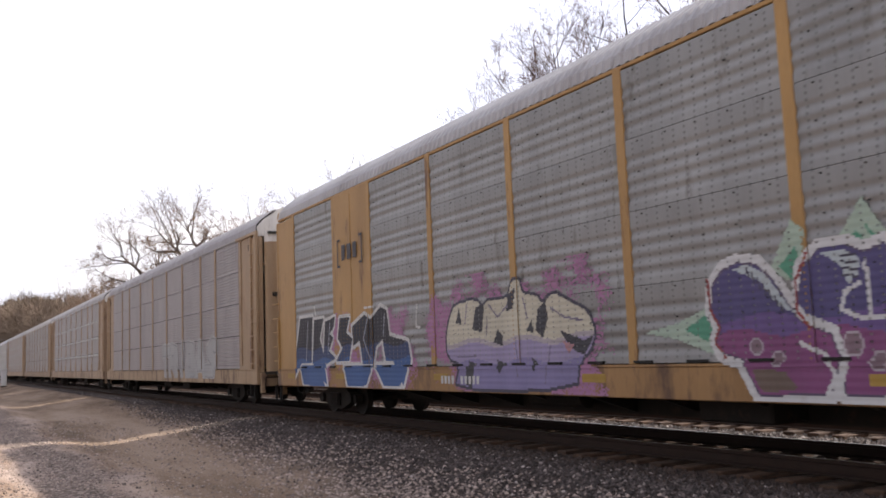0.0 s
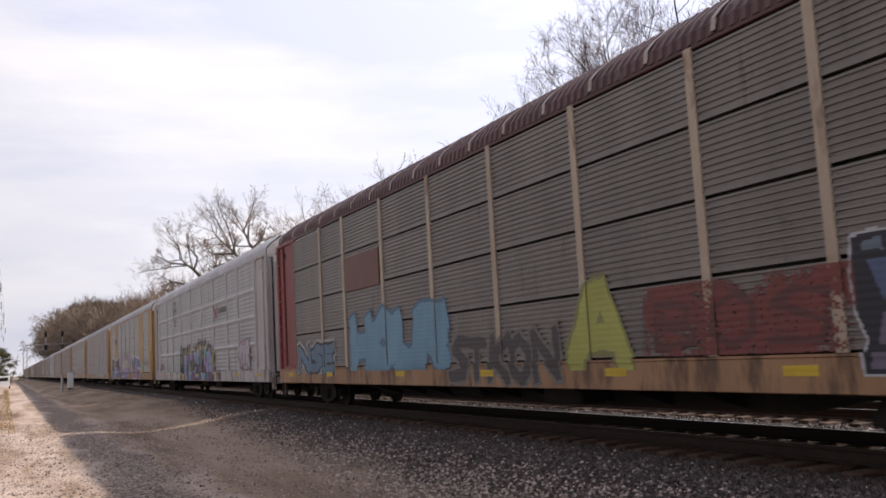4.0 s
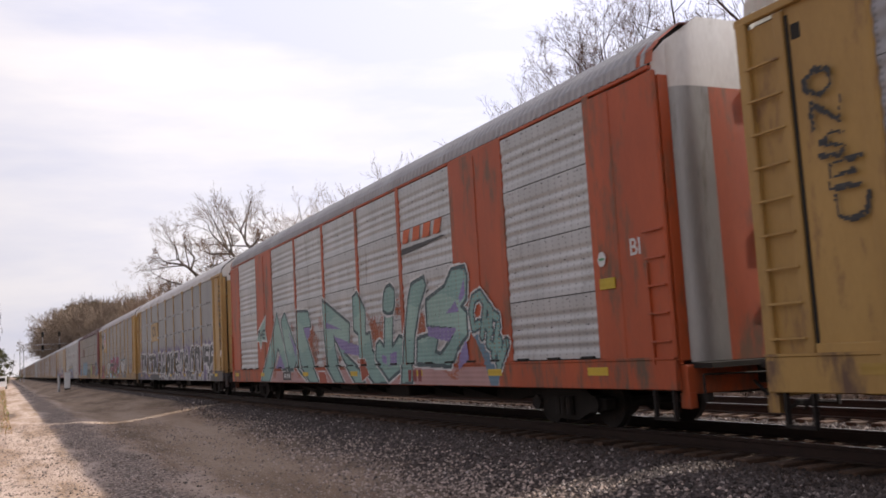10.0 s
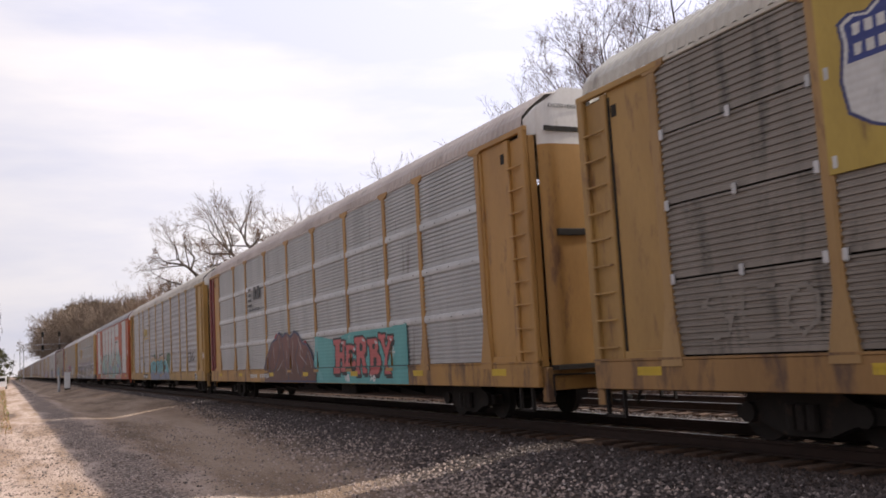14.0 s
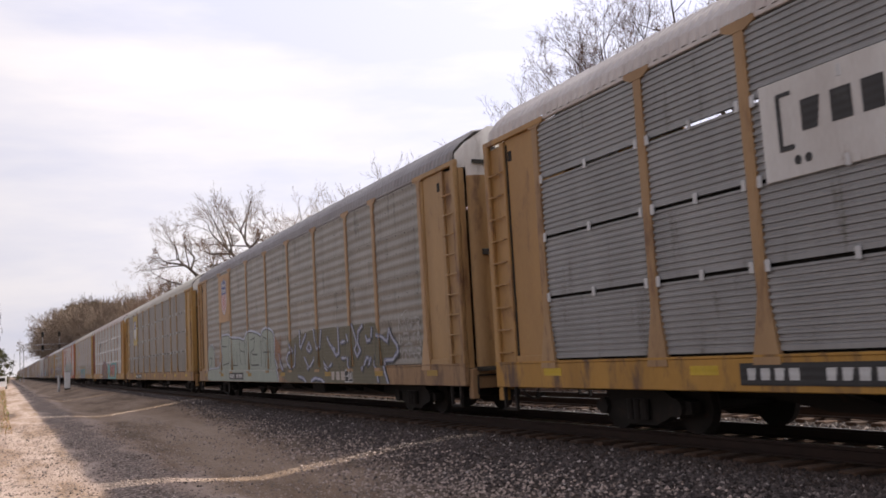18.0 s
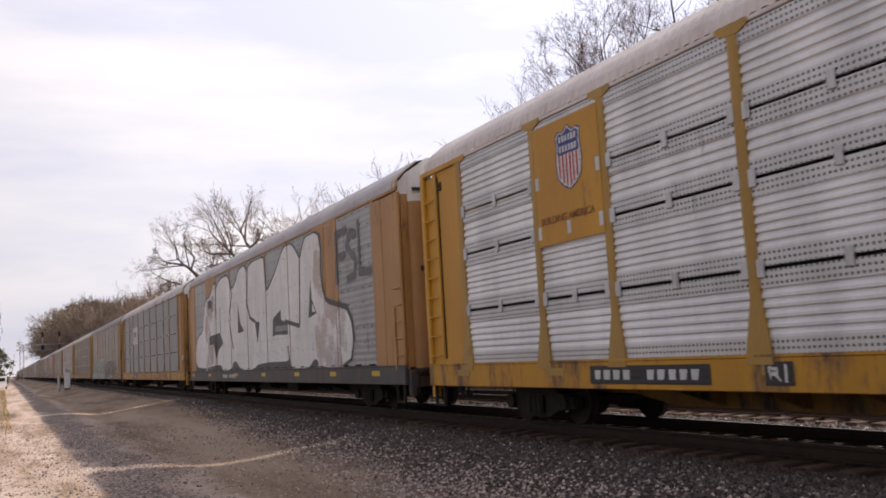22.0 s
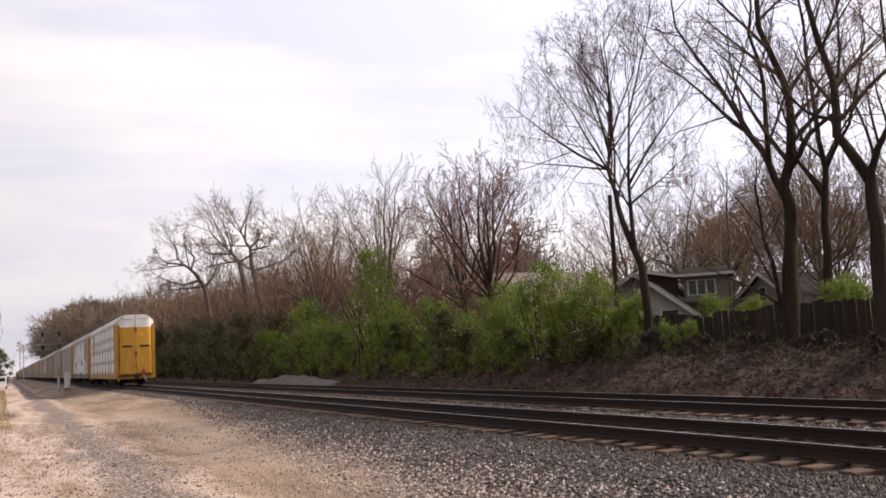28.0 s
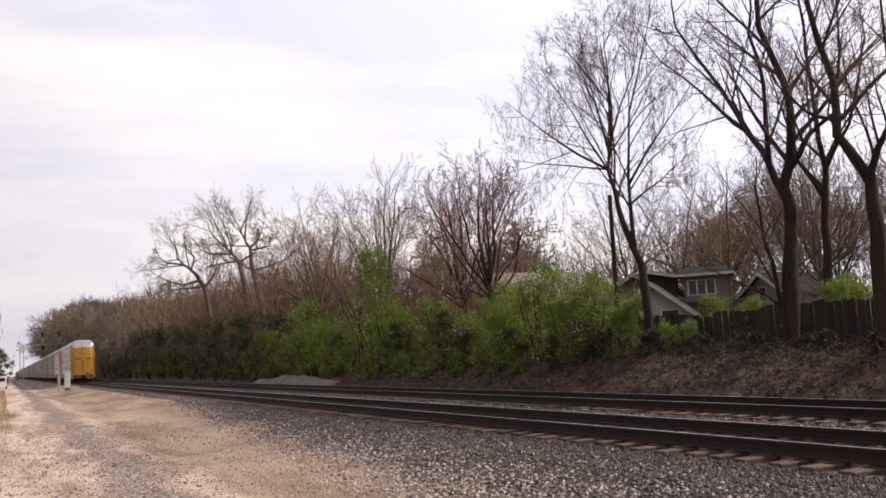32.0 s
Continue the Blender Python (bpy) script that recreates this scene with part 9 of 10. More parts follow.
GREY_BARK = surface("pale_bark", (0.06, 0.045, 0.036), (0.13, 0.1, 0.08), 1.2, 0.95, 0, 0.3, 20, (1, 1, 0.25))


def crown_tree(seed, height, trunk, bark, twig, twig_r, limbs, plan):
    """Short trunk that divides into wide limbs under a rounded crown."""
    p = Plant(seed, twig_r)
    lean = Vector((p.r.gauss(0, 0.05), p.r.gauss(0, 0.05), 1))
    bole = p.path(Vector((0, 0, -0.2)), lean, height * p.r.uniform(0.3, 0.4), 4, 0.03, 0.03)
    p.stem(bole, trunk, trunk * 0.75, 0)
    for i in range(limbs):
        tilt = math.radians((12, 30, 48, 58)[i % 4] + p.r.uniform(-8, 8))
        a = i * 2.4 + p.r.uniform(-0.4, 0.4)
        way = Vector((math.sin(tilt) * math.cos(a), math.sin(tilt) * math.sin(a), math.cos(tilt)))
        at = bole[-1] if i < 3 else bole[-2].lerp(bole[-1], p.r.random())
        ln = height * (0.66 - 0.2 * tilt) * p.r.uniform(0.85, 1.05)
        p.branch(p.path(at, way, ln, 7, 0.12, 0.07), trunk * (0.55 if i < 3 else 0.4), 0.02, 1, plan)
    return p.meshes(bark, twig)


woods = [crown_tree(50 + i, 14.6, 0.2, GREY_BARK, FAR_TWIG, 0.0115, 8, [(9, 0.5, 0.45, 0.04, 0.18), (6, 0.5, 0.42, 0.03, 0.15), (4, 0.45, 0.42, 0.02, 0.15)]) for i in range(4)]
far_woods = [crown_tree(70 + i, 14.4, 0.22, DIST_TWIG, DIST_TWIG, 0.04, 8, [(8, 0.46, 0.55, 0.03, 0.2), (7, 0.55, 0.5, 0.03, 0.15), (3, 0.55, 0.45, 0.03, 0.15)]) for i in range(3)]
red_meshes = crown_tree(90, 10.6, 0.2, BARK, RED_TWIG, 0.013, 13, [(9, 0.42, 0.45, 0.08, 0.4), (6, 0.5, 0.42, 0.06, 0.15), (4, 0.5, 0.4, 0.05, 0.15)])
plant_thing("budding_tree", red_meshes, (22.0, 40.5, 1.0), "many-stemmed leafless tree with reddish budding twigs", "tree", "bare trees beyond the tracks")
plant_thing("budding_tree", red_meshes, (24.0, 47.5, 0.8), "many-stemmed leafless tree with reddish budding twigs", "tree", "bare trees beyond the tracks", 2.1, 1.05)

def open_ground(x, y):
    """The clearing behind the houses, where the sky shows through."""
    return x > 29 and 1.24 < y / x < 1.62


rnd = random.Random(99)
spots = [(22, 55, 1.0), (24, 61, 0.95), (21, 66, 0.9), (25, 52, 0.8), (23, 72, 1.05), (21, 76, 0.85), (22, 118, 1.0),
         (19, 126, 1.0), (22, 134, 1.0), (18.5, 142, 0.98), (24, 96, 0.85), (27, 76, 0.95), (28, 122, 0.95),
         (24, 88, 0.82), (26, 104, 0.95), (20.5, 97, 0.7), (25, 112, 0.9), (21, 109, 0.75), (23.5, 80, 0.8), (27, 94, 0.9), (29, 108, 1.0), (26, 84, 0.85), (22, 71, 0.75)]
# the tall spreading trees whose forked limbs stand out against the sky
ELM = [(9, 0.4, 0.45, 0.03, 0.2), (8, 0.5, 0.42, 0.03, 0.18), (6, 0.5, 0.42, 0.02, 0.15), (3, 0.45, 0.4, 0.02, 0.2)]
for (x, y), seed, stems in (
        ((21, 104), 201, [(0.36, 0.04, [(0, 0.0), (-0.2, 5.0), (-1, 10.0), (-1.5, 10.9), (-2.4, 12.0), (-3.2, 12.6), (-3.9, 13.4), (-4.1, 14.8), (-4.8, 15.8)]),
                          (0.12, 0.02, [(-3.2, 12.6), (-4.9, 12.9), (-5.8, 13.4), (-6.6, 14.0)]), (0.15, 0.02, [(-1.5, 10.9), (-3.3, 10.5), (-5, 11.0), (-6.1, 11.7), (-6.9, 12.1)]),
                          (0.14, 0.02, [(-2.4, 12.0), (-2, 13.5), (-2.9, 14.4), (-3.1, 16.0)]), (0.12, 0.02, [(-1.2, 10.2), (-4.1, 10.0), (-5.6, 10.0), (-6.8, 9.4)]), (0.16, 0.02, [(-1, 10.0), (0.2, 11.7), (0, 13.3), (0.6, 14.9)])]),
        ((22, 90), 207, [(0.36, 0.04, [(0, 0.0), (-0.4, 6.0), (-1.2, 11.2), (-1.5, 11.6), (-2.1, 12.5), (-2.9, 13.1), (-3.8, 14.2), (-4.1, 15.1)]),
                         (0.15, 0.02, [(-2.1, 12.5), (-1.9, 13.6), (-2.3, 14.9)]), (0.13, 0.02, [(-2.1, 12.3), (-4, 12.3), (-5, 12.8), (-5.5, 13.7)]), (0.13, 0.02, [(-1.4, 11.4), (-3.6, 11.2), (-5, 10.9)]), (0.13, 0.02, [(-1.3, 10.9), (0.4, 12.1), (0.6, 13.5), (0.4, 14.4)])]),
        ((22, 83), 215, [(0.33, 0.04, [(0, 0.0), (-0.9, 6.5), (-1.8, 11.0), (-1.8, 12.1), (-2.3, 13.0), (-2.7, 13.9), (-2.1, 14.7)]),
                         (0.13, 0.02, [(-1.8, 12.1), (-1, 12.8), (-0.5, 14.2)]), (0.13, 0.02, [(-1.8, 11.7), (-0.1, 12.2), (0.4, 13.3)]), (0.12, 0.02, [(-1.5, 9.6), (1, 10.7), (2.6, 11.8), (3, 12.6)]), (0.1, 0.02, [(-1.6, 10.2), (-3.6, 11.2), (-4.4, 12.2)])])):
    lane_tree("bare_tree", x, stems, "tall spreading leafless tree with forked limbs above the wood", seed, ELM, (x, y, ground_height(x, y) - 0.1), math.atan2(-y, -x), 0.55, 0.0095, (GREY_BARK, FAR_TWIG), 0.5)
for i, (x, y, s) in enumerate(spots):
    plant_thing("bare_tree", woods[i % 4], (x, y, ground_height(x, y)), "leafless grey-brown tree at the edge of the wood", "tree", "bare trees beyond the tracks", rnd.uniform(0, 6.3), s * rnd.uniform(0.94, 1.04))
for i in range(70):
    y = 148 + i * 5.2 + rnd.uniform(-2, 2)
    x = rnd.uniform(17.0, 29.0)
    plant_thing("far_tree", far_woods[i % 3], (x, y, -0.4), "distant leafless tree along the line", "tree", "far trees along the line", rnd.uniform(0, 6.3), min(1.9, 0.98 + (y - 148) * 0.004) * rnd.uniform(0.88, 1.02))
for i, (x, y) in enumerate(((40, 38), (44, 40), (46, 50), (49, 43), (45, 34))):
    plant_thing("bare_tree", woods[i % 4], (x, y, 1.0), "leafless brown tree between the houses", "tree", "trees behind the houses", rnd.uniform(0, 6.3), rnd.uniform(0.72, 0.92))
for i in range(34):
    a = rnd.uniform(0, 1)
    x, y = 46 + rnd.uniform(0, 26), 24 + 95 * a + rnd.uniform(-4, 4)
    if open_ground(x, y) and i % 2:
        continue
    plant_thing("far_tree", far_woods[i % 3] if i % 2 else woods[i % 4], (x, y, 1.0), "leafless tree behind the houses", "tree", "trees behind the houses", rnd.uniform(0, 6.3), rnd.uniform(0.95, 1.2))


def make_far_wood():
    """Undergrowth and massed twigs behind the first trees: too fine and far to count."""
    r = random.Random(12)
    g = Geo()

    def stroke(x, y, z, ln, wd):
        d = Vector((r.gauss(0, 0.45), r.gauss(0, 0.45), 1)).normalized() * ln
        e = Vector((0.25, r.gauss(0, 0.4) - 0.9, 0)).normalized() * wd
        p = Vector((x, y, z))
        g.add([p - e, p + e, p + d + e * 0.4, p + d - e * 0.4], [(0, 1, 2, 3)])

    for _ in range(52000):
        y = 44 + 150 * r.random() ** 1.1
        x = 20.5 + 16 * r.random()
        if open_ground(x, y) and r.random() < 0.35:
            continue
        top = (6.5 + 9.5 * min(1, max(0, (y - 55) / 45))) * (0.75 + 0.35 * noise.noise((x * 0.13, y * 0.11, 1)))
        stroke(x, y, max(-0.3, top * r.random() ** 1.25 - 0.3), r.uniform(0.5, 1.5), 0.018 + y * 0.00028)
    for _ in range(40000):
        y = 165 + 330 * r.random()
        x = 17 + 18 * r.random()
        top = min(24, 0.078 * y) * (0.85 + 0.3 * noise.noise((x * 0.1, y * 0.06, 4)))
        stroke(x, y, top * r.random(), r.uniform(1.2, 3.0), 0.1 + y * 0.0002)
        g.m[-1] = 1
    # rounded crowns that stand close together at the far bend
    crowns = [(24, 235, 17.5), (25, 262, 20.5), (24, 292, 23), (25, 325, 25), (24, 360, 27), (26, 400, 30), (25, 440, 31), (28, 485, 31), (22, 210, 15.5)]
    for i in range(34000):
        cx, cy, top = crowns[i % len(crowns)]
        a, b = r.uniform(0, 6.283), math.acos(r.uniform(-0.55, 1))
        q = 0.72 + 0.28 * r.random() ** 0.5
        q *= 1 + 0.14 * noise.noise((a * 2, b * 4, i % len(crowns)))
        w = top * 0.42
        stroke(cx + w * q * math.sin(b) * math.cos(a) * 0.6, cy + w * 1.25 * q * math.sin(b) * math.sin(a), top - w - 1.0 + w * q * math.cos(b), r.uniform(0.4, 1.1), 0.11 + cy * 0.0003)
        g.m[-1] = 2 if r.random() < 0.6 else 1
    for _ in range(24000):
        x, y = 50 + 30 * r.random(), 18 + 110 * r.random()
        if open_ground(x, y) and r.random() < 0.4:
            continue
        top = 13.0 * (0.85 + 0.4 * noise.noise((x * 0.1, y * 0.12, 7)))
        stroke(x, y, 0.5 + top * r.random(), r.uniform(0.8, 2.2), 0.025)
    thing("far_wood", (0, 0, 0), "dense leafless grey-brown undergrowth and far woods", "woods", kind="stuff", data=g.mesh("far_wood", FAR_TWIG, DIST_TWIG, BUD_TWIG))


make_far_wood()


def shrub_mesh(seed, w, h, n, leaf, mat, ragged=0.5):
    """Leaves in loose clumps around hidden stems, with an uneven outline."""
    r = random.Random(seed)
    g = Geo()
    clumps = []
    for _ in range(max(10, int(n / 90))):
        a, u = r.uniform(0, 6.283), r.random() ** 0.6
        z = h * (0.08 + 0.92 * r.random() ** 0.9)
        wide = w * 0.5 * (1.0 - 0.72 * (z / h) ** 1.6) * (0.75 + 0.5 * r.random() * ragged)
        clumps.append((math.cos(a) * wide * u, math.sin(a) * wide * u, z, r.uniform(0.1, 0.3) * (w + h) * 0.2))
    for i in range(n):
        cx, cy, cz, cr = clumps[i % len(clumps)]
        p = Vector((cx + r.gauss(0, cr * 0.5), cy + r.gauss(0, cr * 0.5), max(0.03, cz + r.gauss(0, cr * 0.45))))
        d = Vector((r.gauss(0, 1), r.gauss(0, 1), r.gauss(0, 1))).normalized()
        e = d.cross(Vector((r.gauss(0, 1), r.gauss(0, 1), r.gauss(0, 1)))).normalized()
        s = leaf * r.uniform(0.6, 1.3)
        a, b = d * s, e * s * 0.5
        g.add([p - a, p + b * 0.9, p + a, p - b * 0.9], [(0, 1, 2, 3)])
    stems = Geo()
    for _ in range(9):
        q = Vector((r.gauss(0, w * 0.1), r.gauss(0, w * 0.1), -0.1))
        t = Vector((q.x + r.gauss(0, w * 0.22), q.y + r.gauss(0, w * 0.22), h * r.uniform(0.6, 0.95)))
        mid = q.lerp(t, 0.5) + Vector((r.gauss(0, 0.12), r.gauss(0, 0.12), 0))
        stems.tube(q, mid, 0.035, 0.022, 5, caps=False)
        stems.tube(mid, t, 0.022, 0.008, 5, caps=False)
    return stems.mesh("stems", BARK), g.mesh("leaves", mat)


def shrub(name, key, at, label, size=1.0, turn=0.0):
    st, lv = SHRUBS[key]
    t = thing(name, (at[0], at[1], ground_height(at[0], at[1]) - 0.02), label, "bush", "bushes on the bank")
    t.rotation_euler, t.scale = (0, 0, turn), (size, size, size)
    part("stem", st, t)
    part("foliage", lv, t)


SHRUBS = {"tall": shrub_mesh(1, 4.6, 6.6, 10000, 0.062, GREEN, 0.9), "round": shrub_mesh(2, 4.2, 3.9, 9000, 0.056, GREEN, 0.9), "round2": shrub_mesh(3, 3.8, 3.4, 8000, 0.052, GREEN, 0.9),
          "olive": shrub_mesh(4, 4.0, 3.0, 5200, 0.07, OLIVE), "olive2": shrub_mesh(5, 4.6, 2.4, 4800, 0.075, OLIVE), "brown": shrub_mesh(7, 4.4, 4.6, 5600, 0.08, BROWN, 0.9), "dry": shrub_mesh(6, 3.4, 1.7, 3200, 0.06, DRY)}
LIVE, DULL, BRUSH, BARE = "bright green leafing bush on the bank", "dark olive green bush in the hedgerow", "dry brown brush on the bank", "brown half-bare bush in the hedgerow"
for key, x, y, s, label in [
        ("tall", 19.3, 50, 1.05, LIVE), ("round", 19.0, 47, 0.95, LIVE), ("round", 19.2, 62.5, 1.35, LIVE), ("round2", 18.6, 68.5, 1.0, LIVE), ("round2", 18.2, 56, 1.0, LIVE),
        ("round", 19.4, 31.3, 0.98, LIVE), ("round", 19.8, 28.6, 0.8, LIVE), ("round2", 20.2, 26.6, 0.66, LIVE), ("round2", 19.0, 29.4, 0.72, LIVE), ("round", 19.3, 34.6, 0.85, LIVE), ("round2", 20.4, 27.8, 0.55, LIVE), ("round2", 20.6, 24.3, 0.36, LIVE),
        ("round2", 19.8, 42.8, 0.95, LIVE), ("olive", 18.6, 39.4, 0.9, DULL), ("round2", 22.0, 18.6, 0.5, LIVE), ("round2", 21.8, 16.8, 0.52, LIVE), ("round", 21.9, 15.1, 0.45, LIVE),
        ("round2", 21.6, 22.2, 0.5, LIVE), ("olive", 18.6, 44.5, 0.8, DULL), ("olive", 18.2, 53, 0.8, DULL), ("olive2", 18.4, 36.6, 0.75, DULL), ("olive2", 18.6, 33.0, 0.6, DULL),
        ("olive2", 18.8, 27.8, 0.6, DULL), ("olive", 18.0, 60, 0.8, DULL), ("olive", 17.8, 66, 0.9, DULL), ("olive2", 17.8, 72, 1.0, DULL), ("olive", 18.0, 77, 1.1, DULL),
        ("brown", 18.0, 80, 0.9, BARE), ("olive", 17.8, 85, 1.0, DULL), ("brown", 18.4, 91, 1.15, BARE), ("olive2", 17.9, 95, 1.25, DULL), ("brown", 18.2, 101, 1.2, BARE), ("olive", 17.8, 107, 1.3, DULL), ("brown", 18.4, 113, 1.3, BARE),
        ("olive2", 18.0, 119, 1.4, DULL), ("brown", 18.2, 126, 1.4, BARE), ("olive", 18.0, 133, 1.4, DULL), ("brown", 18.4, 141, 1.5, BARE), ("brown", 18.2, 150, 1.5, BARE), ("olive2", 18.0, 160, 1.6, DULL), ("brown", 18.2, 172, 1.6, BARE), ("brown", 18.6, 188, 1.7, BARE),
        ("brown", 20.0, 63, 1.0, BARE), ("brown", 20.2, 75, 1.1, BARE), ("brown", 20.6, 88, 1.3, BARE), ("brown", 20.4, 98, 1.4, BARE), ("brown", 20.8, 110, 1.5, BARE), ("brown", 20.6, 122, 1.6, BARE),
        ("round", 18.9, 37.4, 0.6, LIVE), ("round2", 19.2, 40.6, 0.7, LIVE), ("round", 18.8, 44.9, 0.8, LIVE), ("round2", 18.3, 53.6, 0.9, LIVE), ("round", 18.5, 59.0, 0.95, LIVE), ("round2", 18.4, 33.2, 0.75, LIVE), ("round2", 18.6, 72.5, 1.1, LIVE),
        ("round2", 17.9, 31.5, 0.3, LIVE), ("round2", 17.7, 34.0, 0.34, LIVE), ("round", 17.8, 36.5, 0.3, LIVE), ("round2", 17.6, 39.5, 0.36, LIVE), ("round", 17.7, 42.5, 0.32, LIVE), ("round2", 17.5, 46.5, 0.4, LIVE),
        ("dry", 19.2, 24.6, 0.5, BRUSH), ("dry", 19.4, 22.2, 0.42, BRUSH), ("dry", 19.3, 20.0, 0.45, BRUSH), ("dry", 19.4, 17.6, 0.4, BRUSH), ("dry", 19.2, 15.4, 0.5, BRUSH), ("dry", 19.0, 13.2, 0.72, BRUSH),
        ("round2", 20.2, 25.0, 0.34, LIVE), ("round2", 19.6, 26.6, 0.5, LIVE), ("round2", 21.4, 20.6, 0.34, LIVE), ("round2", 22.6, 19.6, 0.62, LIVE), ("round2", 22.4, 23.4, 0.4, LIVE), ("olive2", 18.7, 25.4, 0.42, DULL), ("olive", 18.5, 29.6, 0.4, DULL), ("olive2", 18.3, 31.6, 0.45, DULL),
        ("round2", 25.0, 28.0, 0.62, LIVE), ("round2", 24.4, 25.6, 0.5, LIVE), ("round", 24.0, 21.0, 0.55, LIVE), ("dry", 19.8, 23.4, 0.4, BRUSH), ("dry", 20.0, 21.0, 0.36, BRUSH), ("dry", 19.9, 18.7, 0.36, BRUSH), ("dry", 20.1, 16.4, 0.4, BRUSH), ("dry", 18.8, 38.0, 0.58, BRUSH), ("dry", 19.6, 27.0, 0.65, BRUSH)]:
    shrub("bush", key, (x, y), label, s, rnd.uniform(0, 6.3))


def make_litter():
    """Broken twigs and dead leaves on the bank."""
    r = random.Random(5)
    g = Geo()
    for _ in range(1500):
        x, y = r.uniform(16.2, 19.6), 8 + 44 * r.random() ** 1.3
        z = ground_height(x, y)
        a, ln = r.uniform(0, 6.3), r.uniform(0.12, 0.8)
        d = Vector((math.cos(a), math.sin(a), r.uniform(-0.1, 0.5))) * ln
        g.tube(Vector((x, y, z)), Vector((x, y, z + 0.01)) + d, r.uniform(0.004, 0.012), 0.003, 3, caps=False)
    for _ in range(7000):
        x, y = r.uniform(16.0, 20.2), 7 + 50 * r.random() ** 1.3
        p = Vector((x, y, ground_height(x, y) + r.uniform(0.0, 0.05)))
        d = Vector((r.gauss(0, 1), r.gauss(0, 1), r.gauss(0, 0.5))).normalized() * r.uniform(0.03, 0.07)
        e = d.cross(Vector((r.gauss(0, 0.4), r.gauss(0, 0.4), 1))).normalized() * 0.03
        g.add([p - d, p + e, p + d, p - e], [(0, 1, 2, 3)])
    clods = Geo()
    for _ in range(5200):
        x, y = r.uniform(15.9, 19.8), 7 + 50 * r.random() ** 1.3
        s = r.uniform(0.02, 0.09) * (1.6 if r.random() < 0.12 else 1)
        z = ground_height(x, y) + s * 0.2
        ring = [(x + s * r.uniform(0.7, 1.3) * math.cos(k * 1.2566), y + s * r.uniform(0.7, 1.3) * math.sin(k * 1.2566), z - s * 0.5) for k in range(5)]
        mid = [(x + s * 0.6 * r.uniform(0.5, 1.2) * math.cos(k * 1.2566 + 0.3), y + s * 0.6 * r.uniform(0.5, 1.2) * math.sin(k * 1.2566 + 0.3), z + s * r.uniform(0.3, 0.8)) for k in range(5)]
        clods.add(ring + mid, [(k, (k + 1) % 5, 5 + (k + 1) % 5, 5 + k) for k in range(5)] + [(5, 6, 7, 8, 9)])
    thing("earth_clods", (0, 0, 0), "rough brown clods of earth and stones on the bank", "earth", kind="stuff", data=clods.mesh("earth_clods", CLOD))
    sticks = Geo()
    for _ in range(900):
        c = r.choice(((18.6, 13.2), (18.9, 14.6), (18.4, 16.0), (18.7, 18.5), (18.9, 21.0), (18.5, 24.5), (18.2, 30.0)))
        x, y = r.gauss(c[0], 0.45), r.gauss(c[1], 0.9)
        z = ground_height(x, y) + r.uniform(-0.02, 0.25)
        p, a = Vector((x, y, z)), r.uniform(0, 6.3)
        way = Vector((math.cos(a), math.sin(a), r.uniform(-0.15, 0.6)))
        for _ in range(3):
            q = p + way.normalized() * r.uniform(0.12, 0.4)
            sticks.tube(p, q, r.uniform(0.004, 0.009), 0.004, 3, caps=False)
            p, way = q, way + Vector((r.gauss(0, 0.4), r.gauss(0, 0.4), r.gauss(0, 0.3)))
    thing("brushwood", (0, 0, 0), "tangled pale dead sticks on top of the bank", "brushwood", kind="stuff", data=sticks.mesh("brushwood", STICK))
    thing("leaf_litter", (0, 0, 0), "dead leaves and broken twigs on the bank", "leaf litter", kind="stuff", data=g.mesh("leaf_litter", DRY))


make_litter()


# fence behind the brush
def make_fence():
    board = surface("weathered_board", (0.016, 0.009, 0.006), (0.04, 0.023, 0.016), 2.0, 0.9, 0, 0.4, 30, (4, 4, 0.4), spread=0.25)
    f = thing("board_fence", (21.2, 0, 0), "dark weathered wooden board fence behind the brush", "fence")
    me = Geo().box(-0.012, 0.012, -0.07, 0.07, 0, 1.42, c=0.004).mesh("board", board)
    post = Geo().box(-0.05, 0.05, -0.05, 0.05, 0, 1.46, c=0.008).mesh("fence_post", board)
    r = random.Random(4)
    y = 11.0
    while y < 34:
        z = ground_height(21.2, y)
        part("board", me, f, (0, y, z - 0.02 + r.uniform(-0.03, 0.03)), turn=(r.uniform(-0.015, 0.015), 0, 0))
        y += 0.152
    for i in range(10):
        part("fence_post", post, f, (0.07, 11 + i * 2.4, ground_height(21.2, 11 + i * 2.4) - 0.05))


make_fence()


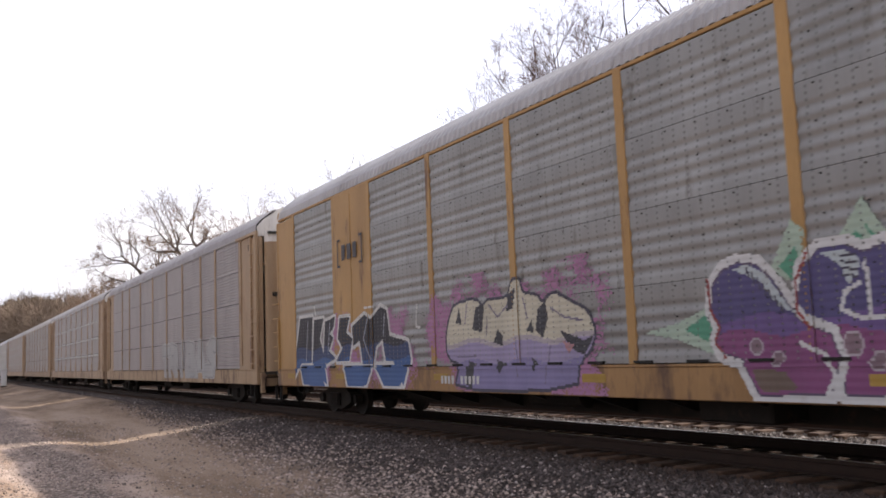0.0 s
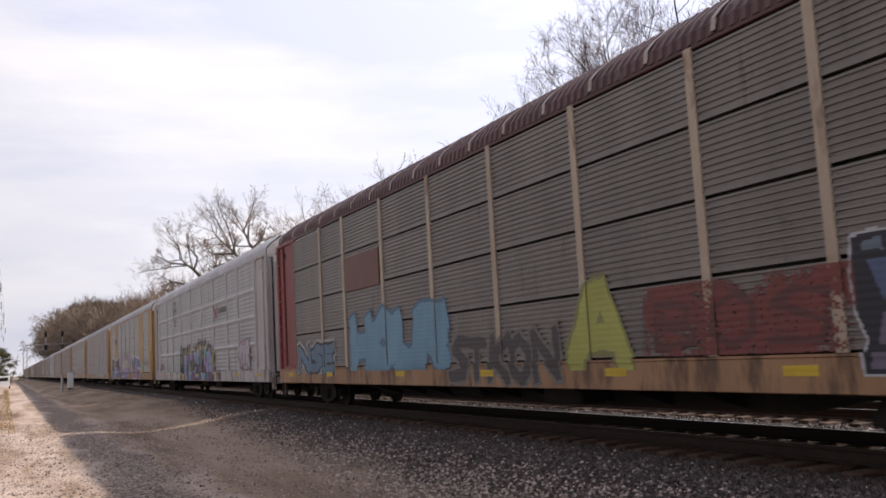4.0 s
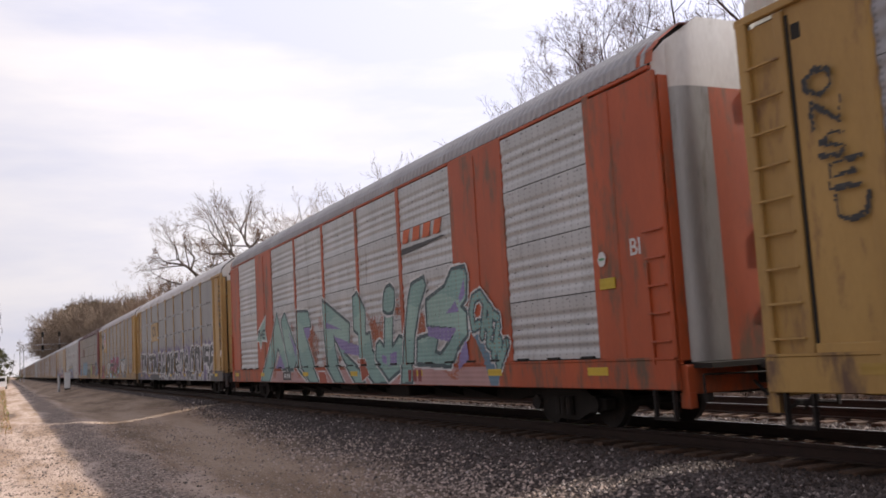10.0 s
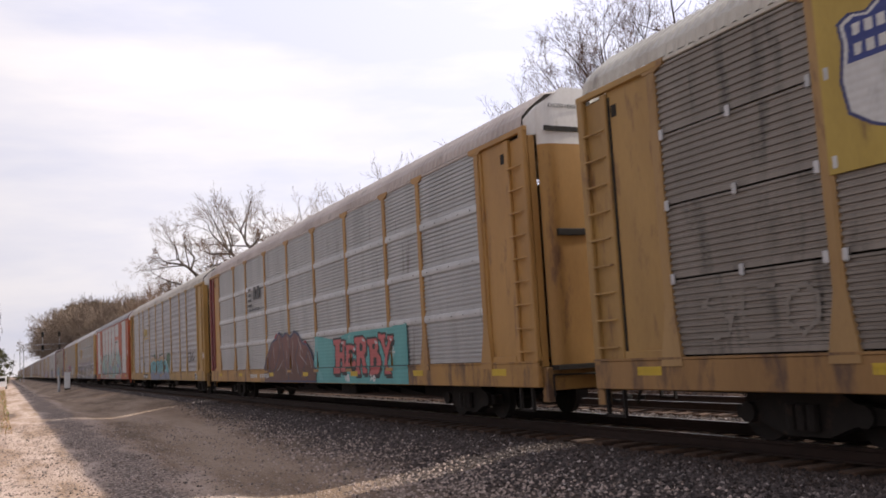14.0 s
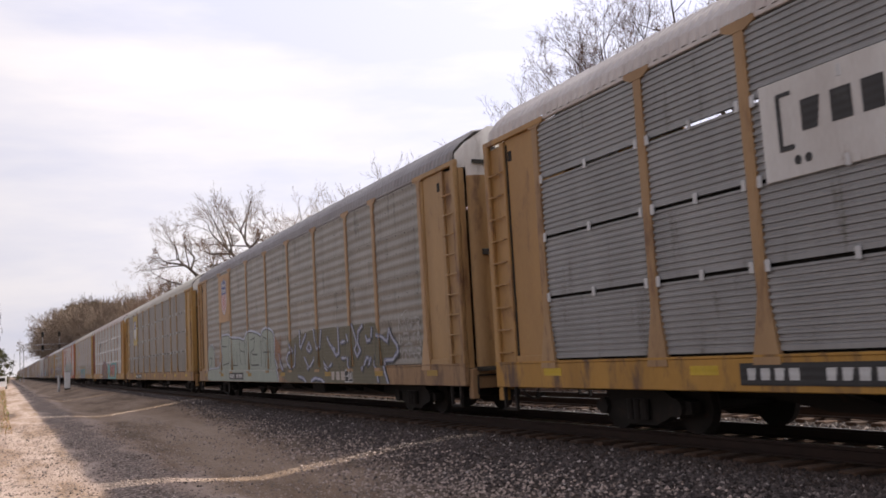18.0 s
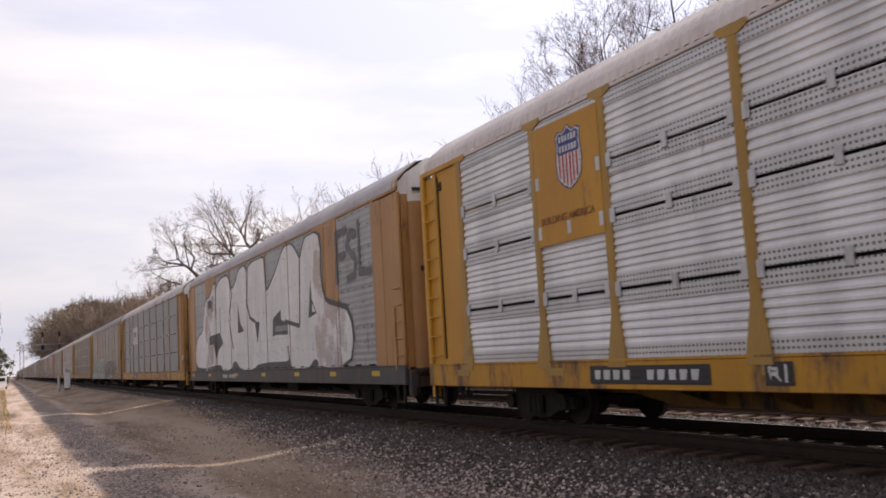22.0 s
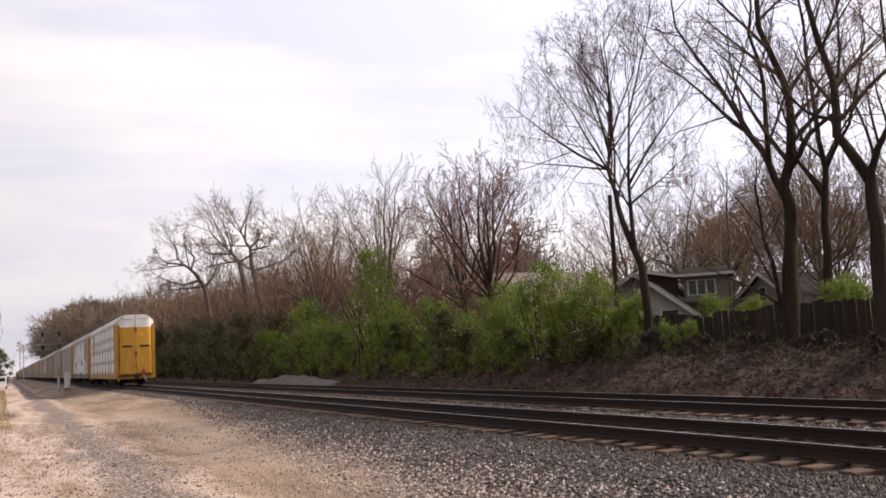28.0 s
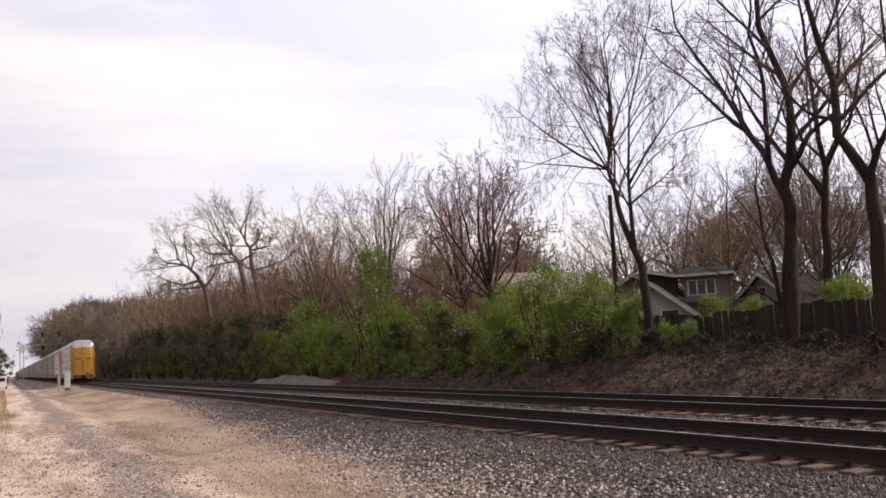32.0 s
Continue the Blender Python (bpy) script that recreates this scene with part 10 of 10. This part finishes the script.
# houses
def make_house(name, at, label, wall_c, roof_c, size, ridge, eave, dormer=None, turn=0.0):
    """Gabled house; local x is depth, y width; the gable looks towards the tracks (-x)."""
    wall = surface(name + "_siding", tuple(v * 0.85 for v in wall_c), wall_c, 1.2, 0.8, 0, 0.5, 18, (1, 1, 0.2), wave=0.12)
    roof = surface(name + "_shingles", tuple(v * 0.7 for v in roof_c), roof_c, 3.0, 0.9, 0, 0.5, 30)
    roof.node_tree.nodes["Principled BSDF"].inputs["Specular IOR Level"].default_value = 0.08
    trim = M("white_trim", lambda: surface("white_trim_paint", (0.32, 0.31, 0.29), (0.46, 0.45, 0.42), 3, 0.6, 0, 0))
    glass = M("pane", lambda: surface("window_glass", (0.014, 0.018, 0.014), (0.03, 0.036, 0.03), 1.0, 0.25, 0, 0))
    d, w = size
    h = thing(name, at, label, "house", "houses beyond the tracks")
    h.rotation_euler = (0, 0, turn)
    g = Geo()
    g.add([(0, -w / 2, 0), (0, w / 2, 0), (0, w / 2, eave), (0, 0, ridge - 0.1), (0, -w / 2, eave), (d, -w / 2, 0), (d, w / 2, 0), (d, w / 2, eave), (d, 0, ridge - 0.1), (d, -w / 2, eave)],
          [(4, 3, 2, 1, 0), (5, 6, 7, 8, 9), (0, 5, 9, 4), (1, 2, 7, 6), (0, 1, 6, 5)])
    part("wall", g.mesh("wall", wall), h)
    for s in (-1, 1):
        over = 0.45
        y1, z1 = s * (w / 2 + over), eave - over * (ridge - eave) / (w / 2)
        q = Geo()
        q.add([(-over, 0, ridge), (d + over, 0, ridge), (d + over, y1, z1), (-over, y1, z1), (-over, 0, ridge - 0.14), (d + over, 0, ridge - 0.14), (d + over, y1, z1 - 0.14), (-over, y1, z1 - 0.14)],
              [(0, 1, 2, 3) if s < 0 else (3, 2, 1, 0), (7, 6, 5, 4) if s < 0 else (4, 5, 6, 7), (0, 3, 7, 4), (1, 5, 6, 2), (3, 2, 6, 7)])
        part("roof", q.mesh("roof", roof), h)
        t = Geo()
        t.add([(-over - 0.04, 0, ridge - 0.02), (-over - 0.04, y1, z1 - 0.02), (-over - 0.04, y1, z1 - 0.24), (-over - 0.04, 0, ridge - 0.24),
               (-over + 0.02, 0, ridge - 0.02), (-over + 0.02, y1, z1 - 0.02), (-over + 0.02, y1, z1 - 0.24), (-over + 0.02, 0, ridge - 0.24)],
              [(0, 1, 2, 3), (4, 7, 6, 5), (0, 4, 5, 1), (3, 2, 6, 7)])
        part("barge_board", t.mesh("barge_board", trim), h)

    def window(x, y, z, ww, hh, n=1):
        win = part("window", Geo().box(x - 0.05, x, y - ww / 2 - 0.05, y + ww / 2 + 0.05, z - 0.06, z + hh + 0.05, c=0.01).mesh("window", trim), h)
        for i in range(n):
            a = y - ww / 2 + ww * i / n + 0.05
            part("pane", Geo().box(x - 0.06, x - 0.045, a, a + ww / n - 0.1, z, z + hh).mesh("pane", glass), win)

    if ridge - eave > 2:
        window(0, 0.1, ridge - 1.9, 0.6, 0.85)
    window(0, -w * 0.2, 1.0, 0.9, 1.2)
    window(0, w * 0.22, 1.0, 0.9, 1.2)
    if dormer:
        y0, y1, zb, zt, x = dormer
        part("dormer", Geo().box(x, d * 0.75, y0, y1, zb, zt).mesh("dormer", wall), h)
        q = Geo()
        q.add([(x - 0.5, y0 - 0.4, zt), (x - 0.5, y1 + 0.4, zt), (d * 0.8, y1 + 0.4, zt + 0.3), (d * 0.8, y0 - 0.4, zt + 0.3),
               (x - 0.5, y0 - 0.4, zt + 0.14), (x - 0.5, y1 + 0.4, zt + 0.14), (x + 2.2, y1 - 0.2, zt + 0.75), (x + 2.2, y0 + 0.2, zt + 0.62)],
              [(3, 2, 1, 0), (4, 5, 6, 7), (0, 1, 5, 4), (1, 2, 6, 5), (2, 3, 7, 6), (3, 0, 4, 7)])
        part("dormer_roof", q.mesh("dormer_roof", roof), h)
        # roof slope below the dormer, and the shingled slope that climbs beside it
        q = Geo()
        q.add([(x - 2.6, y0 - 1.6, zb - 1.1), (x - 2.6, y1 + 2.4, zb - 1.1), (x - 0.1, y1 + 2.4, zb + 0.35), (x - 0.1, y0 - 1.6, zb + 0.35),
               (x - 2.6, y0 - 1.6, zb - 1.25), (x - 2.6, y1 + 2.4, zb - 1.25), (x - 0.1, y1 + 2.4, zb + 0.2), (x - 0.1, y0 - 1.6, zb + 0.2)],
              [(0, 3, 2, 1), (4, 5, 6, 7), (0, 1, 5, 4), (2, 3, 7, 6), (1, 2, 6, 5), (3, 0, 4, 7)])
        part("lower_roof", q.mesh("lower_roof", roof), h)
        s0, s1 = y1 + 0.4, y1 + 2.5
        q = Geo()
        q.add([(x - 0.2, s0, zt - 1.9), (x - 0.2, s1, zt - 1.5), (x - 0.2, s1, zt + 0.42), (x - 0.2, s0, zt - 0.02), (x + 2, s0, zt - 1.9), (x + 2, s1, zt - 1.5), (x + 2, s1, zt + 0.8), (x + 2, s0, zt + 0.3)],
              [(0, 3, 2, 1), (4, 5, 6, 7), (0, 1, 5, 4), (2, 3, 7, 6), (1, 2, 6, 5), (3, 0, 4, 7)])
        part("side_slope", q.mesh("side_slope", roof), h)
        q = Geo()
        q.add([(x - 0.52, s0, zt - 0.02), (x - 0.52, s1, zt + 0.44), (x - 0.52, s1, zt + 0.6), (x - 0.52, s0, zt + 0.13), (x - 0.2, s0, zt - 0.02), (x - 0.2, s1, zt + 0.44), (x - 0.2, s1, zt + 0.6), (x - 0.2, s0, zt + 0.13)],
              [(0, 3, 2, 1), (4, 5, 6, 7), (0, 1, 5, 4), (2, 3, 7, 6), (1, 2, 6, 5), (3, 0, 4, 7)])
        part("rake_board", q.mesh("rake_board", trim), h)
        part("fascia", Geo().box(x - 0.54, x - 0.5, y0 - 0.4, y1 + 0.4, zt - 0.02, zt + 0.13).mesh("fascia", trim), h)
        window(x, (y0 + y1) / 2 + 0.25, zt - 1.08, 1.55, 0.8, 3)
    return h


make_house("house", (35, 46.0, 0.6), "grey house with a white-trimmed gable and a wide dormer", (0.2, 0.18, 0.16), (0.04, 0.03, 0.025), (9, 11.5), 4.9, 1.6, turn=0.66)
make_house("house", (37.5, 42.2, 0.6), "brown-roofed house with a shed dormer and paired windows", (0.14, 0.115, 0.095), (0.034, 0.024, 0.019), (9, 6.6), 2.6, 1.6, dormer=(-1.05, 1.45, 2.5, 4.35, -0.3), turn=0.84)
make_house("garage", (30, 38.2, 0.6), "low garage with a pale sided gable behind the fence", (0.36, 0.33, 0.31), (0.04, 0.032, 0.028), (4.5, 4.6), 3.77, 1.95, turn=0.8)
make_house("house", (45, 45.5, 0.4), "tan house with a dark roof among trees", (0.26, 0.225, 0.18), (0.05, 0.04, 0.034), (5, 6), 5.0, 2.9)
make_house("house", (34, 64.5, 0.4), "pale tan gabled house behind bushes", (0.5, 0.4, 0.32), (0.2, 0.17, 0.15), (9, 9.5), 7.0, 4.4)
make_house("shed", (26, 67.5, -0.2), "small white shed glimpsed under the branches", (0.66, 0.68, 0.7), (0.2, 0.2, 0.2), (4, 5), 3.1, 2.2)


# posts, signals and boxes
def make_pole():
    p = Plant(1)
    t = thing("utility_pole", (24.0, 32.9, 0.8), "weathered wooden utility pole among the trees", "pole")
    part("shaft", Geo().tube((0, 0, 0), (0, -0.05, 7.0), 0.12, 0.09, 10).mesh("shaft", BARK), t)


make_pole()
STEEL = surface("galvanised_mast", (0.34, 0.34, 0.35), (0.5, 0.5, 0.51), 2, 0.5, 0.5, 0.05)


def make_gantry():
    t = thing("signal_bridge", (0, 292, -0.4), "grey steel signal bridge over the tracks with two signal masts", "signal bridge")
    for x in (3.8, 18.2):
        g = Geo()
        for dx in (-0.5, 0.5):
            g.tube((x + dx, 0, 0), (x + dx, 0, 10.6), 0.11, n=6)
        for i in range(7):
            z = 0.4 + i * 1.5
            g.tube((x - 0.5, 0, z), (x + 0.5, 0, z + 1.2), 0.06, n=5)
        part("mast", g.mesh("mast", STEEL), t)
    g = Geo()
    for z in (9.0, 10.5):
        for dy in (-0.6, 0.6):
            g.tube((3.3, dy, z), (18.7, dy, z), 0.05, n=6)
    for i in range(14):
        x = 3.4 + i * 1.09
        g.tube((x, -0.6, 9.0 if i % 2 else 10.5), (x + 1.09, -0.6, 10.5 if i % 2 else 9.0), 0.03, n=5)
    part("truss", g.mesh("truss", STEEL), t)
    for x in (TRACK_1 - 0.2, TRACK_2):
        s = part("signal_mast", Geo().tube((x, -0.7, 8.2), (x, -0.7, 13.6), 0.09, n=6).mesh("signal_mast", STEEL), t)
        for z in (8.6, 12.4):
            part("signal_head", Geo().box(x - 0.36, x + 0.36, -0.95, -0.75, z + 0.2, z + 1.7, c=0.1).mesh("signal_head", SEAM), s)


make_gantry()


def make_cabinet():
    t = thing("relay_cabinet", (6.0, 110.5, -0.4), "pale grey metal relay cabinet beside the line", "cabinet")
    m = surface("pale_cabinet_paint", (0.5, 0.5, 0.5), (0.66, 0.66, 0.65), 2, 0.5, 0.2, 0.05)
    part("body", Geo().box(-0.3, 0.3, -0.25, 0.25, 0.12, 1.8, c=0.03).mesh("body", m), t)
    part("roof", Geo().box(-0.36, 0.36, -0.31, 0.31, 1.8, 1.88, c=0.03).mesh("roof", m), t)
    part("base", Geo().box(-0.26, 0.26, -0.2, 0.2, -0.2, 0.12).mesh("base", BLACK), t)
    part("door", Geo().box(-0.26, 0.26, -0.27, -0.252, 0.2, 1.74, c=0.005).mesh("door", m), t)
    q = thing("marker_post", (5.0, 107.5, -0.5), "slim grey post beside the relay cabinet", "post")
    part("shaft", Geo().tube((0, 0, -0.2), (0, 0, 1.7), 0.14, n=8).mesh("shaft", STEEL), q)


make_cabinet()


def make_pylon():
    t = thing("power_line_pole", (-6.0, 130, -0.4), "tall steel power line pole with four long insulators", "power pole", "power line poles")
    part("shaft", Geo().tube((0, 0, 0), (0, 0, 31), 0.45, 0.2, 10).mesh("shaft", STEEL), t)
    for z, ln in ((30.3, 3.6), (27.6, 3.1), (23.9, 3.9), (20.3, 3.1)):
        arm = part("arm", Geo().tube((0, 0, z), (ln, 0, z + 0.35), 0.13, 0.07, 6).mesh("arm", STEEL), t)
        if z < 30:
            part("insulator", Geo().tube((ln, 0, z + 0.3), (ln, 0, z - 1.9), 0.11, n=6).mesh("insulator", BARK), arm)
    for y in (245, 360, 475):
        copy_thing(t, pose(-6.0, y, -0.4))
    g = Geo()
    for x, z in ((3.6, 30.6), (3.1, 25.7), (3.9, 22.0), (3.1, 18.4)):
        for y0 in (15, 130, 245, 360):
            prev = None
            for i in range(9):
                u = i / 8
                p = Vector((-6 + x, y0 + 115 * u, z - 0.4 - 2.2 * 4 * u * (1 - u)))
                if prev:
                    g.tube(prev, p, 0.02, n=3, caps=False)
                prev = p
    thing("power_line_wires", (0, 0, 0), "thin sagging power line wires", "wires", data=g.mesh("wires", SEAM))


make_pylon()


def left_side():
    st, lv = SHRUBS["olive"]
    for x, y, s, lab in ((-2.2, 224, 2.6, "dark green tree beside the distant lane"), (-4.5, 232, 2.2, "dark green tree beside the distant lane"), (-9.5, 96, 0.9, LIVE), (-11.0, 104, 1.0, LIVE)):
        t = thing("bush", (x, y, ground_height(x, y) - 0.1), lab, "bush", "bushes beside the lane")
        t.scale = (s, s, s)
        part("stem", st, t)
        part("foliage", lv if y > 200 else SHRUBS["round"][1], t)
    white = surface("white_vehicle_paint", (0.66, 0.66, 0.66), (0.76, 0.76, 0.76), 2, 0.4, 0, 0)
    t = thing("parked_van", (-1.0, 158, -0.5), "white van parked far along the lane", "van")
    g = Geo()
    g.extrude_x([(-2.4, 0.4), (2.3, 0.4), (2.4, 1.0), (1.5, 1.2), (1.0, 1.9), (-2.3, 1.95), (-2.4, 1.6)], -0.9, 0.9)
    part("body", g.mesh("body", white), t)
    part("rear_window", Geo().box(-0.7, 0.7, -2.43, -2.38, 1.2, 1.75).mesh("rear_window", SEAM), t)
    for x in (-0.85, 0.85):
        for y in (-1.5, 1.5):
            part("wheel", Geo().tube((x - 0.1, y, 0.33), (x + 0.1, y, 0.33), 0.33, n=14).mesh("wheel", SEAM), t)
    # gravel heap across the line
    r = random.Random(8)
    g = Geo()
    nx, ny = 9, 26
    for j in range(ny):
        for i in range(nx):
            u, v = i / (nx - 1), j / (ny - 1)
            hgt = 0.95 * math.sin(math.pi * u) * math.sin(math.pi * v) ** 0.4 * (0.8 + 0.35 * noise.noise((u * 3, v * 9, 2)))
            g.v.append((-1.1 + 2.2 * u, -10 + 20 * v, max(0, hgt)))
    g.f = [(j * nx + i, j * nx + i + 1, (j + 1) * nx + i + 1, (j + 1) * nx + i) for j in range(ny - 1) for i in range(nx - 1)]
    g.m = [0] * len(g.f)
    thing("rubble_mound", (17.0, 60, -0.42), "long low heap of grey gravel beside the far track", "gravel mound", data=g.mesh("rubble_mound", GRAVEL, smooth=True))
    # tufts of grass at the lane's edge
    g = Geo()
    for _ in range(2600):
        x, y = r.uniform(-4.5, -1.3), r.uniform(16, 70)
        z = ground_height(x, y)
        a = r.uniform(0, 6.3)
        d = Vector((math.cos(a), math.sin(a), 0)) * 0.012
        tip = Vector((x + r.gauss(0, 0.05), y + r.gauss(0, 0.05), z + r.uniform(0.05, 0.2)))
        g.add([Vector((x, y, z)) - d, Vector((x, y, z)) + d, tip], [(0, 1, 2)])
    weeds = Geo()
    for _ in range(1500):
        y = 34 + 110 * r.random()
        x = -0.004 * y - abs(r.gauss(0, 0.35)) + 0.25
        z = ground_height(x, y)
        a = r.uniform(0, 6.3)
        d = Vector((math.cos(a), math.sin(a), 0)) * 0.02
        tip = Vector((x + r.gauss(0, 0.08), y + r.gauss(0, 0.08), z + r.uniform(0.04, 0.2)))
        weeds.add([Vector((x, y, z)) - d, Vector((x, y, z)) + d, tip], [(0, 1, 2)], 1 if r.random() < 0.25 else 0)
    straw = leaf_material("dry_straw", (0.26, 0.15, 0.07), (0.46, 0.3, 0.16))
    thing("dry_weeds", (0, 0, 0), "low tan dry weeds along the lane's edge", "weeds", kind="stuff", data=weeds.mesh("dry_weeds", straw, GREEN))
    thing("grass_tufts", (0, 0, 0), "short green and dry grass at the edge of the lane", "grass", kind="stuff", data=g.mesh("grass_tufts", GREEN))


left_side()


# ---- the train rolls away along the line ----
def rear_of_train(t):
    u = t - 24.2
    return 23.097 + 14.809 * u - 0.01815 * u * u


def motions():
    for k, car in train.items():
        walk(car, [(t, pose(DIST, rear_of_train(t) + k * PITCH_LEN + SLACK.get(k, 0), 0)) for t in range(0, 33)])
    # wheels roll while their car is near
    for ob, k in WHEELSETS:
        if k > 12:
            continue
        at = ob.location.copy()
        bogie_y = ob.parent.location.y + at.y + k * PITCH_LEN
        times = [i / FPS for i in range(int(32 * FPS) + 1) if -4 < rear_of_train(i / FPS) + bogie_y < 42]
        if not times:
            continue
        y0 = rear_of_train(times[0])
        rows = [(t, pose(at.x, at.y, at.z, -math.degrees((rear_of_train(t) - y0) / 0.38))) for t in times]
        if times[0] > 0:
            rows.insert(0, (0.0, rows[0][1]))
        if times[-1] < 32:
            rows.append((32.0, rows[-1][1]))
        walk(ob, rows)


motions()
